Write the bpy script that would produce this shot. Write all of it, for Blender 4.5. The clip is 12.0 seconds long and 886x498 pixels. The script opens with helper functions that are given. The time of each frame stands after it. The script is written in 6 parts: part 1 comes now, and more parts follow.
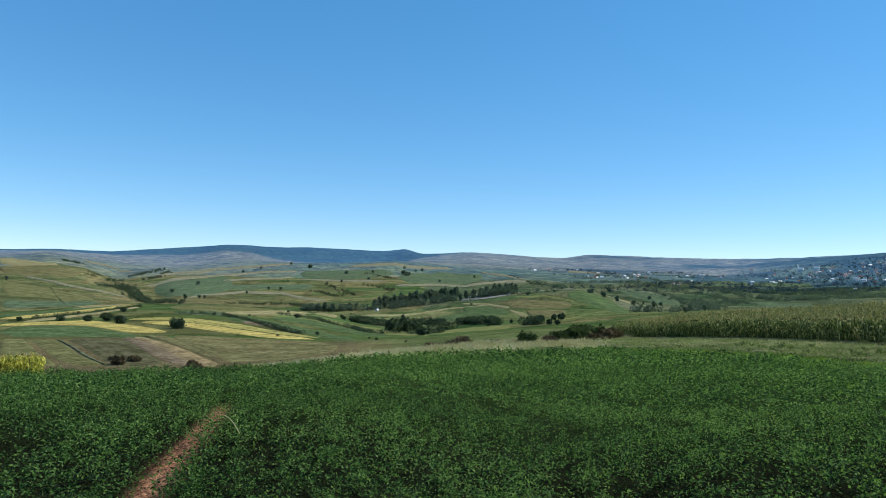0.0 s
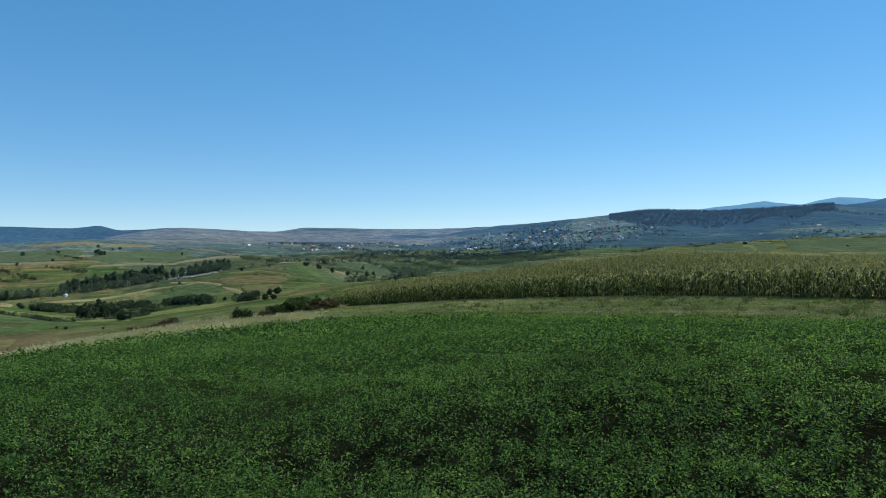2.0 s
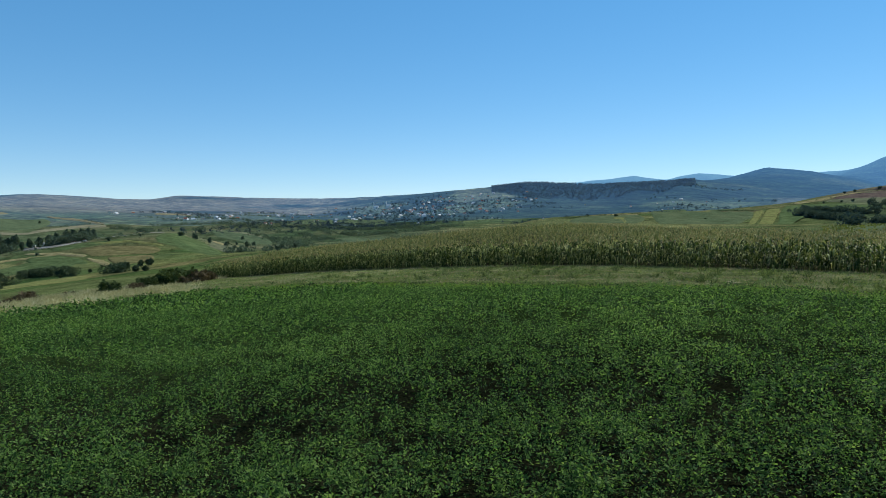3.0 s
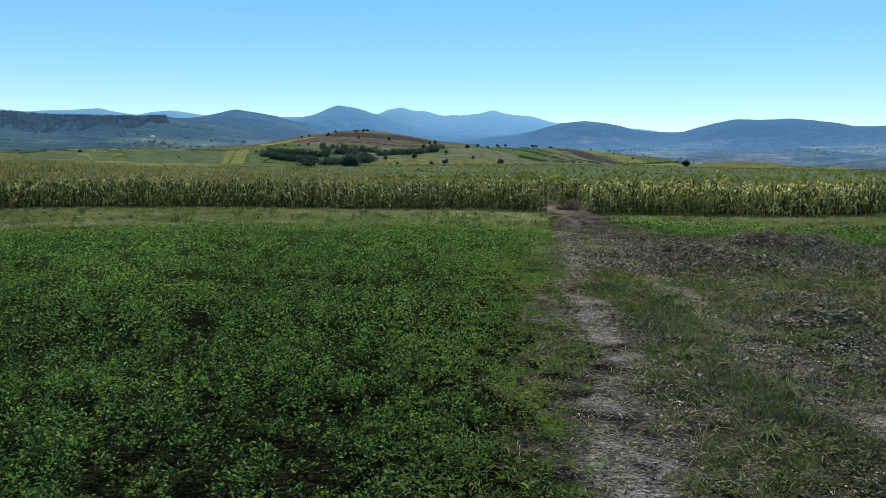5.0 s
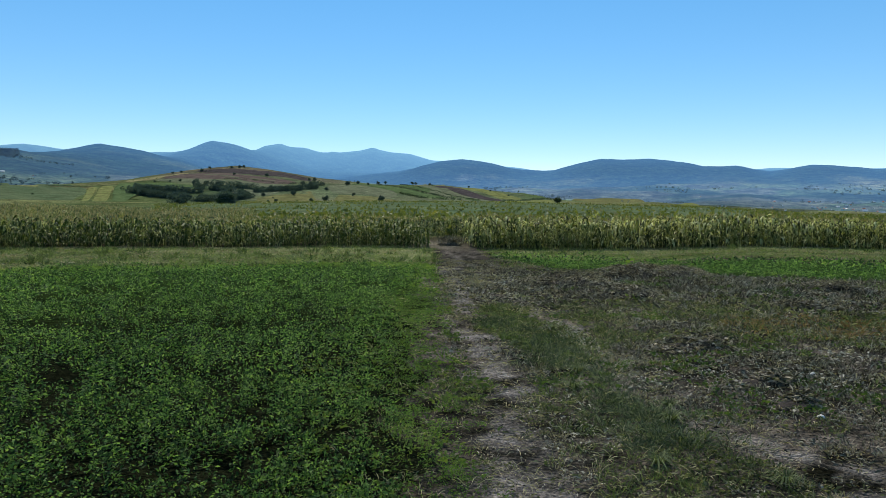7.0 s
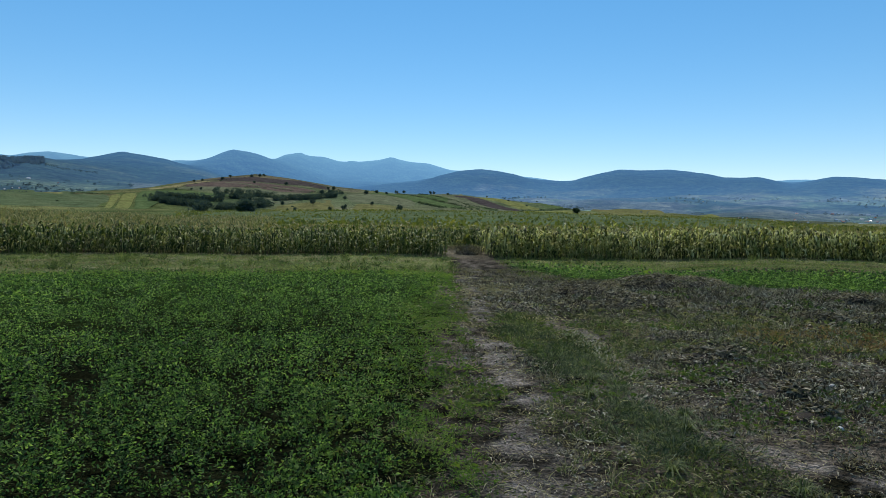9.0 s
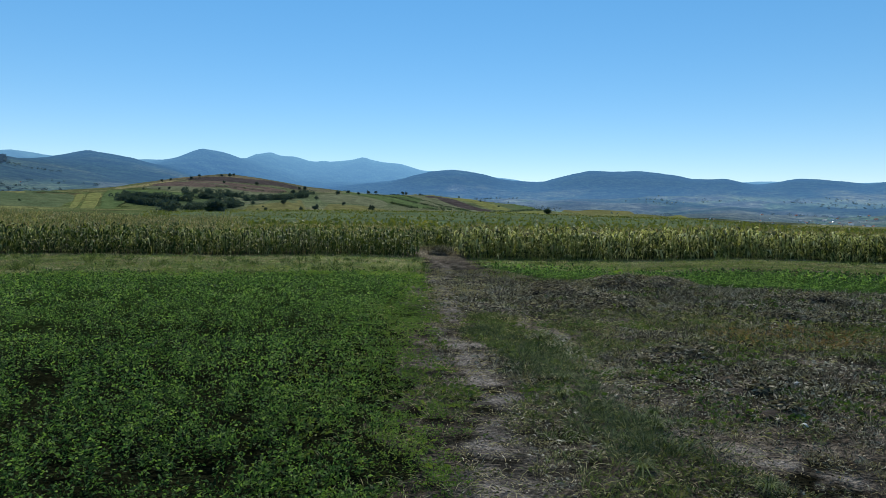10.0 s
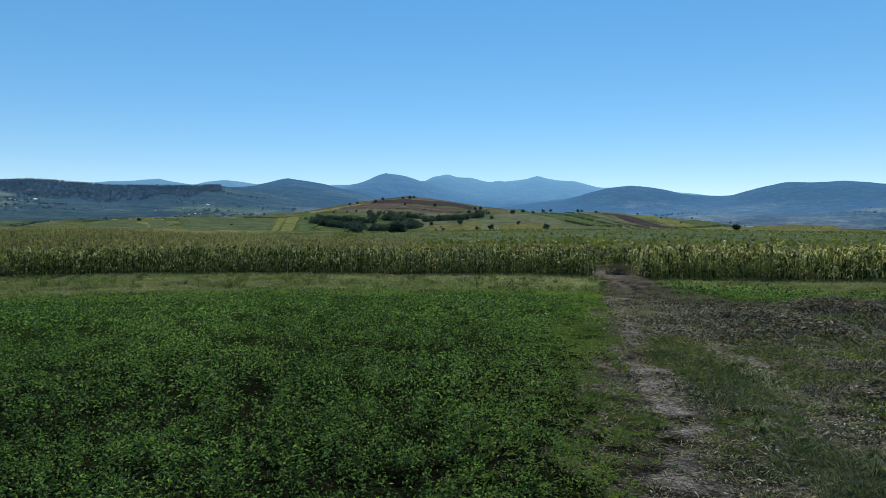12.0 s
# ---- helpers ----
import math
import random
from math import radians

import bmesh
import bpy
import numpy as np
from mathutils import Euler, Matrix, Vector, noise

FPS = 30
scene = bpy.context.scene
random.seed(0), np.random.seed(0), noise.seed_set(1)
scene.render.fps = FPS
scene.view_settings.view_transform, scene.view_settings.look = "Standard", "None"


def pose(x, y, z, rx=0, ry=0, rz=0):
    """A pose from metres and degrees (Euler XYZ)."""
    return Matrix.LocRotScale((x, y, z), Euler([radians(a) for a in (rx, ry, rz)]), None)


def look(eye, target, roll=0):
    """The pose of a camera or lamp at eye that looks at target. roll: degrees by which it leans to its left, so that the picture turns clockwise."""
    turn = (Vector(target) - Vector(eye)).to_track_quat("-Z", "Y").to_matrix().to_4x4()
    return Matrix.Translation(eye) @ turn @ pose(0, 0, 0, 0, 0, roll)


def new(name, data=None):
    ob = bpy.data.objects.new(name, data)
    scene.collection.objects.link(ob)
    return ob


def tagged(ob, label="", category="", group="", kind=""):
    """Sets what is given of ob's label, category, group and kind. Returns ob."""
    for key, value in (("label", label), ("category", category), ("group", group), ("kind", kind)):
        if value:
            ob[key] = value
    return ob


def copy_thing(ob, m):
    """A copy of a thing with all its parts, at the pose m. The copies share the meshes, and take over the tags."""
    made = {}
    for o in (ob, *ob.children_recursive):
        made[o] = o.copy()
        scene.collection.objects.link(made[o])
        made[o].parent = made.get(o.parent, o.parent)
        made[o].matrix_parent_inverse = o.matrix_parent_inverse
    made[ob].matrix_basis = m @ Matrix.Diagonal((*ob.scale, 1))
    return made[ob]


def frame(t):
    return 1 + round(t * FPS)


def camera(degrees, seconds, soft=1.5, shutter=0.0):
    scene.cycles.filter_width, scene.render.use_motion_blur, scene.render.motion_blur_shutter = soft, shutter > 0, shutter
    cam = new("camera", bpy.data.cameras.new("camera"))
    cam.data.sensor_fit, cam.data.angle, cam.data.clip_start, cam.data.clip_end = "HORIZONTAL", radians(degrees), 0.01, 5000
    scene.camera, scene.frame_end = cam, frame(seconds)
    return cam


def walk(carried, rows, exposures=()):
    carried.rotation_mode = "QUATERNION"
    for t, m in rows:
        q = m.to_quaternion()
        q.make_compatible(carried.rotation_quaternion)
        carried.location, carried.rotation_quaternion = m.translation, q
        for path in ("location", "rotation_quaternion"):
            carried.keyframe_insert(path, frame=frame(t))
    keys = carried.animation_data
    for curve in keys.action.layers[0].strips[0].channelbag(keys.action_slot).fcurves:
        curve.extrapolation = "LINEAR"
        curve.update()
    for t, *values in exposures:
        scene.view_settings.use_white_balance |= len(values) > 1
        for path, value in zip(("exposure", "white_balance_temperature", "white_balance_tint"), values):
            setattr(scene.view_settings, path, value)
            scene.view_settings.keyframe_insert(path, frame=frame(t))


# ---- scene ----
EYE = 1.75
cam = camera(65.93, 12.0, soft=0.45)
# seconds, x, y, height over the eye mark, tilt, lean, turn
PATH = (
    (0.0, 0.01, 0.00, 0.01, 3.00, -1.09, 76.30),
    (0.5, 0.02, 0.00, 0.00, 1.01, 0.64, 71.90),
    (1.0, -0.00, -0.05, -0.00, 1.61, 0.96, 67.21),
    (1.5, -0.03, -0.04, -0.00, 0.75, 0.58, 61.07),
    (2.0, -0.01, 0.01, 0.00, 0.72, 1.18, 52.79),
    (2.5, -0.00, 0.03, -0.01, -0.84, 1.85, 46.97),
    (2.7, 0.01, 0.04, -0.02, -1.37, 1.46, 45.87),
    (4.3, -0.02, 0.01, 0.00, -5.11, 1.54, 18.44),
    (4.5, 0.01, -0.00, 0.01, -6.54, 1.82, 13.93),
    (5.0, 0.09, -0.06, 0.01, -7.27, -0.32, 1.16),
    (5.5, 0.04, -0.07, -0.02, -7.12, -2.16, -2.49),
    (6.0, 0.02, -0.02, -0.02, -6.06, -2.27, -4.86),
    (6.5, -0.04, -0.00, 0.01, -5.15, 0.04, -7.35),
    (7.0, 0.00, 0.04, 0.01, -4.16, -0.29, -8.78),
    (7.2, 0.00, 0.05, 0.01, -4.04, 1.19, -7.42),
    (8.8, 0.01, 0.03, -0.02, -3.24, -0.94, -7.62),
    (9.0, 0.02, 0.01, -0.02, -3.37, -0.70, -7.27),
    (9.5, 0.02, 0.02, -0.01, -3.30, -0.69, -9.99),
    (10.0, 0.02, 0.02, -0.02, -3.30, -0.83, -9.60),
    (10.5, -0.01, 0.02, -0.00, -3.13, -0.81, -6.38),
    (11.0, -0.07, -0.01, 0.01, -1.37, 0.82, 5.37),
    (11.5, -0.06, -0.02, 0.00, -1.31, 0.59, 10.81),
    (12.0, -0.03, -0.00, 0.01, -1.82, 0.09, 4.95),
)
EXPOSURES = ((0.0, 0.30, 6350, 9), (1.0, 0.18, 6400, 9), (2.5, 0.07, 6450, 9), (5.2, 0.36, 6750, 11), (7.0, 0.21, 6660, 10), (9.0, 0.06, 6620, 10), (10.2, 0.06, 6620, 10), (11.5, -0.02, 6620, 10), (12.0, 0.04, 6620, 10))
walk(cam, [(t, pose(x, y, EYE + z, 90 + p, r, w)) for t, x, y, z, p, r, w in PATH], EXPOSURES)

# ---- sky and sun ----
SUN_AZ, SUN_EL = -6.0, 46.0          # degrees from +y towards -x, degrees up
world = bpy.data.worlds.new("clear_sky")
scene.world = world
world.use_nodes = True
wn = world.node_tree.nodes
sky = wn.new("ShaderNodeTexSky")
sky.sky_type = "NISHITA"
sky.sun_disc = False
sky.sun_elevation = radians(SUN_EL)
sky.sun_rotation = radians(-SUN_AZ)
sky.altitude = 2500
sky.air_density = 1.0
sky.dust_density = 0.0
sky.ozone_density = 4.0
even = wn.new("ShaderNodeGamma")
even.inputs["Gamma"].default_value = 0.60
world.node_tree.links.new(sky.outputs[0], even.inputs["Color"])
deep = wn.new("ShaderNodeHueSaturation")
deep.inputs["Hue"].default_value = 0.497
deep.inputs["Saturation"].default_value = 1.59
deep.inputs["Value"].default_value = 1.75
world.node_tree.links.new(even.outputs[0], deep.inputs["Color"])
world.node_tree.links.new(deep.outputs[0], wn["Background"].inputs[0])
wn["Background"].inputs[1].default_value = 0.15
sun = new("sun", bpy.data.lights.new("sun", "SUN"))
sun.data.energy = 4.8
sun.data.angle = radians(0.53)
sun.data.color = (1.0, 0.95, 0.87)
sa, se = radians(SUN_AZ), radians(SUN_EL)
sun_way = Vector((-math.sin(sa) * math.cos(se), math.cos(sa) * math.cos(se), math.sin(se)))
sun.matrix_world = look(sun_way * 60, (0, 0, 0))

# ---- materials ----
def shader(name):
    m = bpy.data.materials.new(name)
    m.use_nodes = True
    n = m.node_tree.nodes
    return m, n, m.node_tree.links, n["Principled BSDF"]


def mixed(n, links, kind, fac, a, b):
    """A colour mix; fac, a and b are sockets or values."""
    node = n.new("ShaderNodeMix")
    node.data_type, node.blend_type = "RGBA", kind
    for k, v in ((0, fac), (6, a), (7, b)):
        if isinstance(v, bpy.types.NodeSocket):
            links.new(v, node.inputs[k])
        else:
            node.inputs[k].default_value = v if k == 0 else (*v, 1)
    return node.outputs[2]


def grain(n, links, scale, detail=4.0, low=0.35, high=0.65, source="Object"):
    """Noise, spread to 0..1."""
    co = n.new("ShaderNodeTexCoord")
    tex = n.new("ShaderNodeTexNoise")
    tex.inputs["Scale"].default_value, tex.inputs["Detail"].default_value = scale, detail
    links.new(co.outputs[source], tex.inputs["Vector"])
    span = n.new("ShaderNodeMapRange")
    span.inputs["From Min"].default_value, span.inputs["From Max"].default_value = low, high
    links.new(tex.outputs["Fac"], span.inputs["Value"])
    return span.outputs[0]


def rough_surface(name, dark, light, scale=3.0, fine=40.0, rough=0.9, bump=0.3, depth=0.02):
    """Soil, stone, plaster, bark: two colours at two scales, with relief."""
    m, n, links, bsdf = shader(name)
    col = mixed(n, links, "MIX", grain(n, links, scale), dark, light)
    fin = grain(n, links, fine)
    col = mixed(n, links, "MULTIPLY", 0.5, col, mixed(n, links, "MIX", fin, (0.55, 0.55, 0.55), (1.3, 1.3, 1.3)))
    links.new(col, bsdf.inputs["Base Color"])
    bsdf.inputs["Roughness"].default_value = rough
    bsdf.inputs["Specular IOR Level"].default_value = 0.5 if rough < 0.5 else 0.1
    b = n.new("ShaderNodeBump")
    b.inputs["Strength"].default_value, b.inputs["Distance"].default_value = bump, depth
    links.new(fin, b.inputs["Height"])
    links.new(b.outputs[0], bsdf.inputs["Normal"])
    return m


def leafy(name, stops, through_light=0.35, rough=0.55, patch=0.25, spread=0.5, gloss=0.12):
    """Leaves: colour by leaf out of the stops, drifting over the field, light passing through the blades."""
    m, n, links, bsdf = shader(name)
    geo = n.new("ShaderNodeNewGeometry")
    add = n.new("ShaderNodeMath")
    add.operation = "MULTIPLY_ADD"
    links.new(geo.outputs["Random Per Island"], add.inputs[0])
    add.inputs[1].default_value = spread
    drift = n.new("ShaderNodeMath")
    drift.operation = "MULTIPLY"
    links.new(grain(n, links, patch), drift.inputs[0])
    drift.inputs[1].default_value = 1 - spread
    links.new(drift.outputs[0], add.inputs[2])
    ramp = n.new("ShaderNodeValToRGB")
    el = ramp.color_ramp.elements
    while len(el) < len(stops):
        el.new(0.5)
    for k, c in enumerate(stops):
        el[k].position, el[k].color = k / (len(stops) - 1), (*c, 1)
    links.new(add.outputs[0], ramp.inputs[0])
    links.new(ramp.outputs[0], bsdf.inputs["Base Color"])
    bsdf.inputs["Roughness"].default_value = rough
    bsdf.inputs["Specular IOR Level"].default_value = gloss
    tr = n.new("ShaderNodeBsdfTranslucent")
    links.new(mixed(n, links, "MULTIPLY", 1.0, ramp.outputs[0], (1.18, 1.22, 0.7)), tr.inputs[0])
    mix = n.new("ShaderNodeMixShader")
    mix.inputs[0].default_value = through_light
    links.new(bsdf.outputs[0], mix.inputs[1])
    links.new(tr.outputs[0], mix.inputs[2])
    links.new(mix.outputs[0], n["Material Output"].inputs[0])
    return m


def land_material(name, glow=False):
    """The land: crop and soil colours kept on the sheet, broken up by clods and tufts."""
    m, n, links, bsdf = shader(name)
    att = n.new("ShaderNodeAttribute")
    att.attribute_name = "land"
    col = att.outputs["Color"]
    for scale, low, high, amount in ((0.006, 0.7, 1.3, 0.5), (0.05, 0.6, 1.35, 0.6), (0.6, 0.6, 1.35, 0.5), (7.0, 0.45, 1.5, 0.6), (38.0, 0.35, 1.6, 0.8)):
        col = mixed(n, links, "MULTIPLY", amount, col, mixed(n, links, "MIX", grain(n, links, scale, 6), (low,) * 3, (high,) * 3))
    if glow:
        # tree crowns and clearings of the far woods
        for scale, low, high, amount in ((0.02, 0.6, 1.45, 0.6), (0.07, 0.5, 1.6, 0.7)):
            col = mixed(n, links, "MULTIPLY", amount, col, mixed(n, links, "MIX", grain(n, links, scale, 5), (low,) * 3, (high,) * 3))
    # terraces and old field banks that follow the lie of the slopes
    for flat, steep, low, high, dark, light in ((0.009, 0.14, 0.40, 0.60, (0.74, 0.84, 0.76), (1.28, 1.17, 1.14)), (0.012, 0.36, 0.42, 0.58, (0.82, 0.90, 0.86), (1.2, 1.12, 1.1))):
        co, turn, tex, span = n.new("ShaderNodeTexCoord"), n.new("ShaderNodeMapping"), n.new("ShaderNodeTexNoise"), n.new("ShaderNodeMapRange")
        turn.inputs["Scale"].default_value = (flat, flat, steep)
        tex.inputs["Scale"].default_value, tex.inputs["Detail"].default_value = 1.0, 3.0
        span.inputs["From Min"].default_value, span.inputs["From Max"].default_value = low, high
        links.new(co.outputs["Object"], turn.inputs[0])
        links.new(turn.outputs[0], tex.inputs["Vector"])
        links.new(tex.outputs["Fac"], span.inputs["Value"])
        col = mixed(n, links, "MULTIPLY", att.outputs["Alpha"], col, mixed(n, links, "MIX", span.outputs[0], dark, light))
    away, bank, thin = n.new("ShaderNodeMath"), n.new("ShaderNodeMath"), n.new("ShaderNodeMapRange")
    away.operation, bank.operation = "SUBTRACT", "ABSOLUTE"
    away.inputs[1].default_value = 0.5
    links.new(tex.outputs["Fac"], away.inputs[0])
    links.new(away.outputs[0], bank.inputs[0])
    thin.inputs["From Min"].default_value, thin.inputs["From Max"].default_value = 0.004, 0.012
    links.new(bank.outputs[0], thin.inputs["Value"])
    col = mixed(n, links, "MULTIPLY", att.outputs["Alpha"], col, mixed(n, links, "MIX", thin.outputs[0], (0.45, 0.5, 0.45), (1, 1, 1)))
    links.new(col, bsdf.inputs["Base Color"])
    bsdf.inputs["Roughness"].default_value = 0.95
    bsdf.inputs["Specular IOR Level"].default_value = 0.0
    b = n.new("ShaderNodeBump")
    b.inputs["Strength"].default_value, b.inputs["Distance"].default_value = (1.0, 14.0) if glow else (0.9, 0.05)
    links.new(grain(n, links, 0.011 if glow else 22.0, 9), b.inputs["Height"])
    links.new(b.outputs[0], bsdf.inputs["Normal"])
    # distance haze is put in as blue emission read from the sheet
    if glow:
        haze_glow = n.new("ShaderNodeAttribute")
        haze_glow.attribute_name = "haze_glow"
        links.new(haze_glow.outputs["Color"], bsdf.inputs["Emission Color"])
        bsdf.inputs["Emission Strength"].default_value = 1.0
    return m


M_LAND = land_material("field_land")
M_FAR = land_material("distant_hills", True)
M_ALFALFA = leafy("alfalfa_leaf", ((0.006, 0.016, 0.007), (0.027, 0.062, 0.020), (0.098, 0.186, 0.045), (0.24, 0.35, 0.105)), 0.5, 0.6, 0.25, 0.80, 0.06)
M_ALFALFA_THIN = leafy("thin_alfalfa_leaf", ((0.030, 0.062, 0.015), (0.066, 0.128, 0.024), (0.12, 0.20, 0.036), (0.25, 0.29, 0.085)), 0.4, 0.6, 0.6, gloss=0.06)
M_MOWN = leafy("mown_leaf", ((0.055, 0.10, 0.022), (0.105, 0.175, 0.034), (0.17, 0.25, 0.05), (0.26, 0.31, 0.085)), 0.42, 0.65, gloss=0.04)
M_MAIZE = leafy("maize_leaf", ((0.010, 0.022, 0.006), (0.032, 0.056, 0.012), (0.11, 0.145, 0.036), (0.46, 0.46, 0.20)), 0.28, 0.6, 0.12, 0.85, 0.08)
M_MAIZETOP = leafy("maize_top_leaf", ((0.022, 0.036, 0.014), (0.088, 0.110, 0.038), (0.20, 0.204, 0.082), (0.37, 0.35, 0.17)), 0.36, 0.6, 0.06, 0.7, 0.05)
M_RIPE = leafy("ripe_maize_leaf", ((0.018, 0.026, 0.010), (0.06, 0.078, 0.022), (0.28, 0.30, 0.10), (0.64, 0.61, 0.34)), 0.36, 0.6, 0.12, 0.9, 0.06)
M_TASSEL = leafy("maize_tassel", ((0.20, 0.14, 0.07), (0.33, 0.26, 0.12), (0.44, 0.37, 0.19)), 0.2, 0.8, gloss=0.0)

# ---- the lie of the land ----
def lattice(x, y, seed):
    """Smooth value noise of the plane, 0 to 1."""
    xi, yi = np.floor(x), np.floor(y)
    fx, fy = x - xi, y - yi
    fx, fy = fx * fx * (3 - 2 * fx), fy * fy * (3 - 2 * fy)

    def hashed(i, j):
        h = np.sin(i * 127.1 + j * 311.7 + seed * 74.7) * 43758.5453
        return h - np.floor(h)
    a, b = hashed(xi, yi), hashed(xi + 1, yi)
    c, d = hashed(xi, yi + 1), hashed(xi + 1, yi + 1)
    return (a + (b - a) * fx) * (1 - fy) + (c + (d - c) * fx) * fy


def cloud(x, y, seed=0, octaves=4):
    """Fractal noise of the plane, about -1 to 1."""
    total, size = 0, 1.0
    for k in range(octaves):
        total = total + size * (2 * lattice(x * 2 ** k, y * 2 ** k, seed + 3 * k) - 1)
        size *= 0.5
    return total * 0.6


# Rises and valleys as seen round the standing point: for each ring (azimuth, slope angle) in degrees.
RING_FRONT = ((-180, -3.0), (-60, -3.2), (-42, -3.35), (-33, -3.45), (-25, -3.9), (-11, -4.08), (-2, -3.9), (8, -3.95),
              (16, -3.75), (29, -3.48), (42, -3.45), (53, -3.6), (62, -3.95), (64.5, -4.25), (71, -4.85), (78, -5.62),
              (85, -6.5), (90, -7.05), (94, -7.25), (102, -7.25), (109, -7.2), (180, -3.0))
RING_130 = ((-180, -1.5), (-60, -1.9), (-37, -1.62), (-29, -1.32), (-15, -1.22), (0, -1.3), (14, -1.55), (23, -1.2), (32, -0.67),
            (37, -0.8), (44, -1.3), (49, -1.82), (57, -2.5), (62, -3.6), (66, -4.6), (71, -5.2), (78, -6.0), (85, -6.6), (94, -7.2),
            (109, -7.0), (180, -1.5))
RING_250 = ((-180, -1.0), (-60, -1.4), (-37, -0.95), (-29, -0.55), (-15, -0.35), (0, -0.5), (12, -0.75), (20, -1.0), (32, -1.3),
            (50, -2.4), (62, -3.3), (70, -3.7), (77, -4.3), (85, -4.4), (90, -4.3), (98, -4.0), (109, -4.1), (180, -1.0))
RING_480 = ((-180, -1.0), (-60, -1.3), (-37, -1.0), (-26, -0.1), (-18, -0.3), (-8, -0.28), (4, -0.3), (14, -0.3), (22, -0.15), (30, -0.1),
            (36, 0.0), (38, -0.5), (44, -1.2), (53, -1.6), (62, -2.3), (70, -3.1), (77, -3.75), (80.2, -3.8), (83, -3.27), (86.7, -2.6), (90.3, -2.23), (93.8, -2.0), (100, -1.87), (105.7, -2.27),
            (109.1, -2.5), (114, -2.7), (180, -1.0))
RING_620 = ((-180, -0.75), (-60, -1.25), (-37, -1.1), (-26, -0.35), (-18, -0.2), (-8, 0.4), (0, 0.55), (8, 0.9), (14, 0.5), (22, 0.4), (30, 0.4),
            (36, 0.3), (38, -0.1), (42, -1.0), (44, -1.2), (50, -1.4), (55, -1.6), (60, -2.0), (64, -1.75), (68, -2.0), (70.8, -2.3), (75, -3.0), (80, -3.3), (86.7, -3.2), (90, -3.0), (94, -2.8),
            (100, -2.6), (109, -3.0), (180, -0.75))
RING_800 = ((-180, -0.5), (-60, -1.2), (-37, -1.2), (-25, -0.6), (-18.3, -0.1), (-15.5, 0.42), (-8.8, 1.08), (-3.7, 1.15), (0.5, 1.45),
            (5, 1.9), (8, 2.2), (12, 1.75), (15.7, 1.2), (19, 0.95), (28, 0.9), (34, 0.6), (36, 0.3), (38, -0.3), (42, -0.9), (47, -1.0), (55, -1.45), (58, -1.6), (59.9, -1.45), (61.7, -0.98), (63.5, -0.45),
            (64.8, -0.14), (66.2, -0.14), (70.8, -0.6), (75.5, -1.2), (78, -1.8), (80.2, -2.05), (84.9, -2.25), (87.6, -2.35), (91.7, -2.5), (96, -2.4), (100, -2.3), (109, -2.6), (180, -0.5))
RING_1000 = ((-180, -0.3), (-60, -1.1), (-30, -1.0), (-18.3, -0.25), (-12, 0.6), (-3.7, 1.05), (0.5, 1.58), (5, 2.25), (8, 2.6), (11.8, 2.1),
             (15.7, 1.33), (22, 0.6), (36, -0.2), (50, -1.0), (58, -1.25), (60, -1.15), (65, -0.75), (70.8, -1.0), (75, -1.3), (80.2, -1.35), (85, -1.5), (91.7, -1.6), (96, -1.5), (98, -1.6),
             (99.2, -1.85), (100.4, -1.55), (103, -1.1), (109, -0.9), (180, -0.3))
RING_1500 = ((-180, 0.2), (-60, -1.0), (-42, -0.9), (-30, -0.5), (-18, -0.3), (-5, 0.3), (5, 0.9), (12, 0.8), (22, 0.5), (34, 0.3),
             (50, -0.05), (62, 0.35), (70, 0.45), (75, 0.35), (80, 0.45), (85, 0.25), (90, 0.2), (94, 0.3), (98, 0.3), (100.2, 0.05), (101.6, -0.3), (102.8, 0.05), (104, 0.55), (106, 0.85), (109, 0.6), (180, 0.2))
RING_2100 = ((-180, 0.8), (-60, 0.1), (-42, 0.0), (-33, 0.6), (-28, 0.4), (-18, 0.5), (-5, 1.0), (5, 1.1), (12, 1.2), (18, 1.55), (24, 2.0), (31, 1.8),
             (38, 1.9), (44, 1.5), (53, 1.0), (62, 1.1), (66, 1.3), (70.9, 1.45), (75.6, 1.64), (80.3, 1.95), (85, 1.65), (90.4, 1.62), (93, 1.5), (96, 1.1), (98, 0.95), (101, 1.1),
             (104, 1.4), (106.6, 1.72), (109.3, 1.35), (180, 0.8))
RING_2700 = ((-180, 1.5), (-60, 1.2), (-42, 1.1), (-36, 1.3), (-26, 1.3), (-18, 1.2), (-5, 1.3), (5, 1.5), (12, 2.0), (18, 2.6), (23, 3.24), (26.6, 3.15),
             (31.3, 3.18), (36.2, 3.36), (39, 3.07), (43.7, 2.83), (46, 2.6), (48.5, 2.2), (53, 1.7), (62, 1.6), (66, 1.7), (70.9, 1.95), (74, 2.1), (78.4, 1.96), (80.5, 1.5), (85, 1.4), (88, 1.45),
             (90.4, 1.75), (92.2, 2.15), (94, 2.2), (97, 1.7), (102, 1.63), (105.9, 1.95), (109, 1.7), (180, 1.5))
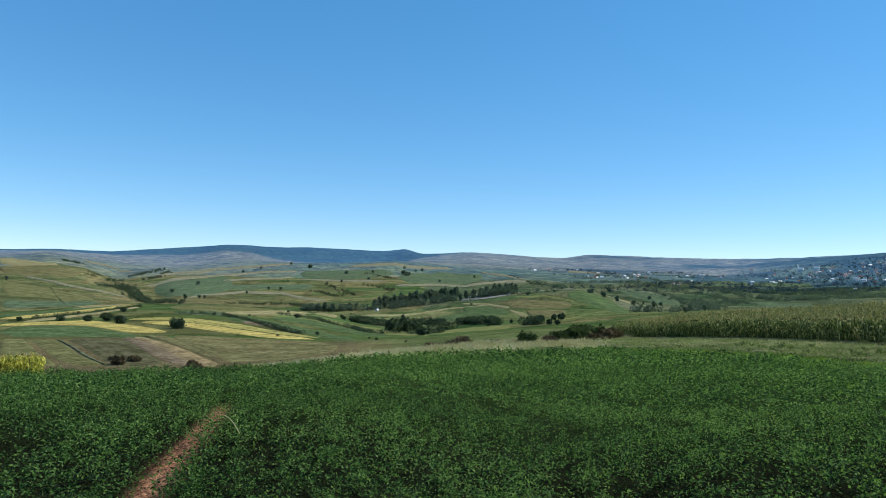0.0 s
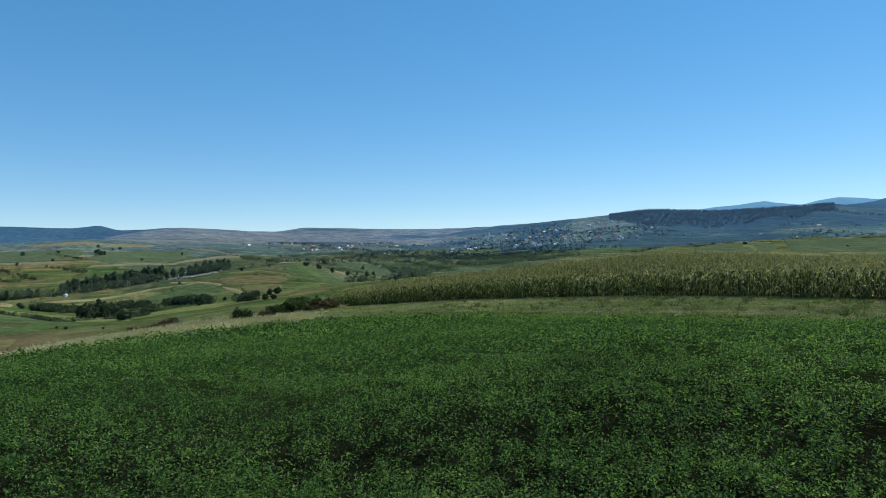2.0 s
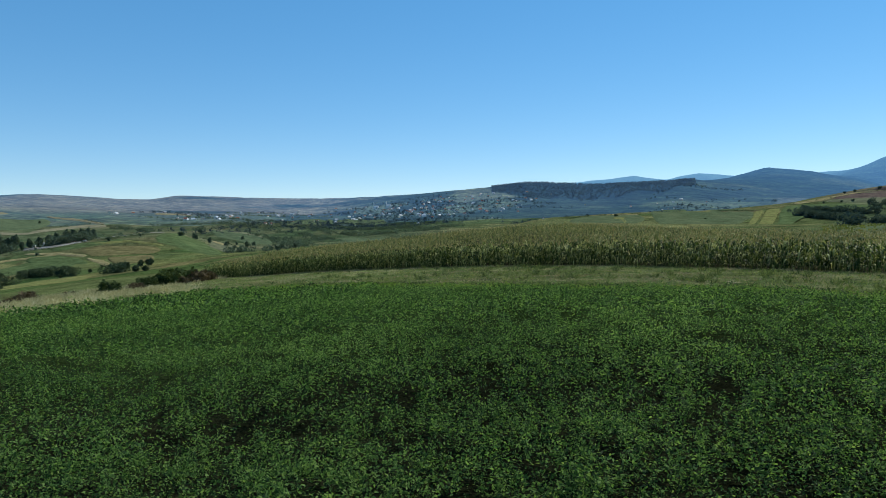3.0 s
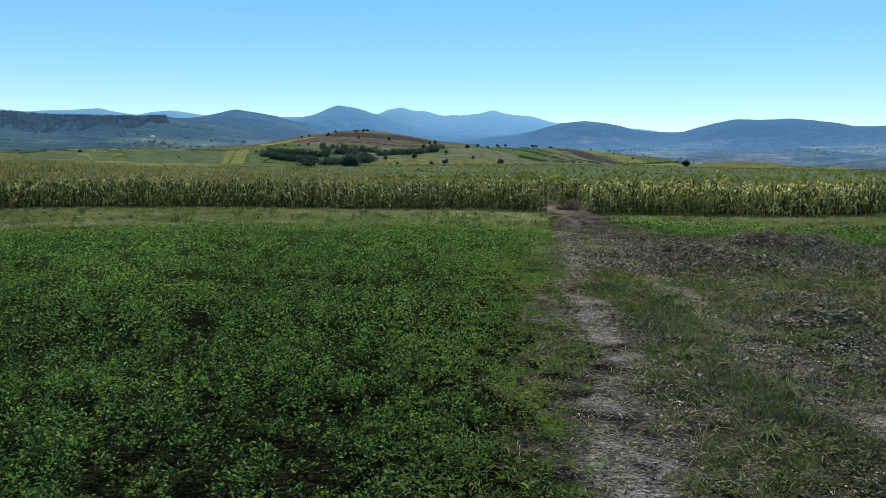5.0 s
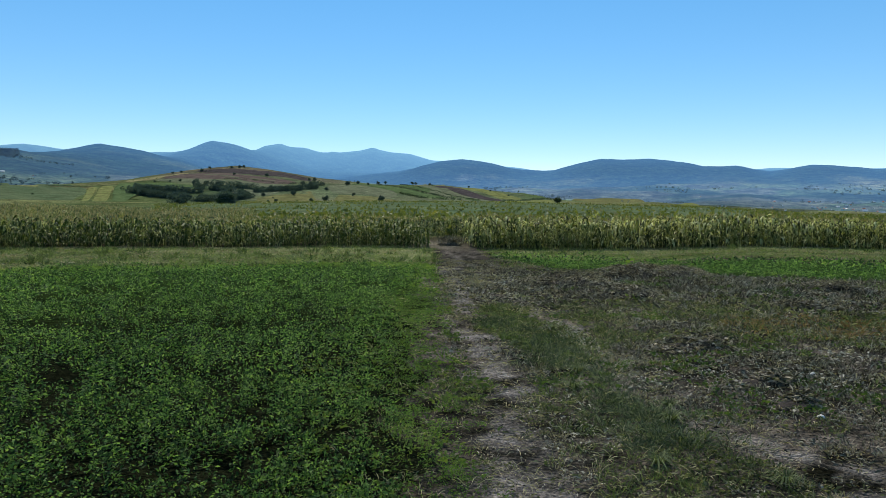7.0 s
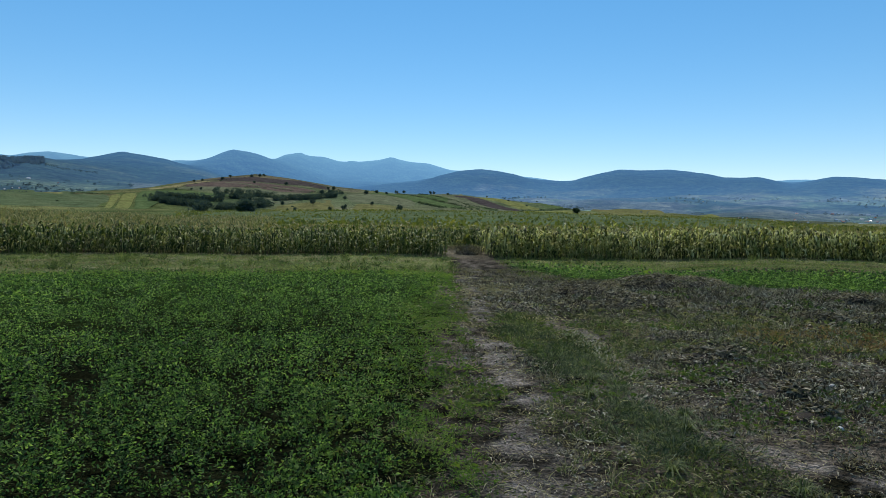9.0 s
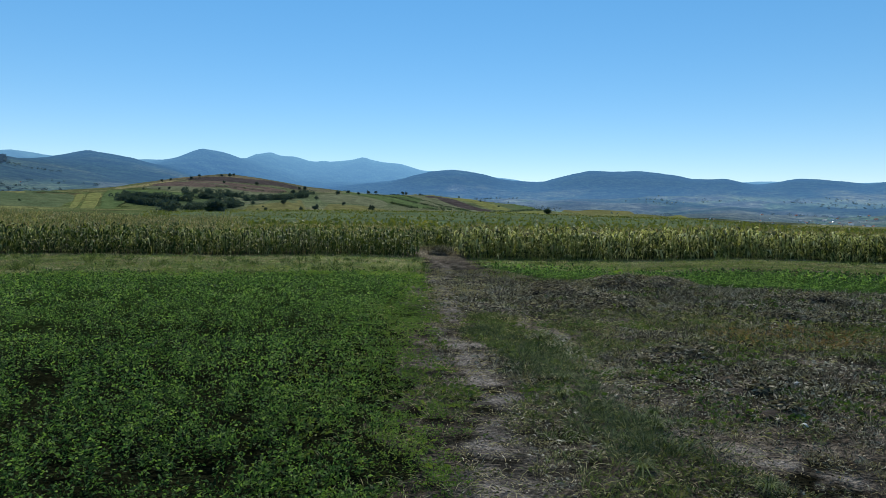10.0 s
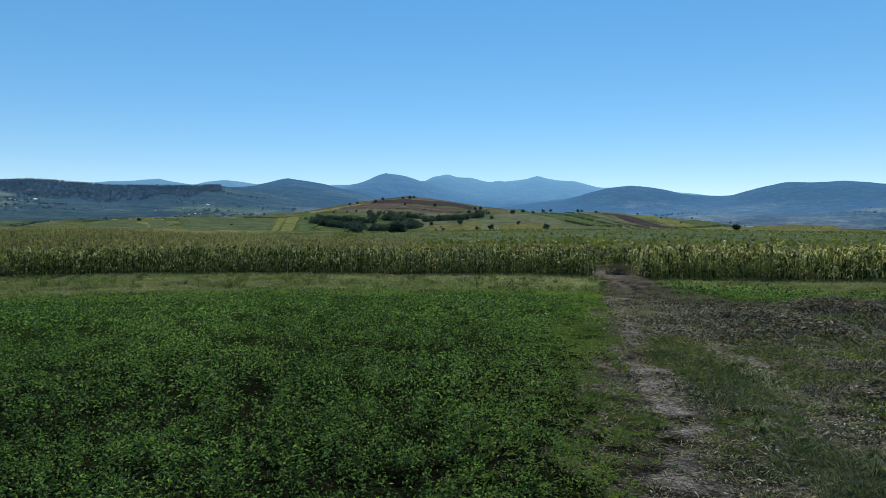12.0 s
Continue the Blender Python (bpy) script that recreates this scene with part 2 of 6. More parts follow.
RING_3500 = ((-180, 2.2), (-60, 2.4), (-42.6, 2.37), (-41.2, 2.18), (-38.4, 2.58), (-36.9, 2.63), (-34.3, 2.18), (-32, 2.7), (-29.5, 2.6),
             (-28.4, 2.9), (-26.1, 3.14), (-21.6, 3.32), (-17.6, 2.36), (-15.4, 2.47), (-14, 2.69), (-13.1, 3.01), (-12.1, 3.14), (-10.4, 3.33), (-8.8, 3.2), (-6.9, 2.75), (-5, 2.2), (0, 1.7), (5, 1.5),
             (9, 1.9), (12, 3.0), (14.5, 3.45), (17.7, 3.93), (19.5, 3.5), (23, 2.7), (27, 2.2), (36, 2.3), (44, 2.5), (48.5, 2.4), (53.2, 2.36), (59.5, 2.46), (64.4, 2.6), (66.2, 2.35), (68.5, 2.41), (72.3, 2.64),
             (74.6, 2.7), (78.2, 2.58), (79.5, 2.9), (81.3, 2.66), (85, 2.8), (89.6, 2.8), (94, 2.84), (98.2, 2.42), (102.1, 2.01), (109.3, 1.88), (180, 2.2))
RING_4000 = ((-180, 2.0), (-60, 2.0), (-12, 2.4), (-8, 2.4), (-3, 2.2), (2, 2.3), (4, 2.9), (6.5, 3.75), (8.0, 4.19), (8.7, 4.33), (9.8, 4.45), (10.4, 4.28), (11.5, 3.78), (13, 3.35), (16, 2.8), (25, 2.4), (36, 2.2), (60, 2.0),
             (109, 1.5), (180, 2.0))
RING_4500 = ((-180, 2.3), (-60, 2.4), (-18, 2.3), (-12, 3.0), (-8, 3.07), (-6.8, 3.4), (-6, 3.69), (-4.5, 3.91), (-3.5, 4.1), (-2.9, 4.35), (-2.2, 4.1), (-1.7, 3.99), (-0.3, 3.8), (0.4, 3.91), (0.9, 3.75), (1.6, 3.86), (2.7, 4.12),
             (3.9, 4.21), (4.5, 4.49), (5.7, 4.26), (6.5, 3.8), (9.9, 3.3),
             (13.3, 3.45), (15.8, 3.4), (17.7, 3.2), (20.3, 3.45), (22.6, 3.77), (25, 3.4), (27.5, 3.77), (31.3, 3.46), (36, 2.9), (44, 2.3), (60, 2.1),
             (80, 2.0), (109, 1.6), (180, 2.3))
RINGS = ((130, RING_130), (250, RING_250), (480, RING_480), (620, RING_620), (800, RING_800), (1000, RING_1000), (1500, RING_1500), (2100, RING_2100),
         (2700, RING_2700), (3500, RING_3500), (4000, RING_4000), (4500, RING_4500))
FRONT_Y = 40.0                         # where the maize begins
AZ = np.arange(-180, 180.01, 0.25)
blur = np.exp(-0.5 * (np.arange(-6, 7) * 0.25 / 0.12) ** 2)
blur /= blur.sum()


def ring(profile):
    a = np.interp(AZ, *np.array(profile).T)
    return np.convolve(np.pad(a, 6, mode="edge"), blur, "valid")


front_r = np.interp(AZ, (-180, -75, -60, *range(-58, 63, 2), 66, 71, 78, 85, 94, 109, 130, 180),
                    (60, 60, 70, *[min(FRONT_Y / math.cos(radians(a)), 82) for a in range(-58, 63, 2)], 74, 60, 44, 34, 28, 27, 40, 60))
R_TAB = np.stack([AZ * 0, AZ * 0 + 9.0, front_r, *[AZ * 0 + r for r, _ in RINGS], AZ * 0 + 4950], 1)
Z_TAB = [EYE + front_r * np.tan(np.radians(ring(RING_FRONT)))] + [EYE + r * np.tan(np.radians(ring(p))) for r, p in RINGS]
Z_TAB = np.stack([AZ * 0, Z_TAB[0] * 0.13, *Z_TAB, Z_TAB[-1] * 0.8], 1)
d_r = np.diff(R_TAB, axis=1)
d_s = np.diff(Z_TAB, axis=1) / d_r
w1, w2 = 2 * d_r[:, 1:] + d_r[:, :-1], d_r[:, 1:] + 2 * d_r[:, :-1]
with np.errstate(divide="ignore", invalid="ignore"):
    inner = np.where(d_s[:, 1:] * d_s[:, :-1] > 0, (w1 + w2) / (w1 / d_s[:, :-1] + w2 / d_s[:, 1:]), 0)
T_TAB = np.concatenate([d_s[:, :1], inner, d_s[:, -1:]], 1)


def ground(x, y):
    """The height of the land."""
    x, y = np.asarray(x, float), np.asarray(y, float)
    r = np.hypot(x, y)
    f = (np.degrees(np.arctan2(-x, y)) + 180) / 0.25
    i0 = np.clip(np.floor(f).astype(int), 0, len(AZ) - 2)
    f = f - i0
    total = 0
    for i, w in ((i0, 1 - f), (i0 + 1, f)):
        k = np.clip((R_TAB[i] <= r[..., None]).sum(-1) - 1, 0, R_TAB.shape[1] - 2)
        ra, rb, za, zb, ta, tb = R_TAB[i, k], R_TAB[i, k + 1], Z_TAB[i, k], Z_TAB[i, k + 1], T_TAB[i, k], T_TAB[i, k + 1]
        h = rb - ra
        s = np.clip((r - ra) / h, 0, 1)
        total = total + w * ((1 + 2 * s) * (1 - s) ** 2 * za + s * (1 - s) ** 2 * h * ta + s * s * (3 - 2 * s) * zb + s * s * (s - 1) * h * tb)
    far = np.clip((r - 90) / 500, 0, 1)
    foot = np.clip((r - 1450) / 350, 0, 1) * np.clip((3100 - r) / 300, 0, 1) * np.clip((2 - np.degrees(np.arctan2(-x, y))) / 8, 0, 1)
    rolling = np.clip((r - 800) / 250, 0, 1) * np.clip((2100 - r) / 300, 0, 1) * np.clip((np.degrees(np.arctan2(-x, y)) - 16 - np.clip(1250 - r, 0, 400) * 0.09) / 8, 0, 1)
    valley = np.clip((np.degrees(np.arctan2(-x, y)) - 58) / 6, 0, 1)
    total = total + (12.0 - 7.0 * valley) * rolling * cloud(x / 280, y / 280, 17, 3)
    total = total + 26.0 * foot * cloud(x / 420, y / 420, 13, 3)
    crest = np.clip((r - 2400) / 1200, 0, 1)
    total = total + far * ((3.0 - 1.5 * valley + (5.0 - 2.5 * valley) * np.clip((r - 850) / 300, 0, 1)) * cloud(x / 190, y / 190, 5) + (9.0 * crest * cloud(x / 300, y / 300, 9)))
    return total + 0.025 * cloud(x / 0.9, y / 0.9, 2, 2) * np.clip(1.5 - r / 60, 0, 1)

# ---- building helpers ----
def fast_mesh(name, verts, faces, mats, which=None, smooth=False):
    """A mesh out of arrays; faces all of one corner count."""
    me = bpy.data.meshes.new(name)
    verts, faces = np.asarray(verts, np.float32), np.asarray(faces, np.int32)
    n, c = faces.shape
    me.vertices.add(len(verts))
    me.vertices.foreach_set("co", verts.ravel())
    me.loops.add(n * c)
    me.loops.foreach_set("vertex_index", faces.ravel())
    me.polygons.add(n)
    me.polygons.foreach_set("loop_start", np.arange(n, dtype=np.int32) * c)
    me.polygons.foreach_set("loop_total", np.full(n, c, np.int32))
    if which is not None:
        me.polygons.foreach_set("material_index", np.asarray(which, np.int32))
    if smooth:
        me.polygons.foreach_set("use_smooth", np.ones(n, bool))
    for m in mats:
        me.materials.append(m)
    me.update(calc_edges=True)
    return me


def part(name, bm, material, parent, label=""):
    """One mesh object under a thing or a part."""
    me = bpy.data.meshes.new(name)
    bm.to_mesh(me)
    bm.free()
    me.materials.append(material)
    ob = new(name, me)
    ob.parent = parent
    return tagged(ob, label)


rng = np.random.default_rng(7)


def blades(base, way, length, width, droop=0.0):
    """Folded diamond leaves: four corners each, in one array."""
    k = len(base)
    way = way / np.linalg.norm(way, axis=1, keepdims=True)
    side = np.cross(way, np.array((0, 0, 0.9)) + rng.normal(0, 0.8, (k, 3)))
    side /= np.linalg.norm(side, axis=1, keepdims=True) + 1e-9
    length, width = np.broadcast_to(length, k)[:, None], np.broadcast_to(width, k)[:, None]
    mid = base + way * length * 0.5
    tip = base + way * length - np.array([0, 0, 1]) * length * droop
    return np.stack([base, mid - side * width / 2, tip, mid + side * width / 2], 1).reshape(-1, 3)


def quads(k):
    return np.arange(k * 4).reshape(k, 4)


def track_centre(y):
    """Across position of the track's left rut and right rut at depth y."""
    left = np.interp(y, (0, 3.9, 4.5, 5.2, 6.2, 7, 8.3, 10, 12, 17.4, 24, 34, 40, 60), (1.15, 1.2, 1.26, 1.36, 1.55, 1.76, 1.84, 1.96, 2.24, 3.1, 4.1, 5.8, 6.6, 8.8))
    right = np.interp(y, (0, 3.8, 4.6, 5.8, 7.5, 8.7, 10.4, 13.4, 19.4, 34, 40, 60), (3.8, 3.5, 3.36, 3.2, 3.4, 3.42, 3.5, 3.8, 4.7, 6.9, 7.6, 9.8))
    return left, right


def field_edge(y):
    """Across position where the alfalfa ends beside the track."""
    return np.interp(y, (0, 4, 6, 8.3, 14.5, 24.9, 30, 40), (0.7, 0.82, 1.02, 1.28, 2.15, 3.6, 4.5, 5.8))


def crop_reach(a):
    """How far the crop itself reaches, by azimuth; dry grass follows up to the brow."""
    return np.interp(a, (55, 60.6, 65.2, 68.3, 70.5, 72.6, 74.7, 77.1, 82, 85, 94, 180), (90, 48, 45, 41.5, 39.5, 38.5, 38, 34.5, 33.5, 32, 27.3, 26.5))


def furrow_line(x):
    """Depth of the bare red furrow in the crop."""
    return np.interp(x, (-13, -11.8, -9.3, -8.1, -6.1, -3), (-0.8, -0.84, -0.92, -1.02, -1.06, -1.15))


def zones(x, y):
    """Strength of each kind of cover near the standing point."""
    w = 0.35 * cloud(x / 1.1, y / 1.1, 21)
    left, right = track_centre(y)
    broad = np.interp(y, (0, 4, 5, 6, 6.6, 8, 9.5, 12, 40), (0.30, 0.32, 0.28, 0.22, 0.34, 0.30, 0.26, 0.32, 0.42))
    rut = np.exp(-((x - left + 0.6 * w) / broad) ** 2) + np.interp(y, (0, 4.6, 5.6, 7, 9, 11, 14, 20), (0.9, 0.85, 0.25, 0.25, 0.55, 0.85, 0.5, 0.5)) * np.exp(-((x - right + 1.1 * w) / 0.45) ** 2)
    strip_y = np.interp(x, (-80, -42, -38, -30, -26, -20, -12, -9, -5, 0, 4, 20, 60), (17, 22, 25, 23.8, 23.9, 22.4, 22.3, 24, 23.7, 25.3, 25, 34, 34))
    left_crop = (x < field_edge(y) + 1.1 * w) & (y < strip_y + w)
    right_crop = (x > 7.6 + w) & (y > np.interp(x, (6, 9, 12, 16, 30), (25, 22, 18, 17.5, 17.5)) + w) & (y < np.interp(x, (8, 11, 15, 19, 30), (33, 30, 27, 25.6, 25)) + w)
    rut = rut * np.clip(1.3 - y / 28, 0.4, 1)
    return rut, left_crop | right_crop, strip_y - y


def parcels(x, y, width, turn, seed):
    """Strips of crops: a number for each strip."""
    c, s = math.cos(radians(turn)), math.sin(radians(turn))
    u = (x * c + y * s) + 0.25 * width * cloud(x / width / 5, y / width / 5, seed, 2)
    v = -x * s + y * c
    k = np.floor(u / width)
    j = np.floor(v / (width * 6) + 0.37 * k)
    h = np.sin(k * 12.9898 + j * 78.233 + seed) * 43758.5453
    return h - np.floor(h), u / width - k


def shade(a, b, f):
    return np.asarray(a) + (np.asarray(b) - np.asarray(a)) * np.clip(f, 0, 1)[:, None]


# the lower edge of the wood on the spur, by azimuth
SPUR_AZ, SPUR_R = (23, 24.2, 26.9, 29.6, 31.7, 33.7, 36.8, 38.3, 39.2), (2380, 2260, 2130, 2140, 2110, 2160, 2120, 2250, 2400)


def land_colours(x, y):
    r, az = np.hypot(x, y), np.degrees(np.arctan2(-x, y))
    n1, n2 = cloud(x / 300, y / 300, 31), cloud(x / 60, y / 60, 33)
    col = shade((0.072, 0.10, 0.042), (0.14, 0.135, 0.072), 0.45 + 0.6 * n1 + 0.25 * n2)
    # grassy valley slopes, with a blue haze tint worked into the colour
    grassy = np.clip((r - 300) / 150, 0, 1) * np.clip((az - 40) / 6, 0, 1)
    col = col + (shade((0.050, 0.078, 0.046), (0.100, 0.108, 0.068), 0.38 + 0.6 * n1 + 0.3 * n2) - col) * grassy[:, None]
    p, edge = parcels(x, y, 38, 24, 3)
    crop = np.array([(0.055, 0.10, 0.022), (0.10, 0.12, 0.033), (0.17, 0.145, 0.06), (0.08, 0.10, 0.03), (0.13, 0.12, 0.045)])[(p * 4.99).astype(int)]
    ploughed = np.clip((r - 120) / 60, 0, 1) * np.clip((1900 - r) / 400, 0, 1)
    col = col + (crop - col) * (np.interp(az, (40, 50), (0.2, 0.6)) * np.where(az > 78, 1, np.interp(r, (650, 800), (1, 0.25))) * ploughed)[:, None]
    col = col * (1 - 0.35 * (ploughed * (edge < 0.06)))[:, None]
    high = np.clip((r - 2000) / 250, 0, 1) * np.clip((az - 46) / 5, 0, 1)
    col = col + (np.array((0.135, 0.118, 0.085)) - col) * (0.7 * high)[:, None]
    dry = np.clip((r - 600) / 120, 0, 1) * np.clip((az - 88) / 5, 0, 1) * np.clip((2200 - r) / 200, 0, 1)
    col = col + (np.array((0.125, 0.115, 0.06)) * (1 + 0.35 * n2)[:, None] - col) * (0.5 * dry)[:, None]
    fallow = np.clip((r - 100) / 30, 0, 1) * np.clip((225 - r) / 30, 0, 1) * np.clip((az - 78) / 6, 0, 1)
    col = col + (np.array((0.15, 0.115, 0.06)) * (1 + 0.3 * n2)[:, None] - col) * (0.8 * fallow)[:, None]
    gardens = np.clip((r - 1150) / 250, 0, 1) * np.clip((2700 - r) / 200, 0, 1) * np.clip((54 - az) / 6, 0, 1) * np.clip(np.where(az > 15, (az - 15) / 4, (r - 1450) / 150), 0, 1)
    col = col + (shade((0.040, 0.072, 0.040), (0.10, 0.125, 0.062), 0.42 + 0.7 * cloud(x / 120, y / 120, 35)) - col) * (0.9 * gardens)[:, None]
    crown = 0.8 * np.clip((r - 745) / 20, 0, 1) * np.clip((1030 - r) / 30, 0, 1) * np.clip((az + 2) / 2, 0, 1) * np.clip((15 - az) / 2, 0, 1)
    col = col + (np.array((0.10, 0.085, 0.07)) - col) * (0.75 * crown)[:, None]
    slope = np.clip((r - 470) / 30, 0, 1) * np.clip((760 - r) / 20, 0, 1) * np.clip((az + 20) / 3, 0, 1) * np.clip((14 - az) / 2, 0, 1)
    col = col + (shade((0.075, 0.102, 0.055), (0.125, 0.135, 0.082), 0.5 + 0.8 * n2) - col) * (0.8 * slope)[:, None]
    # woods on the slopes
    wood = np.clip((cloud(x / 220, y / 220, 41) + np.interp(az, (-60, -20, 12, 20, 45, 55, 75, 110), (0.25, 0.1, 0.0, 0.25, 0.3, 0.1, -0.5, -0.6)) - 0.1) * 6, 0, 1)
    wood = wood * np.clip((r - 1250) / 300, 0, 1)
    ridge = np.clip((r - np.interp(az, (70, 75, 80, 110), (3500, 3200, 2750, 2900))) / 80, 0, 1) * (az > 73)
    spur = np.clip((r - np.interp(az, SPUR_AZ, SPUR_R) - 60 * n2) / 50, 0, 1) * (az > 22.8) * (az < 39.2 + 0.5 * n2)
    hills = np.clip((r - np.where(az > 10, 1350, 1900)) / 300, 0, 1) * np.clip((33 - az) / 4, 0, 1) * np.clip(np.interp(az, (-30, -5, 8, 14), (0.5, 0.62, 0.8, 0.95)) + 1.3 * cloud(x / 330, y / 330, 43) + (r - np.interp(az, (8, 14), (2700, 2300))) / np.interp(az, (8, 14), (600, 1500)), 0, 1)
    mount = np.clip((r - np.interp(az, (-60, -20, 10, 30, 40), (2900, 2900, 3300, 3000, 9000))) / 150, 0, 1)
    wood = np.maximum(np.maximum(np.maximum(wood * 0.9, hills), ridge), np.maximum(spur, mount))
    # fields and gardens at the foot of the mountains
    p2, _ = parcels(x, y, 70, -20, 9)
    foot = np.clip((cloud(x / 260, y / 260, 44) + 0.5 * cloud(x / 80, y / 80, 45) + 0.12 - np.clip((r - 2300) / 800, -0.3, 2)) * 5, 0, 1) * (az < 17) * np.clip((r - 1400) / 200, 0, 1)
    col = col + (np.array((0.075, 0.085, 0.065)) * (0.6 + 0.7 * p2)[:, None] - col) * foot[:, None]
    wood = wood * (1 - 0.75 * foot)
    col = col + (np.array((0.017, 0.032, 0.02)) - col) * wood[:, None]
    bald = np.clip((r - 2170) / 50, 0, 1) * np.clip((az - 36.6 - (r - 2200) / 120) / 0.5, 0, 1) * np.clip((42.4 - az) / 0.8, 0, 1)
    col = col + (np.array((0.10, 0.115, 0.06)) - col) * (bald * (1 - 0.3 * n2))[:, None]
    # the field about the standing point
    rut, crop_here, rest = zones(x, y)
    near = np.clip((FRONT_Y + 3 - y) / 2, 0, 1) * np.clip((np.interp(az, (55, 62, 71, 78, 85, 94, 180), (90, 82, 60, 44, 34, 28, 28)) - r) / 3, 0, 1)
    verge = shade((0.085, 0.125, 0.04), (0.20, 0.205, 0.09), 0.5 + 0.8 * cloud(x / 1.6, y / 1.6, 51))
    weeds = shade((0.016, 0.016, 0.010), (0.155, 0.132, 0.104), 0.36 + 0.9 * cloud(x / 0.8, y / 0.8, 53) + 0.8 * cloud(x / 0.16, y / 0.16, 54, 2))
    w_edge = 0.5 * cloud(x / 0.8, y / 0.8, 60)
    dry_edge = np.clip((r - crop_reach(az)) / 1.5, 0, 1) * np.clip((az - 62.5) / 4, 0, 1)
    verge = verge + (np.array((0.20, 0.19, 0.095)) - verge) * (0.4 * dry_edge)[:, None]
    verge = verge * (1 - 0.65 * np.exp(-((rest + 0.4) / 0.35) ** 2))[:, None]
    trodden = (x > field_edge(y) - np.where(y < 24, 2.6, 0.3)) & (((y < 30) & (x < 40)) | (x < track_centre(y)[1] + 1.3 + 0.8 * cloud(x / 1.5, y / 1.5, 57)))
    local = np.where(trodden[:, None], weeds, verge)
    # soil under the near crop painted almost black as shade, greener farther off
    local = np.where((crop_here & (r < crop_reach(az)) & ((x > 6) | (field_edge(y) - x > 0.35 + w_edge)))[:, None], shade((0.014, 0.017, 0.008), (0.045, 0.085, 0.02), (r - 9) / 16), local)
    cut = crop_here & (rest < 1.6) & (x < 6) & (r > 12) & (r < crop_reach(az))
    local = np.where(cut[:, None], np.array((0.075, 0.115, 0.03)), local)
    local = local + (np.array((0.225, 0.203, 0.178)) - local) * np.clip(rut * (0.5 + 1.7 * cloud(x / 0.28, y / 0.28, 55) + 0.7 * cloud(x / 2, y / 2, 56)), 0, 1)[:, None]
    furrow = np.exp(-((y - furrow_line(x)) / 0.13) ** 2) * np.clip((x + 13.2) / 1.5, 0, 1) * np.clip((-4 - x) / 1.0, 0, 1)
    local = local + (np.array((0.30, 0.15, 0.085)) - local) * np.clip(1.4 * furrow, 0, 1)[:, None]
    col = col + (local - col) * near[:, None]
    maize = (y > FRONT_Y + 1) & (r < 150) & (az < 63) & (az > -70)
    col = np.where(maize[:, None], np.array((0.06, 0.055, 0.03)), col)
    beyond = np.clip((y - 51) / 2, 0, 1) * np.clip((160 - r) / 10, 0, 1) * np.clip((8 - az) / 2, 0, 1) * (az > -70)
    col = col + (shade((0.10, 0.12, 0.04), (0.17, 0.165, 0.06), 0.5 + cloud(x / 6, y / 6, 88)) - col) * beyond[:, None]
    mouth = np.clip(1.6 - np.hypot((x - 6.6) / 1.7, (y - 43) / 3.5), 0, 1)
    return col + (np.array((0.17, 0.15, 0.11)) * (1 + 0.3 * cloud(x / 0.7, y / 0.7, 58))[:, None] - col) * mouth[:, None]


fine_az = np.arange(-52, 116, 0.33)
AZ_GRID = np.concatenate([np.arange(-180, -52, 2.0), fine_az, np.arange(116, 180, 2.0)])
R_GRID = np.concatenate([[0.002, 0.5, 1.0], 1.5 * 1.017 ** np.arange(0, 160)])
R_GRID = np.concatenate([R_GRID, R_GRID[-1] * 1.033 ** np.arange(1, 134)])
R_GRID = np.concatenate([R_GRID, R_GRID[-1] * 1.018 ** np.arange(1, 80)])
R_GRID = R_GRID[R_GRID < 4950]
SPLIT = int(np.searchsorted(R_GRID, 1500))


def sheet(name, i0, i1, mat):
    a, r = np.meshgrid(np.radians(AZ_GRID), R_GRID[i0:i1])
    x, y = (-r * np.sin(a)).ravel(), (r * np.cos(a)).ravel()
    z = ground(x, y)
    rows, cols = a.shape
    i, j = np.meshgrid(np.arange(rows - 1), np.arange(cols), indexing="ij")
    k = (j + 1) % cols
    f = np.stack([i * cols + j, i * cols + k, (i + 1) * cols + k, (i + 1) * cols + j], -1).reshape(-1, 4)[:, ::-1]
    me = fast_mesh(name, np.stack([x, y, z], 1), f, [mat], smooth=True)
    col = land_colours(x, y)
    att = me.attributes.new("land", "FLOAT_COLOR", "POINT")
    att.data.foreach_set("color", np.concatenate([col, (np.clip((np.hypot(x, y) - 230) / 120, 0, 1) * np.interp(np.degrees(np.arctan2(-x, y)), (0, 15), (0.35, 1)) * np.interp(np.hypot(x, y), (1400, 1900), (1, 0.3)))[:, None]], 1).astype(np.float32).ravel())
    return me, x, y, z


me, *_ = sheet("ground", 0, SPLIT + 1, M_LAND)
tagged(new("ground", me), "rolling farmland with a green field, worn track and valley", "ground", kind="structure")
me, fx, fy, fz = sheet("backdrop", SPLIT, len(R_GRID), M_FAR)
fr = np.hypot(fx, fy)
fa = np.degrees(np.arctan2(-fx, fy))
# haze painted as glow, stronger far away and on low ground
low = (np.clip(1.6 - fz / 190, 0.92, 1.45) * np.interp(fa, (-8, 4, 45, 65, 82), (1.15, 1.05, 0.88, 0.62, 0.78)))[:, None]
haze_glow = low * np.stack([np.interp(fr, (1500, 2100, 2700, 3500, 4000, 4500), c) for c in ((0.012, 0.024, 0.034, 0.052, 0.095, 0.15), (0.028, 0.055, 0.088, 0.145, 0.24, 0.35), (0.052, 0.115, 0.19, 0.32, 0.46, 0.60))], 1)
att = me.attributes.new("haze_glow", "FLOAT_COLOR", "POINT")
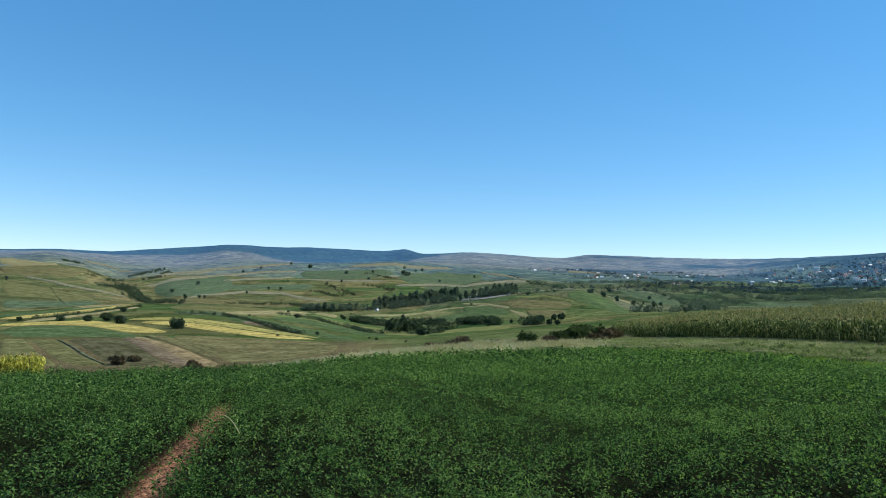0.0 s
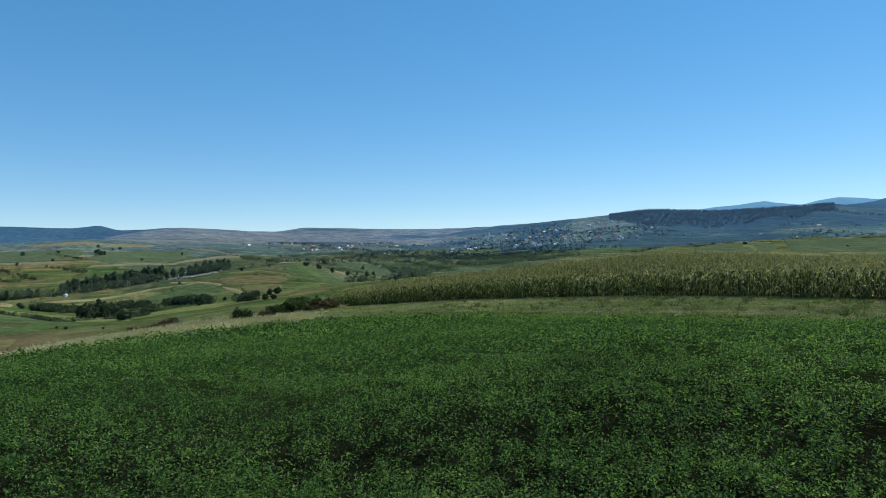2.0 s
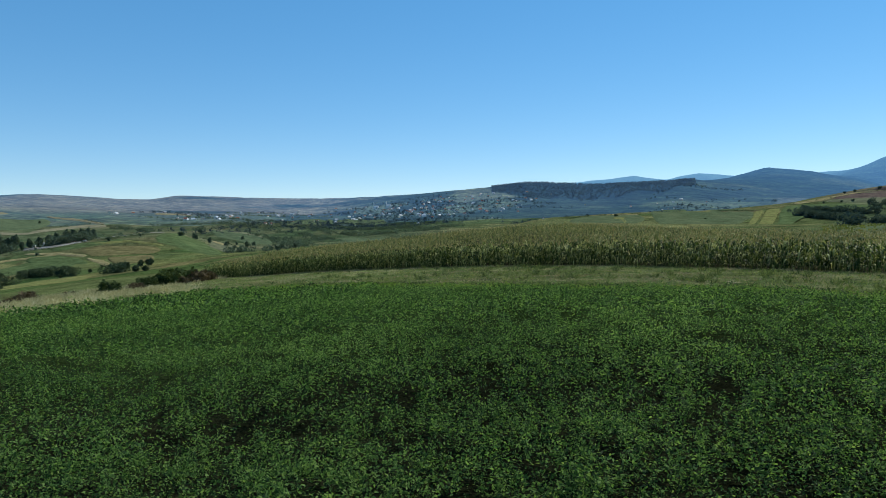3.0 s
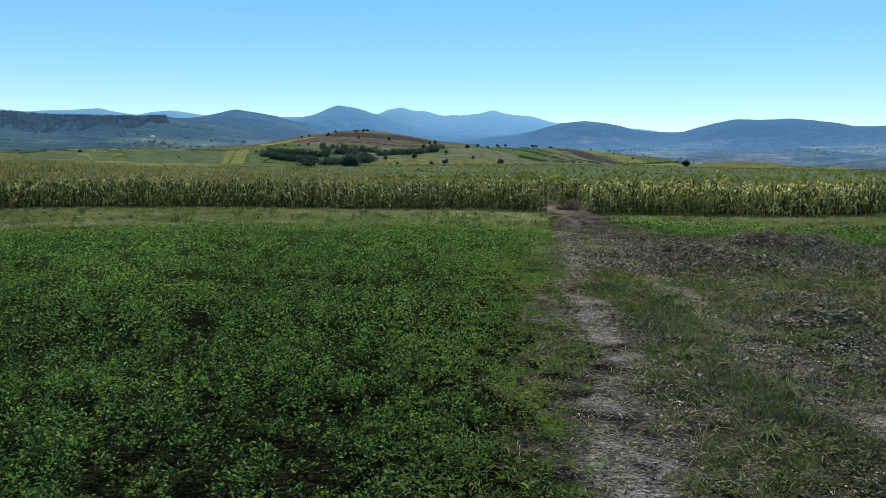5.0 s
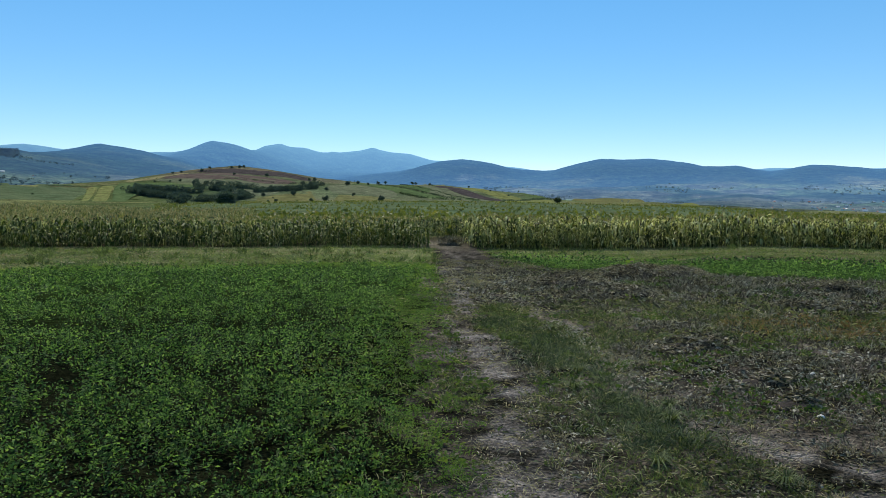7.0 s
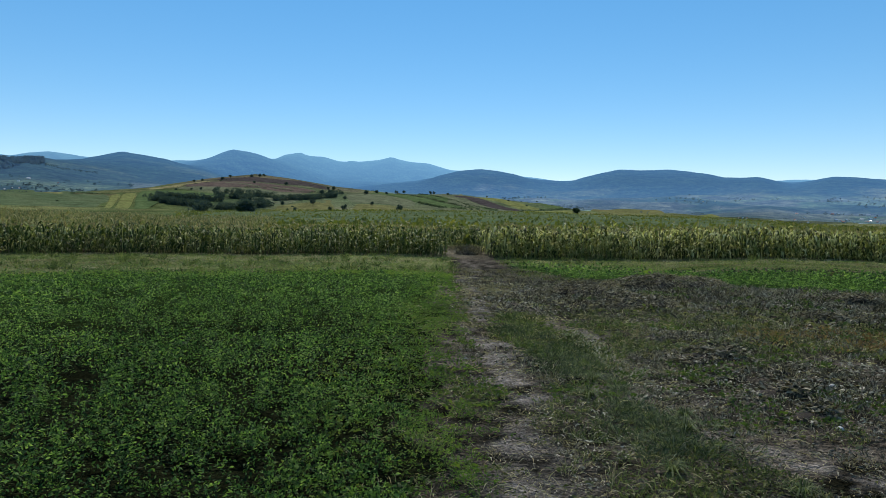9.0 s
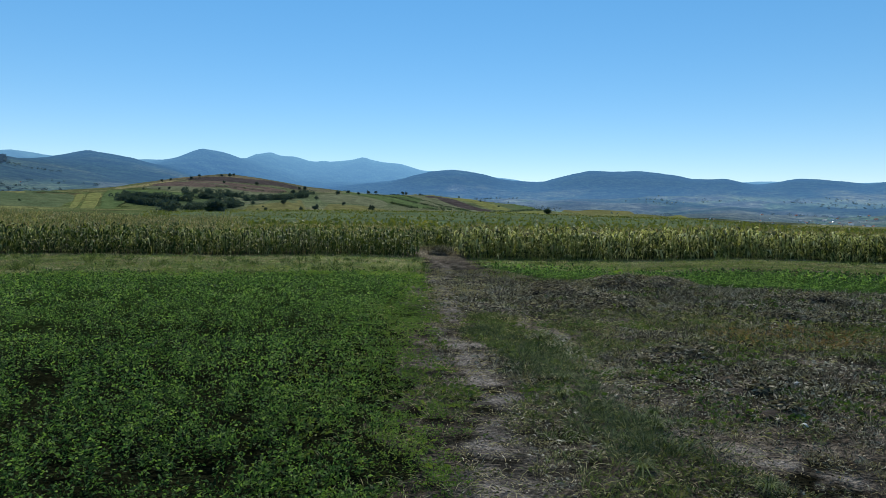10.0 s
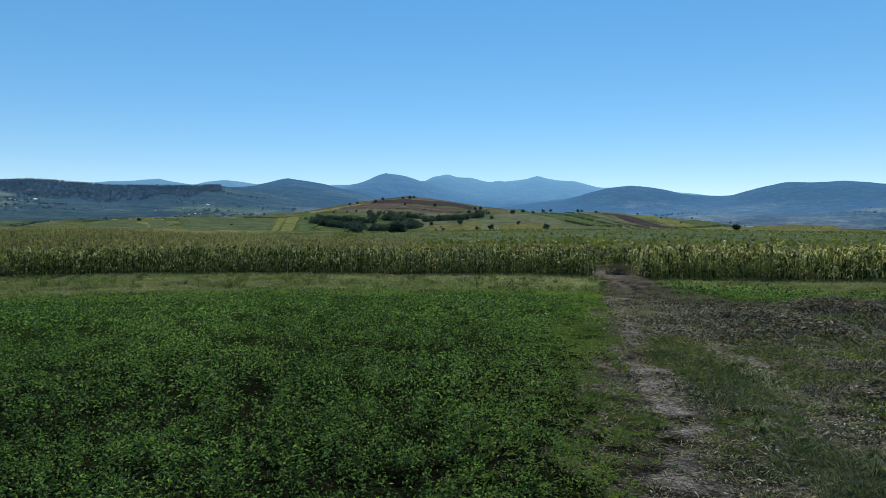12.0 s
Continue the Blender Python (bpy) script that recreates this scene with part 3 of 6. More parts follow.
att.data.foreach_set("color", np.concatenate([haze_glow, np.ones((len(haze_glow), 1))], 1).astype(np.float32).ravel())
tagged(new("backdrop", me), "wooded mountains and hills on the skyline, blue with glowing haze", "mountains", kind="structure")


# ---- maize ----
def maize_strips(height, leaves, detail=True):
    """The blades of one plant with its foot at the origin: part name, corners, material number."""
    out_list = []

    def strip(name, points, widths, side, mat):
        v = []
        for p, w in zip(points, widths):
            v.append(p - side * w / 2)
            v.append(p + side * w / 2)
        out_list.append((name, np.array(v), mat))
    for a in (0.3, 1.9):
        s = np.array((math.cos(a), math.sin(a), 0))
        strip("stalk", [np.array((0, 0, -0.05)), np.array((0.01, 0, height * 0.9))], (0.03, 0.016), s, 0)
    turn = rng.uniform(0, 3.14)
    low = 0.1 if detail else 0.45
    for k in range(leaves):
        h = height * (low + (0.84 - low) * k / (leaves - 1)) + rng.normal(0, 0.04)
        a = turn + (k % 2) * math.pi + rng.normal(0, 0.7)
        out = np.array((math.cos(a), math.sin(a), 0))
        side = np.array((-math.sin(a), math.cos(a), rng.normal(0, 0.45)))
        side /= np.linalg.norm(side)
        ln = rng.uniform(0.22, 0.42) * (1 if k > 1 else 0.75)
        rise, fall = rng.uniform(0.1, 0.5), rng.uniform(-0.9, -0.1)
        root, up = np.array((0, 0, h)), np.array((0, 0, 1))
        pts = [root, root + out * ln * 0.35 + up * rise * ln, root + out * ln * 0.7 + up * (rise * 0.8 + fall * 0.35) * ln, root + out * ln * 0.95 + up * (rise * 0.7 + fall * 1.3 - 0.15) * ln]
        strip("leaf", pts, (0.045, 0.105, 0.085, 0.01), side, 0)
    for k in range(4 if detail else 3):
        a = rng.uniform(0, 6.28)
        out = np.array((math.cos(a), math.sin(a), 0)) * (0.1 if k else 0.0)
        top = np.array((0.01, 0, height * 0.88))
        strip("tassel", [top, top + out + np.array((0, 0, 0.14 if k else 0.2))], (0.016, 0.01), np.array((math.sin(a), -math.cos(a), 0)), 1)
    return out_list


def ladder(v):
    """Quads of a strip of paired corners."""
    q = np.arange(len(v) // 2 - 1)[:, None] * 2
    return q + np.array((0, 1, 3, 2))


def maize_plant(height, leaves, detail=True):
    """Corners, quads and material numbers of one plant."""
    vs, fs, ms, start = [], [], [], 0
    for _, v, mat in maize_strips(height, leaves, detail):
        f = ladder(v)
        vs.append(v)
        fs.append(f + start)
        ms += [mat] * len(f)
        start += len(v)
    return np.concatenate(vs), np.concatenate(fs), np.array(ms)


def stand(name, x, y, plants, label, leaf=None, scale=1.0):
    """Many plants in one mesh."""
    kinds = rng.integers(0, len(plants), len(x))
    turns, size = rng.uniform(0, 2 * np.pi, len(x)), scale * (rng.normal(1.0, 0.08, len(x)) + 0.06 * cloud(x / 2.5, y / 2.5, 59))
    z = ground(x, y)
    vs, fs, ms, start = [], [], [], 0
    for k, (v, f, m) in enumerate(plants):
        pick = np.flatnonzero(kinds == k)
        c, s = np.cos(turns[pick])[:, None], np.sin(turns[pick])[:, None]
        q = np.stack([v[:, 0] * c - v[:, 1] * s, v[:, 0] * s + v[:, 1] * c, np.broadcast_to(v[:, 2], (len(pick), len(v)))], -1) * size[pick][:, None, None]
        q = q + np.stack([x[pick], y[pick], z[pick]], 1)[:, None, :]
        vs.append(q.reshape(-1, 3))
        fs.append((f[None] + (np.arange(len(pick)) * len(v))[:, None, None] + start).reshape(-1, 4))
        ms.append(np.tile(m, len(pick)))
        start += len(pick) * len(v)
    me = fast_mesh(name, np.concatenate(vs), np.concatenate(fs), [leaf or M_MAIZE, M_TASSEL], np.concatenate(ms))
    return tagged(new(name, me), label, "maize crop", kind="stuff")


def rows_of(x0, x1, y0, y1, gap_x, gap_y):
    gx, gy = np.meshgrid(np.arange(x0, x1, gap_x), np.arange(y0, y1, gap_y))
    gx, gy = gx.ravel(), gy.ravel()
    return gx + rng.normal(0, 0.3 * gap_x, len(gx)), gy + rng.normal(0, 0.12 * gap_y, len(gy))


tall = [maize_plant(h, 11) for h in (1.62, 1.72, 1.82, 1.68, 1.86, 1.76)]
tops = [maize_plant(h, 5, False) for h in (1.65, 1.75, 1.85, 1.7)]
x, y = rows_of(-77, 5.3, 40.3, 43.2, 0.22, 0.72)
stand("maize_field", x, y, tall, "tall green and yellowing maize standing in rows", None, 0.94)
x, y = rows_of(8.3, 62, 39.8, 43.4, 0.22, 0.72)
stand("maize_field", x, y, tall, "tall yellowing maize with pale dry tassels", M_RIPE, 1.1)
x, y = rows_of(4.6, 11.2, 53.5, 57, 0.26, 0.7)
stand("maize_field", x, y, tall, "green maize closing the view where the track bends", None, 0.8)
x, y = rows_of(-110, 7.5, 44, 135, 0.95, 1.4)
keep = (np.hypot(x, y) < 140) & (np.degrees(np.arctan2(-x, y)) < 61.5) & (x < np.interp(y, (45, 53, 57, 140), (5.2, 6.0, 9.5, 16))) & ((y < 51) | (np.degrees(np.arctan2(-x, y)) > 7 + 1.5 * cloud(x / 9, y / 9, 87)))
stand("maize_field", x[keep], y[keep], tops, "maize crop stretching over the rise with brown tassels", M_MAIZETOP)
x, y = rows_of(8.5, 80, 44.5, 51, 0.7, 1.1)
keep = x > np.interp(y, (44, 60, 90), (8.4, 10.5, 14))
stand("maize_field", x[keep], y[keep], tops, "maize crop behind the track with dry tassels", M_MAIZETOP)


def single_maize(height, leaves, label, leaf_mat):
    """One plant by itself, with stalk, leaves and tassel."""
    root = tagged(new("maize_plant"), label, "maize plant", "maize plants at the field corners")
    for name, v, mat in maize_strips(height, leaves):
        ob = new(name, fast_mesh(name, v, ladder(v), [(leaf_mat, M_TASSEL)[mat]]))
        ob.parent = root
    return root


def set_row(kinds, places):
    for k, (x, y, size) in enumerate(places):
        m = Matrix.Translation((x, y, float(ground(x, y)))) @ Matrix.Rotation(1.9 * k, 4, "Z")
        ob = kinds[k] if k < len(kinds) else copy_thing(kinds[k % len(kinds)], m)
        ob.matrix_basis = m
        ob.scale = (size,) * 3


green_kinds = [single_maize(h, 10, "green maize plant with drooping leaves and a tassel", M_MAIZE) for h in (1.72, 1.82)]
set_row(green_kinds, [(5.3 - 0.27 * k, 39.95 + 0.12 * math.sin(k * 2.1), 0.92 + 0.09 * math.sin(k * 5.3)) for k in range(22)])
ripe_kinds = [single_maize(h, 10, "yellowing maize plant with dry leaves and a pale tassel", M_RIPE) for h in (1.76, 1.86)]
set_row(ripe_kinds, [(8.4 + 0.27 * k, 39.4 + 0.12 * math.sin(k * 2.7), 0.92 + 0.1 * math.sin(k * 4.1)) for k in range(26)] + [(-63.6, -17.5, 0.95)])


# ---- alfalfa ----
def canopy(x, y):
    """How high the alfalfa stands, with low and thin places."""
    return 0.31 + 0.09 * cloud(x / 2.4, y / 2.4, 61) + 0.11 * cloud(x / 0.5, y / 0.5, 63, 2)


def brow_reach(a):
    """How far the field reaches before the land falls away, by azimuth."""
    return np.interp(a, (55, 62, 71, 78, 85, 94, 180), (90, 84, 62, 45, 35, 29, 28))


def alfalfa(r0, r1, plants, leaves, size, spread, a0=-52, a1=118):
    area = 0.5 * (r1 ** 2 - r0 ** 2) * radians(a1 - a0)
    k = int(area * plants)
    r, a = np.sqrt(rng.uniform(r0 ** 2, r1 ** 2, k)), np.radians(rng.uniform(a0, a1, k))
    x, y = -r * np.sin(a), r * np.cos(a)
    _, crop, rest = zones(x, y)
    hole = cloud(x / 0.6, y / 0.6, 65, 3) + 0.45 * cloud(x / 3.5, y / 3.5, 66, 2)
    edge = field_edge(y) - x
    sparse = np.where(x < 6, np.clip(edge / 0.45 + 0.5 + 0.6 * cloud(x / 0.5, y / 0.5, 69), 0.15, 1), 1)
    mown = 2.4 + 1.0 * cloud(x / 4, y / 4, 64)
    pale = ((x < 6) & (edge + 0.6 * cloud(x / 1.4, y / 1.4, 70) < 0.9 * rng.uniform(0.4, 1.2, k))) | ((x < 6) & (rest < mown * rng.uniform(0.7, 1.1, k)))
    pale = np.where((x < 6) & (rest < mown * rng.uniform(0.75, 1.1, k)) & (r > 12), 2, pale * 1)
    short = np.where(x < 6, np.clip((rest - 0.3 * mown) / 2.5, 0.3, 1), 1)
    bare = (np.abs(y - furrow_line(x) + 0.06 * cloud(x / 0.4, y / 0.4, 68)) < 0.08 + 0.07 * cloud(x / 0.9, y / 0.9, 67)) & (x > -13) & (x < -4)
    keep = crop & (r < crop_reach(np.degrees(a)) + 0.5 * cloud(x / 2, y / 2, 62)) & ((hole > -0.42) | ((x < 6) & (edge < 2))) & (rng.uniform(size=k) < sparse) & ~bare
    x, y, pale, short = x[keep], y[keep], pale[keep], short[keep]
    k = len(x)
    h = np.maximum(canopy(x, y), 0.12) * (rng.uniform(0.6, 1.2, k) if r0 < 14 else rng.uniform(0.4, 1.35, k)) * np.where(x < 6, np.clip((field_edge(y) - x) / 1.0 + 0.4, 0.4, 1), 0.75) * short
    n = k * leaves
    plant = np.repeat(np.arange(k), leaves)
    # leaves gather round the tips of a few stems
    stems = 7 if r0 < 14 else 5
    stem = plant * stems + rng.integers(0, stems, n)
    turn, rho = rng.uniform(0, 2 * np.pi, k * stems), np.sqrt(rng.uniform(0, 1, k * stems))
    rise = rng.uniform(0.72, 1.1, k * stems)[stem]
    turn, rho = turn[stem], rho[stem]
    width = spread * 1.15 * rng.uniform(0.7, 1.25, k)[plant]
    px, py = x[plant] + np.cos(turn) * rho * width + rng.normal(0, 0.75 * size, n), y[plant] + np.sin(turn) * rho * width + rng.normal(0, 0.75 * size, n)
    pz = ground(x, y)[plant] + h[plant] * rise * (1 - 0.45 * rho ** 2) * (1 - (0.6 if r0 < 14 else 0.4) * rng.uniform(0, 1, n) ** 2.0)
    turn = turn + rng.normal(0, 1.2, n)
    way = np.stack([np.cos(turn) * (0.3 + rho), np.sin(turn) * (0.3 + rho), rng.normal(0.45, 0.4, n)], 1) + rng.normal(0, 0.35, (n, 3))
    s = size * rng.uniform(0.6, 1.35, n) * np.where((pale == 1) & (x < 6) & (np.hypot(x, y) < 14), 0.78, 1.0)[plant]
    v = blades(np.stack([px, py, pz], 1), way, s, s * np.where(pale[plant] == 1, 0.36, 0.48), 0.12)
    me = fast_mesh("alfalfa", v, quads(n), [M_ALFALFA, M_ALFALFA_THIN, M_MOWN], pale[plant])
    return tagged(new("alfalfa", me), "dense green alfalfa crop with small leaves and dark gaps", "alfalfa", kind="stuff")


alfalfa(1.6, 6.5, 44, 74, 0.028, 0.10)
alfalfa(6.5, 14, 33, 38, 0.037, 0.12)
alfalfa(14, 28, 15, 23, 0.062, 0.16)
alfalfa(28, 86, 4.0, 14, 0.14, 0.33)
alfalfa(0.25, 1.6, 40, 40, 0.05, 0.14, -180, 180)
alfalfa(1.6, 9, 9, 20, 0.1, 0.24, 118, 308)
alfalfa(9, 26, 2.2, 12, 0.2, 0.42, 118, 308)


# ---- weeds and grass about the track ----
M_STRAW = leafy("dry_grass", ((0.14, 0.12, 0.065), (0.27, 0.235, 0.13), (0.42, 0.38, 0.24)), 0.18, 0.8, gloss=0.02)
M_PALE = leafy("pale_grass", ((0.22, 0.21, 0.10), (0.36, 0.33, 0.19), (0.50, 0.46, 0.30)), 0.35, 0.7, gloss=0.0)
M_VERGE = leafy("verge_grass", ((0.06, 0.095, 0.027), (0.145, 0.19, 0.056), (0.30, 0.32, 0.12)), 0.25, 0.7, gloss=0.02)
M_GRASS = leafy("green_grass", ((0.025, 0.042, 0.016), (0.075, 0.105, 0.038), (0.19, 0.225, 0.09)), 0.4, 0.6, 0.9, 0.7, 0.08)
M_DEAD = leafy("dead_stalks", ((0.016, 0.014, 0.010), (0.096, 0.084, 0.058), (0.44, 0.40, 0.30)), 0.15, 0.7, 0.9, 0.75)
M_RUST = leafy("rusty_weed", ((0.12, 0.075, 0.035), (0.20, 0.135, 0.06), (0.27, 0.21, 0.095)), 0.3, 0.7)
M_CLOD = rough_surface("dry_earth", (0.09, 0.07, 0.055), (0.22, 0.18, 0.14), 6, 60)
M_HUMUS = rough_surface("dark_humus", (0.02, 0.016, 0.012), (0.05, 0.04, 0.03), 6, 60)
M_STONE = rough_surface("pale_stone", (0.34, 0.32, 0.29), (0.52, 0.50, 0.46), 12, 90, 0.8)


def blade_field(name, x, y, per, length, width, spread, lean, mat, label, lift=0.0, category="grass"):
    """Tufts of narrow blades in one mesh."""
    k = len(x)
    n = k * per
    tuft = np.repeat(np.arange(k), per)
    turn, rho = rng.uniform(0, 2 * np.pi, n), rng.uniform(0, 1, n)
    big = rng.uniform(0.6, 1.4, k)[tuft]
    px, py = x[tuft] + np.cos(turn) * rho * spread * big, y[tuft] + np.sin(turn) * rho * spread * big
    pz = ground(px, py) + lift
    way = np.stack([np.cos(turn) * lean, np.sin(turn) * lean, rng.uniform(0.5, 1.1, n)], 1) + rng.normal(0, 0.25, (n, 3))
    s = length * rng.uniform(0.5, 1.3, n) * big
    me = fast_mesh(name, blades(np.stack([px, py, pz], 1), way, s, width * rng.uniform(0.7, 1.4, n), 0.25), quads(n), [mat])
    return tagged(new(name, me), label, category, kind="stuff")


def spots(r0, r1, a0, a1, per_m2):
    k = int(0.5 * (r1 ** 2 - r0 ** 2) * radians(a1 - a0) * per_m2)
    r, a = np.sqrt(rng.uniform(r0 ** 2, r1 ** 2, k)), np.radians(rng.uniform(a0, a1, k))
    return -r * np.sin(a), r * np.cos(a)


def open_ground(x, y):
    """Where neither crop nor bare rut covers the soil."""
    rut, crop, _ = zones(x, y)
    return (~crop) & (rut < 0.55) & (y < FRONT_Y - 0.3) & (x > field_edge(y) - 0.7)


for r0, r1, dens, ln, wd, sp in ((0.4, 1.4, 40, 0.10, 0.01, 0.12), (1.4, 7, 120, 0.06, 0.006, 0.08), (7, 14, 60, 0.08, 0.010, 0.11), (14, 30, 15, 0.12, 0.018, 0.18)):
    x, y = spots(r0, r1, -64 if r0 > 1 else -180, 4 if r0 > 1 else 180, dens)
    left, right = track_centre(y)
    ok = open_ground(x, y) & (cloud(x / 0.7, y / 0.7, 72) + 0.3 * cloud(x / 2.5, y / 2.5, 76) > -0.28)
    litter = np.exp(-((x - 10.5) / 5.5) ** 2 - ((y - 17.6) / 2.6) ** 2)
    greener = cloud(x / 1.3, y / 1.3, 71) + 1.1 * np.exp(-((x - 0.5 * (left + right)) / 0.5) ** 2) - 0.14 - 0.8 * litter - 1.3 * np.clip((y - 10.5) / 3, 0, 1)
    dead = cloud(x / 1.7, y / 1.7, 73) + np.clip((x - right) / 5, -0.5, 0.35) + 0.15 + 0.8 * litter
    lot = rng.uniform(size=len(x))
    g = ok & (greener > 0.08 + 0.3 * (lot - 0.5))
    d = ok & ~g & (dead > 0.1 + 0.5 * (lot - 0.5))
    s = ok & ~g & ~d & (lot > 0.45)
    blade_field("grass_tufts", x[g], y[g], 14, ln * 1.15, wd, sp * 0.8, 0.5, M_GRASS, "tufts of short green grass on trodden ground")
    blade_field("dry_grass", x[s], y[s], 12, ln, wd, sp * 0.9, 0.6, M_STRAW, "pale dry grass lying on the bare soil")
    blade_field("dead_weeds", x[d], y[d], 10, ln * 1.1, wd * 1.3, sp, 0.5, M_DEAD, "dark withered weeds and litter", category="weeds")
M_WEED = leafy("weed_leaf", ((0.03, 0.055, 0.016), (0.075, 0.12, 0.028), (0.16, 0.20, 0.05)), 0.4, 0.6)
# bits of straw and small dead weeds lying in the ruts
x, y = spots(1.6, 20, -50, 2, 34)
rut, crop, _ = zones(x, y)
ok = (rut > 0.3) & (x > field_edge(y) - 0.4)
blade_field("straw_bits", x[ok], y[ok], 5, 0.07, 0.006, 0.12, 3.5, M_STRAW, "bits of pale straw lying in the ruts", 0.012)
ok = (rut > 0.3) & (cloud(x / 0.5, y / 0.5, 74) > 0.02) & (x > field_edge(y) - 0.4)
blade_field("rut_weeds", x[ok], y[ok], 9, 0.055, 0.006, 0.09, 1.2, M_DEAD, "small withered weeds growing in the ruts", 0.0, "weeds")
# thin pale blades bent over everything near the ruts
for r0, r1, dens, ln, wd in ((1.5, 6, 24, 0.11, 0.0045), (6, 12, 12, 0.12, 0.007), (12, 24, 4, 0.15, 0.013)):
    x, y = spots(r0, r1, -60, 3, dens)
    ok = (x > field_edge(y) - 1.0) & (y < FRONT_Y - 1) & ((x < 7.6) | (y < 17.5)) & (cloud(x / 0.6, y / 0.6, 78) > -0.2)
    blade_field("bent_grass", x[ok], y[ok], 6, ln, wd, 0.12, 1.6, M_PALE, "thin bleached blades of bent dry grass", 0.01)
# crumbled leaves, husks and bits of stalk strewn over the cleared ground
M_CRUMB = leafy("crumbled_litter", ((0.018, 0.017, 0.013), (0.07, 0.066, 0.049), (0.22, 0.21, 0.16), (0.54, 0.51, 0.42)), 0.15, 0.7, 0.7, 0.75, 0.06)
M_OLIVEBIT = leafy("olive_litter", ((0.026, 0.034, 0.014), (0.066, 0.08, 0.032), (0.14, 0.15, 0.066), (0.28, 0.27, 0.15)), 0.3, 0.7, 0.8, 0.7, 0.06)
for r0, r1, dens, ln, wd in ((1.5, 4.5, 330, 0.035, 0.010), (4.5, 8, 210, 0.042, 0.014), (8, 13, 100, 0.06, 0.022), (13, 24, 48, 0.085, 0.034)):
    x, y = spots(r0, r1, -62, 4, dens)
    rut, crop, _ = zones(x, y)
    right = track_centre(y)[1]
    ok = ~crop & (x > field_edge(y) - 0.6) & (y < 21) & ((rut < 0.5) | (rng.uniform(size=len(x)) < 0.25))
    olive = cloud(x / 1.3, y / 1.3, 71) + 0.8 * np.exp(-((x - 7.2) / 2.6) ** 2 - ((y - 10) / 2.6) ** 2) + 0.5 * np.exp(-((x - 2.6) / 0.7) ** 2) - 0.2 * np.clip((y - 12.5) / 2, 0, 1)
    green = ok & (olive > 0.26 + 0.4 * (rng.uniform(size=len(x)) - 0.5))
    brown = ok & ~green & (cloud(x / 0.5, y / 0.5, 46, 3) > -0.25)
    blade_field("leaf_litter", x[brown], y[brown], 5, ln, wd, 0.07 + 0.1 * ln, 1.8, M_CRUMB, "crumbled brown leaves and husks on the soil", 0.008, "litter")
    blade_field("creeping_weeds", x[green], y[green], 6, ln * 1.1, wd * 1.1, 0.08 + 0.1 * ln, 1.2, M_OLIVEBIT, "olive green creeping weeds among dry litter", 0.01, "weeds")
# low leafy weeds between crop and track, and on the cleared ground
x, y = spots(1.6, 16, -58, 6, 26)
rut, _, _ = zones(x, y)
ok = (x > field_edge(y) - 1.6) & (rut < 0.6) & ((y < 11.5) | (x < field_edge(y) + 0.3)) & (cloud(x / 1.1, y / 1.1, 75) + np.clip((field_edge(y) + 0.6 - x) / 1.5, -0.3, 0.5) > -0.05)
blade_field("leafy_weeds", x[ok], y[ok], 16, 0.05, 0.024, 0.11, 0.9, M_WEED, "low green weeds creeping over the soil", 0.02, "weeds")
x, y = spots(9, 14, -44, -30, 14)
ok = open_ground(x, y) & (np.hypot((x - 7.6) / 1.8, (y - 9.6) / 1.2) < 1 + 0.5 * cloud(x, y, 77))
blade_field("rusty_weeds", x[ok], y[ok], 14, 0.12, 0.02, 0.14, 0.8, M_RUST, "reddish brown withered weeds in a low patch", category="weeds")
# the grassy ridge between the ruts
M_RIDGE = leafy("ridge_grass", ((0.018, 0.030, 0.018), (0.058, 0.082, 0.045), (0.23, 0.25, 0.16)), 0.35, 0.6, 0.9, 0.75, 0.06)
f = rng.uniform(0, 1, 1000)
ry = 4.6 + 6.2 * f
rx = np.interp(ry, (4.6, 5.1, 5.75, 7.6, 8.2, 9.9, 10.8), (2.5, 2.55, 2.45, 2.5, 2.75, 2.65, 2.7)) + rng.normal(0, 0.24, 1000)
ok = cloud(rx / 0.5, ry / 0.5, 48) > -0.3
blade_field("ridge_grass", rx[ok], ry[ok], 13, 0.12, 0.007, 0.07, 0.7, M_RIDGE, "dark green grass growing on the ridge between the ruts")
# silvery dry grass along the worn side of the far rut
x, y = spots(7.0, 11, -30, -14, 60)
left, right = track_centre(y)
ok = (np.abs(x - right + 0.15) < 0.26 + 0.3 * cloud(x / 0.6, y / 0.6, 79)) & (y > 7.2) & (y < 10.5)
M_SILVER = leafy("bleached_grass", ((0.26, 0.25, 0.20), (0.36, 0.35, 0.28), (0.46, 0.45, 0.38)), 0.3, 0.6)
blade_field("bleached_grass", x[ok], y[ok], 12, 0.09, 0.008, 0.10, 1.2, M_SILVER, "bleached silvery grass beside the wheel rut")
# the verge before the maize, from the far slope to the other side
gx, gy = rng.uniform(-78, 70, 17000), rng.uniform(16, 39.8, 17000)
_, crop, _ = zones(gx, gy)
ok = ~crop & (np.hypot(gx, gy) < brow_reach(np.degrees(np.arctan2(-gx, gy))) + 2) & ((gx < field_edge(gy)) | (gx > track_centre(gy)[1] + 0.5)) & (gy > 22) & ((gx > -30) | (np.degrees(np.arctan2(-gx, gy)) < 66))
tone = cloud(gx / 2.2, gy / 2.2, 81) + 0.3 * rng.normal(size=len(gx)) - 0.9 * np.clip((gy - 38) / 1.2, 0, 1)
g, s = ok & (tone > -0.25), ok & (tone <= -0.25)
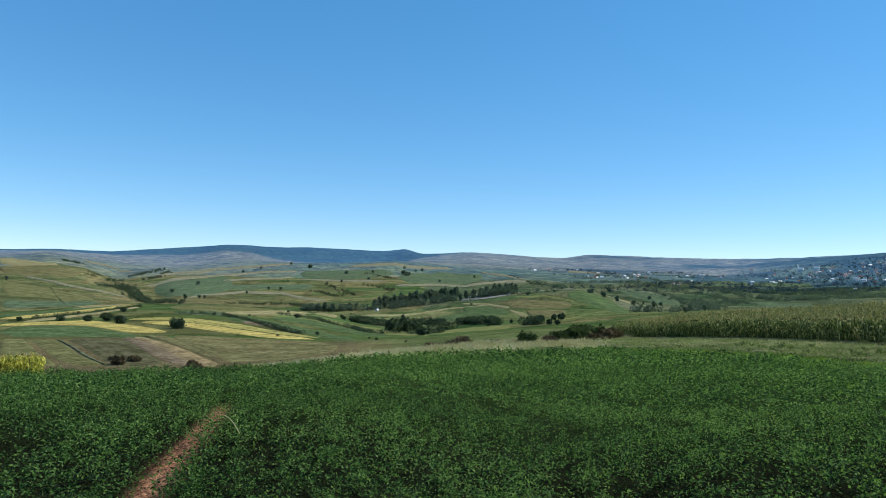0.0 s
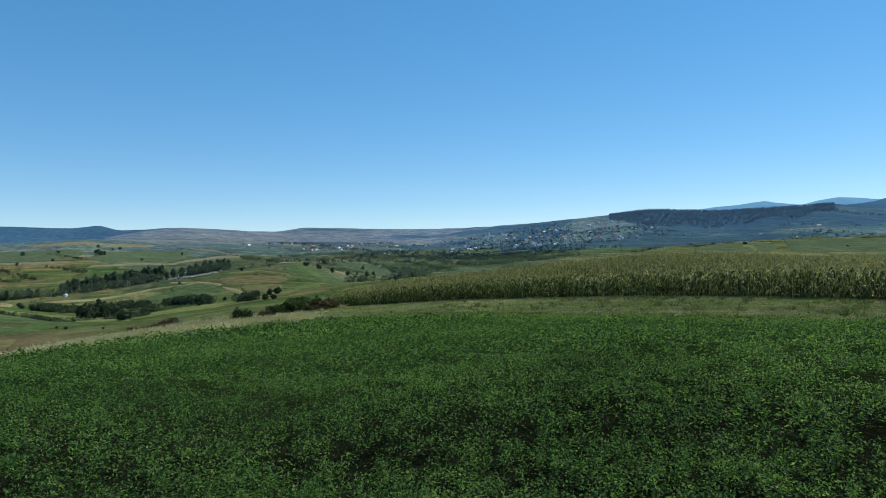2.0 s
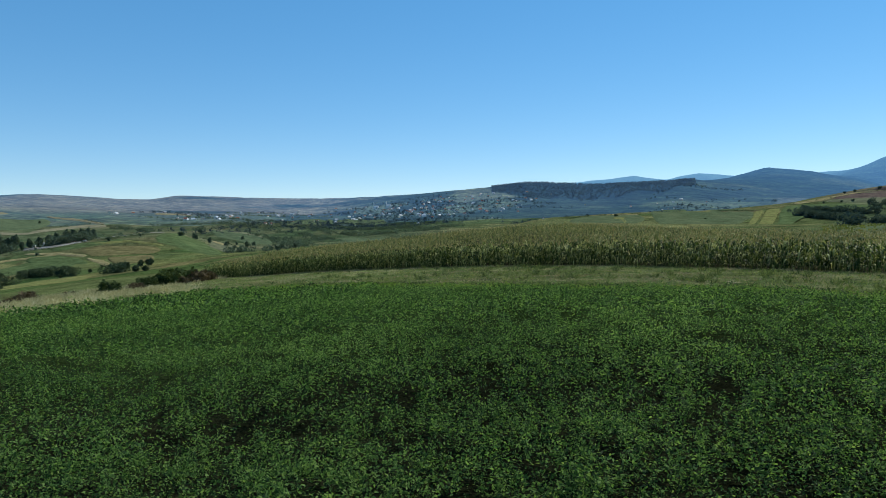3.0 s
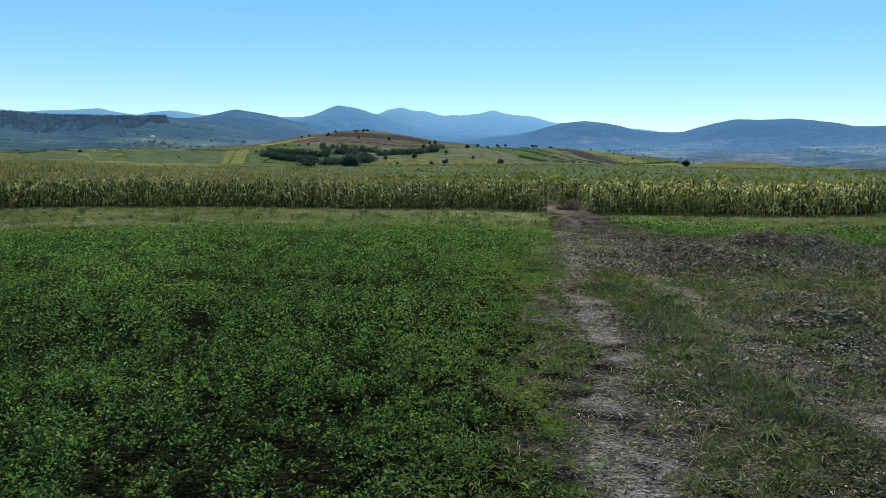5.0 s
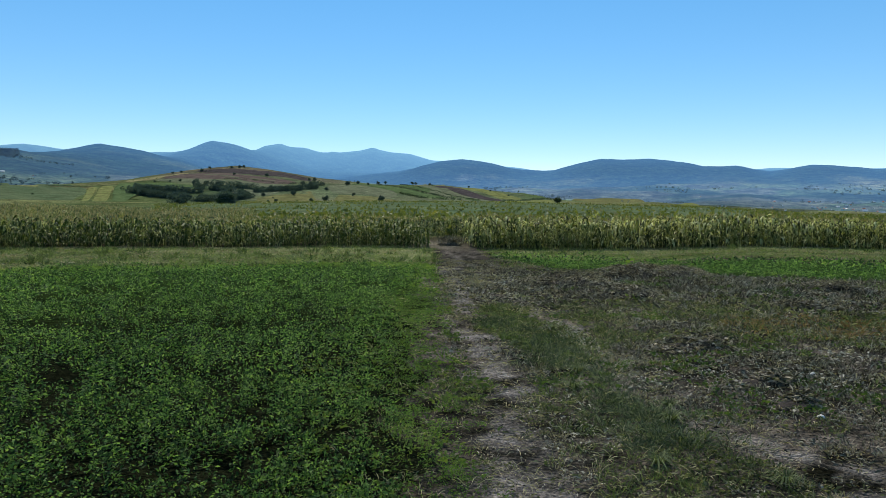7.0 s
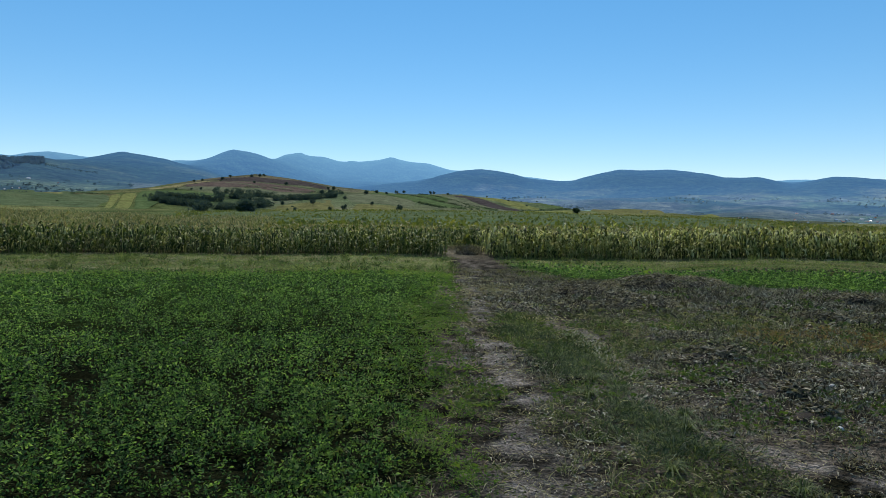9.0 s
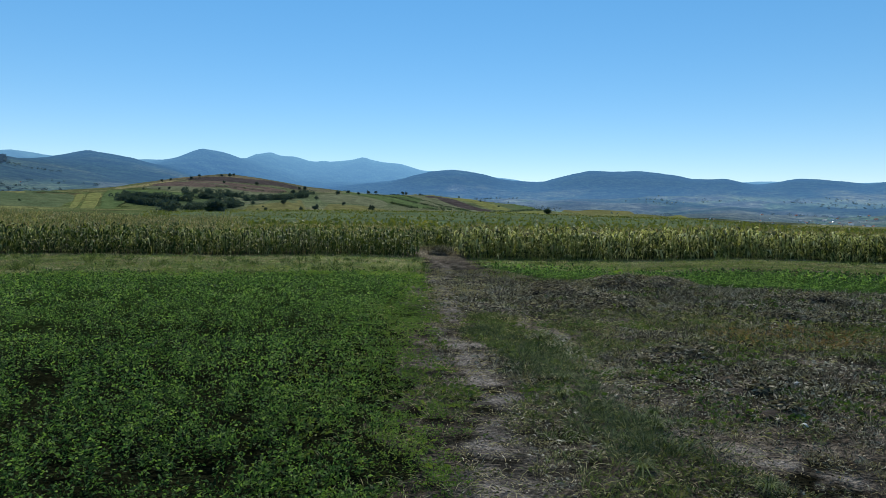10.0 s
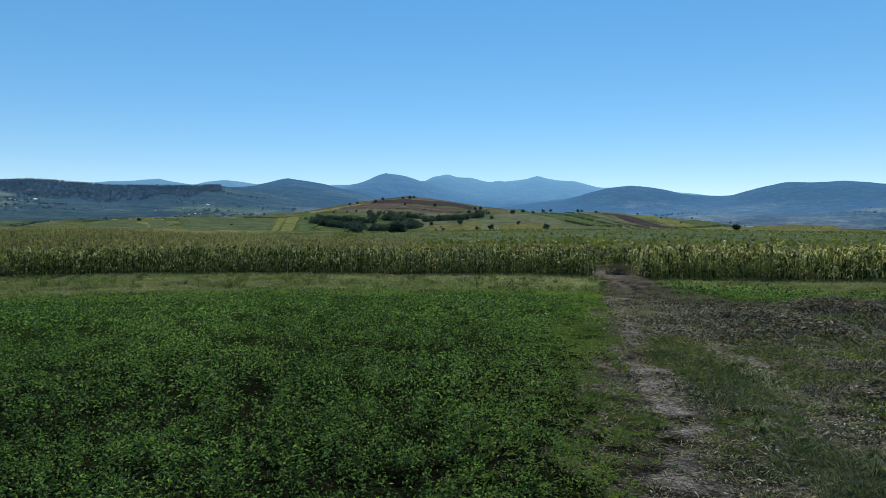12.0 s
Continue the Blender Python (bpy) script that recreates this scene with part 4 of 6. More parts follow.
blade_field("verge_grass", gx[g], gy[g], 8, 0.17, 0.026, 0.3, 0.7, M_VERGE, "rough green grass on the verge before the maize")
blade_field("verge_straw", gx[s], gy[s], 9, 0.17, 0.022, 0.3, 0.8, M_STRAW, "pale dry grass on the verge before the maize")
# coarse clumps of dead plants on the cleared ground
wx, wy = rng.normal(10.5, 4.6, 1500), rng.normal(16.6, 2.2, 1500)
ok = open_ground(wx, wy) & (wx > track_centre(wy)[1] + 0.9) & (cloud(wx / 0.9, wy / 0.9, 82) > -0.15)
blade_field("dead_clumps", wx[ok], wy[ok], 15, 0.2, 0.02, 0.16, 0.8, M_DEAD, "coarse clumps of dead brown plants on cleared ground", category="weeds")
ok = open_ground(wx, wy) & (wx > track_centre(wy)[1] + 0.9) & (cloud(wx / 0.9, wy / 0.9, 83) > 0.1)
blade_field("green_clumps", wx[ok] + 0.2, wy[ok], 12, 0.13, 0.035, 0.15, 0.8, M_WEED, "green weeds sprouting between the dead plants", category="weeds")
# dark tufts along the small step between crop and verge
wx = rng.uniform(-44, 4, 420)
wy = np.interp(wx, (-42, -38, -30, -26, -20, -12, -9, -5, 0, 4), (22, 25, 23.8, 23.9, 22.4, 22.3, 24, 23.7, 25.3, 25)) + rng.normal(0.5, 0.16, 420)
ok = cloud(wx / 2.5, wy / 2.5, 84) > -0.25
blade_field("edge_tufts", wx[ok], wy[ok], 18, 0.2, 0.03, 0.3, 0.6, M_GRASS, "dark low tufts along the edge of the crop")
# taller weeds scattered in the verge
wx, wy = rng.uniform(-46, 5, 150), rng.uniform(26, 39.5, 150)
blade_field("tall_weeds", wx, wy, 40, 0.34, 0.03, 0.2, 0.45, M_GRASS, "dark clumps of taller weeds in the verge", category="weeds")
wx, wy = rng.uniform(9, 34, 16), rng.uniform(35, 39, 16)
blade_field("tall_weeds", wx, wy, 40, 0.36, 0.03, 0.2, 0.45, M_GRASS, "clumps of taller weeds before the yellowing maize", category="weeds")
# dry bank where the field breaks off to the valley
a = rng.uniform(61, 92, 5200)
rr = brow_reach(a) * rng.uniform(0.95, 1.06, len(a)) + rng.normal(0, 0.6, len(a))
bx, by = -rr * np.sin(np.radians(a)), rr * np.cos(np.radians(a))
ok = cloud(a / 2, rr / 3, 85) > -0.3
lengths = np.repeat(np.interp(a[ok], (61, 64, 74, 80, 92), (0.4, 0.62, 0.62, 0.36, 0.3)), 8)
blade_field("bank_grass", bx[ok], by[ok], 8, lengths, 0.03, 0.3, 0.5, M_PALE, "tall straw-coloured grass on the edge of the bank")
a = rng.uniform(63, 84, 6000)
rr = crop_reach(a) + (brow_reach(a) * 1.02 - crop_reach(a)) * rng.uniform(0, 1, len(a)) ** 1.3
ok = cloud(a / 1.2, rr / 3, 86) > 0.1
a, rr = a[ok], rr[ok]
blade_field("pale_grass", -rr * np.sin(np.radians(a)), rr * np.cos(np.radians(a)), 8, 0.48, 0.03, 0.4, 0.6, M_PALE, "pale bleached grass in front of the bank shrubs")


# brown weeds where the track enters the maize
wx, wy = rng.normal(7.1, 0.45, 30), rng.normal(43.2, 0.6, 30)
blade_field("brown_weeds", wx, wy, 40, 0.6, 0.02, 0.2, 0.4, M_DEAD, "tall brown withered weeds at the mouth of the track", category="weeds")


# ---- loose things on the cleared ground ----
def grass_tuft(x, y, size, mat, label):
    """One arching tuft of grass."""
    k = 90
    a, lean = rng.uniform(0, 2 * np.pi, k), rng.uniform(0.5, 1.5, k)
    vs, fs = [], []
    for i in range(k):
        out = np.array((math.cos(a[i]), math.sin(a[i]), 0)) * lean[i]
        side = np.array((-math.sin(a[i]), math.cos(a[i]), 0)) * 0.004
        ln = size * rng.uniform(0.6, 1.2)
        pts = [out * 0.05 * size, out * 0.35 * ln + np.array((0, 0, 0.42 * ln)), out * 0.85 * ln + np.array((0, 0, (0.66 - 0.36 * lean[i]) * ln))]
        for q, w in zip(pts, (1.0, 0.8, 0.15)):
            vs += [q - side * w, q + side * w]
        fs += [(6 * i, 6 * i + 1, 6 * i + 3, 6 * i + 2), (6 * i + 2, 6 * i + 3, 6 * i + 5, 6 * i + 4)]
    ob = tagged(new("grass_tuft", fast_mesh("grass_tuft", vs, fs, [mat])), label, "grass tuft", "tufts along the track")
    ob.location = (x, y, float(ground(x, y)))


for x, y, size in ((2.75, 5.3, 0.22), (2.95, 5.7, 0.18), (2.3, 6.4, 0.2), (2.6, 7.1, 0.22), (3.0, 8.2, 0.2), (2.2, 4.4, 0.17), (3.2, 9.8, 0.24), (4.6, 9.0, 0.18), (2.9, 4.0, 0.16)):
    grass_tuft(x, y, size, M_GRASS, "green grass tuft growing between the wheel ruts")

def lump(radius, flat, seed, sub=2):
    """A rough lump as a bmesh."""
    bm = bmesh.new()
    bmesh.ops.create_icosphere(bm, subdivisions=sub, radius=radius)
    for v in bm.verts:
        n = noise.noise(v.co / radius * 1.6 + Vector((seed, 0, 0)))
        v.co *= 1 + 0.35 * n
        v.co.z *= flat
    for f in bm.faces:
        f.smooth = True
    return bm


def weed_heap(x, y, length, width, height, turn, label, soil=None):
    """A flat heap of withered stalks on a low mound of earth."""
    root = tagged(new("weed_heap"), label, "heap", "heaps of cleared weeds")
    root.location, root.rotation_euler = (x, y, float(ground(x, y))), (0, 0, radians(turn))
    bm = lump(0.5, 1, x, 3)
    for v in bm.verts:
        v.co.x, v.co.y, v.co.z = v.co.x * length, v.co.y * width, v.co.z * height * 0.9
    part("mound", bm, soil or M_HUMUS, root)
    n = int(1700 * length * width) + 300
    u, w = rng.uniform(-1, 1, n) * 0.55, rng.uniform(-1, 1, n) * 0.55
    z = height * 0.6 * np.clip(1 - (u * u + w * w) * 2.4, 0, 1) + rng.uniform(-0.01, 0.05, n) + 0.14 * cloud(u * length / 0.3 + x, w * width / 0.3, 47, 2)
    turns = rng.uniform(0, 2 * np.pi, n)
    way = np.stack([np.cos(turns), np.sin(turns), rng.normal(0.12, 0.25, n)], 1)
    v = blades(np.stack([u * length, w * width, z], 1), way, rng.uniform(0.03, 0.12, n), rng.uniform(0.012, 0.04, n), 0.15)
    ob = new("litter", fast_mesh("litter", v, quads(n), [M_DEAD]))
    ob.parent = root
    tagged(ob, "brittle dark brown stalks and leaves", kind="stuff")
    k = n // 6
    way = np.stack([np.cos(turns[:k]), np.sin(turns[:k]), rng.normal(0.5, 0.35, k)], 1)
    v = blades(np.stack([u * length, w * width, z + 0.02], 1)[:k], way, min(1.0, 0.35 + 0.5 * width) * rng.uniform(0.06, 0.2, k), rng.uniform(0.005, 0.013, k), 0.2)
    ob = new("straw", fast_mesh("straw", v, quads(k), [M_STRAW]))
    ob.parent = root
    tagged(ob, "pale dry straw sticking out of the heap", kind="stuff")


weed_heap(6.0, 17.0, 2.0, 1.7, 0.38, 8, "dark heap of withered weeds beside the track")
weed_heap(9.4, 19.4, 3.4, 1.5, 0.58, -8, "wide dark heap of uprooted weeds before the crop")
weed_heap(6.1, 14.0, 1.9, 0.9, 0.28, 15, "dark pile of dead weeds near the wheel rut")
weed_heap(4.45, 8.15, 1.0, 0.5, 0.15, 12, "small flat pile of blackened weeds on trodden ground")
weed_heap(4.1, 5.6, 0.5, 0.28, 0.10, 30, "small tangle of dark dead stalks")
weed_heap(4.25, 6.35, 0.7, 0.28, 0.09, 10, "thin scatter of blackened stalks on trodden ground")
weed_heap(11.8, 15.2, 2.2, 0.7, 0.2, -6, "low dark row of dead weeds on cleared ground")
weed_heap(9.0, 11.8, 1.3, 0.5, 0.14, -14, "thin layer of withered weeds on cleared ground")
weed_heap(6.95, 42.2, 1.2, 0.9, 0.5, 20, "brown heap of withered stalks at the mouth of the track", M_CLOD)


def leafy_weed(x, y, z, label):
    """One pale broad-leaved weed."""
    root = tagged(new("weed"), label, "weed", "single weeds on the cleared ground")
    for k in range(9):
        a = 0.7 * k
        v = blades(np.array([(0, 0, 0.02 * k)]), np.array([(math.cos(a), math.sin(a), 0.9)]), np.array([0.2]), np.array([0.08]), 0.3)
        ob = new("leaf", fast_mesh("leaf", v, quads(1), [M_MOWN]))
        ob.parent = root
    root.location = (x, y, float(ground(x, y)) + z)


leafy_weed(8.9, 19.9, 0.36, "pale green broad-leaved weed on the heap")
leafy_weed(9.4, 21.4, 0.0, "pale green broad-leaved weed behind the heap")


def stone(x, y, size, label):
    bm = lump(size, 0.7, x * 3.1 + y)
    me = bpy.data.meshes.new("stone")
    bm.to_mesh(me)
    bm.free()
    me.materials.append(M_STONE)
    ob = tagged(new("stone", me), label, "stone", "stones on the cleared ground")
    ob.location = (x, y, float(ground(x, y)) + size * 0.45)


for x, y, size in ((5.1, 6.65, 0.034), (4.95, 6.9, 0.022), (4.12, 5.25, 0.032), (7.7, 10.2, 0.03), (12.8, 14.6, 0.035)):
    stone(x, y, size, "small pale stone lying among the weeds")
for k in range(12):
    y = rng.uniform(3.2, 20)
    left, right = track_centre(y)
    x = rng.normal(left if rng.uniform() < 0.65 else right, 0.25)
    size = rng.uniform(0.015, 0.035)
    bm = lump(size, 0.7, k, 1)
    me = bpy.data.meshes.new("clod")
    bm.to_mesh(me)
    bm.free()
    me.materials.append(M_CLOD)
    ob = tagged(new("clod", me), "crumb of dry grey earth in the wheel rut", "clod", "clods in the ruts")
    ob.location = (x, y, float(ground(x, y)) + size * 0.4)


def dry_stalk(x, y, length, turn, rise, label):
    cu = bpy.data.curves.new("dry_stalk", "CURVE")
    cu.dimensions, cu.bevel_depth, cu.bevel_resolution = "3D", 0.008, 1
    sp = cu.splines.new("POLY")
    sp.points.add(3)
    for k in range(4):
        f = k / 3
        sp.points[k].co = (f * length * math.cos(turn), f * length * math.sin(turn), f * rise + 0.04 * math.sin(f * 3.1), 1)
    cu.materials.append(M_PALE)
    ob = tagged(new("dry_stalk", cu), label, "stalk", "fallen stalks")
    ob.location = (x, y, float(ground(x, y)) + 0.30)


dry_stalk(-9.1, -0.58, 1.2, 0.2, 0.02, "pale dry stalk lying across the alfalfa")


# ---- trees and shrubs ----
M_BARK = rough_surface("bark", (0.07, 0.05, 0.035), (0.14, 0.105, 0.075), 8, 60)
M_TREE = leafy("tree_leaf", ((0.034, 0.052, 0.034), (0.056, 0.08, 0.046), (0.084, 0.112, 0.06)), 0.25, 0.8, gloss=0.0)
# paler, bluer copy of the tree leaf, distance haze put into its colour
M_HAZETREE = leafy("haze_pale_tree_leaf", ((0.06, 0.088, 0.068), (0.084, 0.116, 0.088), (0.112, 0.15, 0.106)), 0.35, 0.8, gloss=0.0)
# hill and village woods: leaf colours shifted blue to imitate haze
M_HAZEHILLWOOD = leafy("haze_tinted_hill_leaf", ((0.045, 0.068, 0.060), (0.062, 0.090, 0.076), (0.082, 0.114, 0.094)), 0.25, 0.8, gloss=0.0)
M_HAZEBLUEWOOD = leafy("haze_blue_wood_leaf", ((0.03, 0.05, 0.066), (0.04, 0.064, 0.08), (0.05, 0.076, 0.092)), 0.1, 0.9, gloss=0.0)
M_SHRUB = leafy("shrub_leaf", ((0.026, 0.046, 0.018), (0.05, 0.072, 0.028), (0.085, 0.10, 0.045)), 0.3, 0.8, gloss=0.0)
M_DRYSHRUB = leafy("dry_shrub", ((0.05, 0.04, 0.026), (0.09, 0.072, 0.045), (0.15, 0.12, 0.075)), 0.25, 0.8, gloss=0.0)


def crown_leaves(height, width, base, clumps, per, size, narrow=False):
    """Leaf quads in clumps filling an uneven crown."""
    c = rng.normal(size=(clumps, 3))
    c /= np.linalg.norm(c, axis=1, keepdims=True)
    c *= rng.uniform(0.35, 1.0, (clumps, 1)) ** 0.6
    c *= np.array((width / 2 * 0.8, width / 2 * 0.8, (height - base) / 2 * 0.82))
    if narrow:
        c[:, :2] *= (1.05 - 0.5 * np.clip(c[:, 2:] / (height - base) + 0.5, 0, 1))
    c[:, 2] += (height + base) / 2
    d = rng.normal(size=(clumps, per, 3))
    d /= np.linalg.norm(d, axis=2, keepdims=True)
    radius = min(width, height - base) * rng.uniform(0.13, 0.26, (clumps, 1, 1))
    p = (c[:, None] + d * radius * rng.uniform(0.6, 1.05, (clumps, per, 1))).reshape(-1, 3)
    p[:, 2] = np.maximum(p[:, 2], 0.03 * height)
    n = len(p)
    outer = blades(p, d.reshape(-1, 3) + rng.normal(0, 0.5, (n, 3)), size * rng.uniform(0.6, 1.4, n), size * 0.75, 0.15)
    # darker mass of twigs and leaves inside
    q = np.repeat(c, 7, 0) * np.array((0.82, 0.82, 1.0)) + rng.normal(0, 0.07 * min(width, height - base), (clumps * 7, 3))
    q[:, 2] = np.maximum(q[:, 2], 0.05 * height)
    big = min(width, height - base) * 0.26
    inner = blades(q, rng.normal(0, 1, (len(q), 3)), big * rng.uniform(0.7, 1.3, len(q)), big * 0.9, 0.1)
    return np.concatenate([outer, inner])


def tube(points, radii, sides=6):
    v, f = [], []
    for p, r in zip(points, radii):
        for k in range(sides):
            a = 2 * math.pi * k / sides
            v.append((p[0] + r * math.cos(a), p[1] + r * math.sin(a), p[2]))
    for i in range(len(points) - 1):
        for k in range(sides):
            f.append((i * sides + k, i * sides + (k + 1) % sides, (i + 1) * sides + (k + 1) % sides, (i + 1) * sides + k))
    return v, f


def trunk_mesh(height, base, width):
    """Tapered trunk with limbs."""
    r = height * 0.028
    vs, fs = tube([(0, 0, -0.3), (0, 0, base), (0.03 * height, 0, height * 0.55), (0.02 * height, 0.02 * height, height * 0.85)], (r * 1.3, r, r * 0.6, r * 0.15))
    for k in range(5):
        a = k * 1.26 + rng.uniform(-0.3, 0.3)
        z = base + (height - base) * (0.1 + 0.1 * k)
        out = width * 0.33
        v, f = tube([(0, 0, z), (out * 0.5 * math.cos(a), out * 0.5 * math.sin(a), z + height * 0.08), (out * math.cos(a), out * math.sin(a), z + height * 0.2)], (r * 0.5, r * 0.35, r * 0.1), 4)
        fs += [tuple(q + len(vs) for q in face) for face in f]
        vs += v
    return fast_mesh("trunk", vs, fs, [M_BARK], smooth=True)


def tree(name, height, width, base, clumps, per, size, mat, label, category, group, narrow=False):
    """A thing with trunk and crown at the origin; place it with copy_thing."""
    root = tagged(new(name), label, category, group)
    t = new("trunk", trunk_mesh(height, base, width))
    t.parent = root
    v = crown_leaves(height, width, base, clumps, per, size, narrow)
    c = new("crown", fast_mesh("crown", v, quads(len(v) // 4), [mat]))
    c.parent = root
    return root


used = set()


def place_all(kinds, spots_list, sink=0.0):
    """The first of each kind is set down, the rest are copies; rows of x, y, size."""
    for k, (x, y, size) in enumerate(spots_list):
        ob = kinds[k % len(kinds)]
        m = Matrix.Translation((x, y, float(ground(x, y)) - sink)) @ Matrix.Rotation(2.4 * k, 4, "Z")
        if ob.name not in used:
            used.add(ob.name)
        else:
            ob = copy_thing(ob, m)
        ob.matrix_basis = m
        ob.scale = (size,) * 3


# round field bushes on the near slope and dots on the far one
G = "bushes scattered over the slopes"
field_bushes = [tree("bush", 2.9, 4.2 + 0.5 * k, 0.05, 40, 26, 0.3, M_TREE, "round dark green bush standing in the strip fields", "bush", G) for k in range(3)]
place_all(field_bushes, ((-312, -86, 1.00), (-305, -74, 0.96), (-310, -68, 1.20), (-286, -58, 1.24), (-261, -34, 1.37), (-387, -77, 0.84), (-327, -106, 0.73),
            (-455, 8, 0.54), (-389, 12, 0.83), (-257, 15, 0.37), (-370, -13, 0.35), (-240, 1, 0.28), (-223, 30, 0.21), (-214, 31, 0.26),
            (-196, 37, 0.19), (-674, 63, 0.96), (-43, 268, 1.15), (198, 599, 1.64), (-205, 504, 0.51), (-322, 583, 0.94)))
slope_spots = []
for k in range(130):
    sa, sr = rng.uniform(46, 70), 680 * 3.0 ** rng.uniform(0, 1)
    slope_spots.append((-sr * math.sin(radians(sa)), sr * math.cos(radians(sa)), rng.uniform(0.35, 0.8)))
G = "trees dotted over the far slope"
far_trees = [tree("field_tree", 7.0, 6.0 + k, 1.2, 16, 14, 0.9, M_HAZETREE, "small dark tree on the grassy far slope", "tree", G) for k in range(3)]
place_all(far_trees, ((-1118, -382, 0.98), (-1114, -154, 1.06), (-1245, -131, 1.04), (-1000, -121, 1.07), (-1000, -103, 0.83), (-1002, -96, 0.71), (-467, -60, 0.33),
            (-1757, 82, 1.87), (-1609, 158, 1.34), (-1391, 128, 0.99), (-1325, 94, 0.94), (-1685, -77, 1.00), (-1758, -38, 1.04), (-1867, 37, 1.10),
            (-1551, 284, 1.86), (-1533, 287, 1.66), (-1545, 295, 1.49), (-1690, 312, 1.22), (-1651, 333, 1.00), (-1687, 356, 1.22), (-1438, 189, 0.86),
            (-854, 140, 0.82), (-1598, 220, 1.14), (-1407, 336, 0.85), (-1539, 451, 0.95)))
place_all(far_trees, ((-1361, 22, 0.80), (-1247, -13, 0.88), (-1242, 8, 0.88), (-1157, -46, 0.68), (-682, 332, 0.72), (-682, 345, 0.81), (-672, 357, 0.81),
            (-665, 372, 0.72), (-1133, 584, 1.20), (-636, 365, 0.69), (-676, 327, 0.80), (-667, 339, 0.80), (-660, 351, 0.71), (-1128, 583, 0.90),
            (-682, 383, 0.83), (-687, 410, 1.13), (-776, 473, 0.86), (-1006, 593, 0.97), (-763, 441, 0.62), (-385, 252, 0.65), (-409, 271, 0.58),
            (-395, 273, 0.57), (-688, 261, 0.70), (-683, 197, 0.50), (-687, 291, 0.44)))
G = "trees on the ploughed hill"
hill_trees = [tree("hill_tree", 4.4, 4.2 + 0.7 * k, 0.8, 18, 20, 0.5, M_HAZEHILLWOOD, "small dark tree beside the hillside strips", "tree", G) for k in range(3)]
place_all(hill_trees, ((-188, 834, 0.76), (-178, 832, 0.75), (-154, 825, 0.87), (-153, 869, 0.91), (-124, 847, 0.76), (-115, 853, 1.02), (-114, 879, 0.92),
            (-103, 721, 0.65), (-73, 746, 0.89), (-30, 757, 0.78), (-24, 757, 1.01), (-33, 687, 1.02), (-26, 694, 1.03), (-14, 715, 0.63),
            (-10, 640, 0.85), (14, 590, 0.78), (-5, 308, 0.64), (-12, 319, 0.42), (-26, 302, 0.40), (-30, 308, 0.27), (20, 318, 0.66),
            (-68, 548, 0.90), (-57, 551, 0.74), (-35, 569, 1.01)))
place_all(hill_trees, ((-57, 603, 0.81), (11, 724, 1.18), (23, 768, 0.91), (33, 744, 0.77), (46, 784, 0.93), (170, 2425, 2.51), (82, 755, 0.90),
            (86, 754, 0.78), (99, 732, 0.65), (500, 2590, 1.95), (158, 700, 0.53), (165, 650, 0.50), (571, 2121, 1.30), (210, 718, 0.44),
            (-175, 700, 0.53), (-158, 690, 0.52), (-148, 686, 0.62), (-187, 679, 0.52), (-93, 593, 0.98), (-86, 594, 0.89), (-48, 532, 0.39),
            (-105, 635, 0.76), (-78, 615, 0.82)))
G = "poplars by the village road"
poplars = [tree("poplar", 18, 9 + 1.5 * k, 0.8, 46, 18, 0.95, M_HAZETREE, "tall dark green poplar in a row beside the road", "tree", G) for k in range(3)]
place_all(poplars, ((-778, 110, 0.71), (-788, 117, 0.79), (-795, 124, 0.88), (-803, 132, 0.73), (-811, 139, 0.82), (-816, 146, 0.90), (-821, 153, 0.75),
            (-828, 161, 0.84), (-836, 169, 0.93), (-848, 178, 0.78), (-856, 186, 0.87), (-861, 194, 0.96), (-866, 202, 0.80), (-1001, 241, 1.03),
            (-814, 202, 0.91), (-783, 201, 0.73), (-777, 205, 0.80)))
place_all(poplars, ((-737, 200, 0.52), (-739, 207, 0.58), (-740, 216, 0.58), (-743, 225, 0.64), (-748, 234, 0.65), (-756, 245, 0.72), (-753, 251, 0.72),
            (-747, 257, 0.68), (-747, 263, 0.66), (-1149, 413, 0.92), (-770, 37, 0.41), (-759, 45, 0.57), (-766, 53, 0.64), (-772, 62, 0.52),
            (-778, 71, 0.47), (-783, 82, 0.53), (-789, 90, 0.42)))
G = "willows along the stream"
willows = [tree("willow", 8, 10 + 1.5 * k, 0.2, 36, 22, 0.7, M_TREE, "round dark tree in the wet valley bottom", "tree", G) for k in range(3)]
place_all(willows, ((-388, 64, 0.81), (-405, 69, 1.02), (-417, 75, 1.09), (-418, 78, 1.06), (-442, 86, 1.02), (-470, 95, 0.99), (-444, 48, 0.42),
            (-444, 52, 0.51), (-450, 57, 0.56), (-594, 81, 0.74), (-587, 85, 0.74), (-581, 90, 0.73), (-245, 52, 0.41), (-291, 64, 0.43),
            (-577, 123, 0.67), (-569, 128, 0.66), (-549, 129, 0.70), (-539, 131, 0.69)))
place_all(willows, ((-522, 141, 0.62), (-503, 141, 0.59), (-490, 142, 0.63), (-479, 144, 0.62), (-468, 147, 0.61), (-460, 150, 0.55), (-456, 161, 0.30),
            (-429, 164, 0.66), (-411, 162, 0.64), (-373, 155, 0.42), (-354, 152, 0.36), (-475, 46, 0.35), (-250, 15, 0.13), (-440, 139, 0.29),
            (-453, 182, 0.50), (-444, 188, 0.50), (-445, 194, 0.60)))
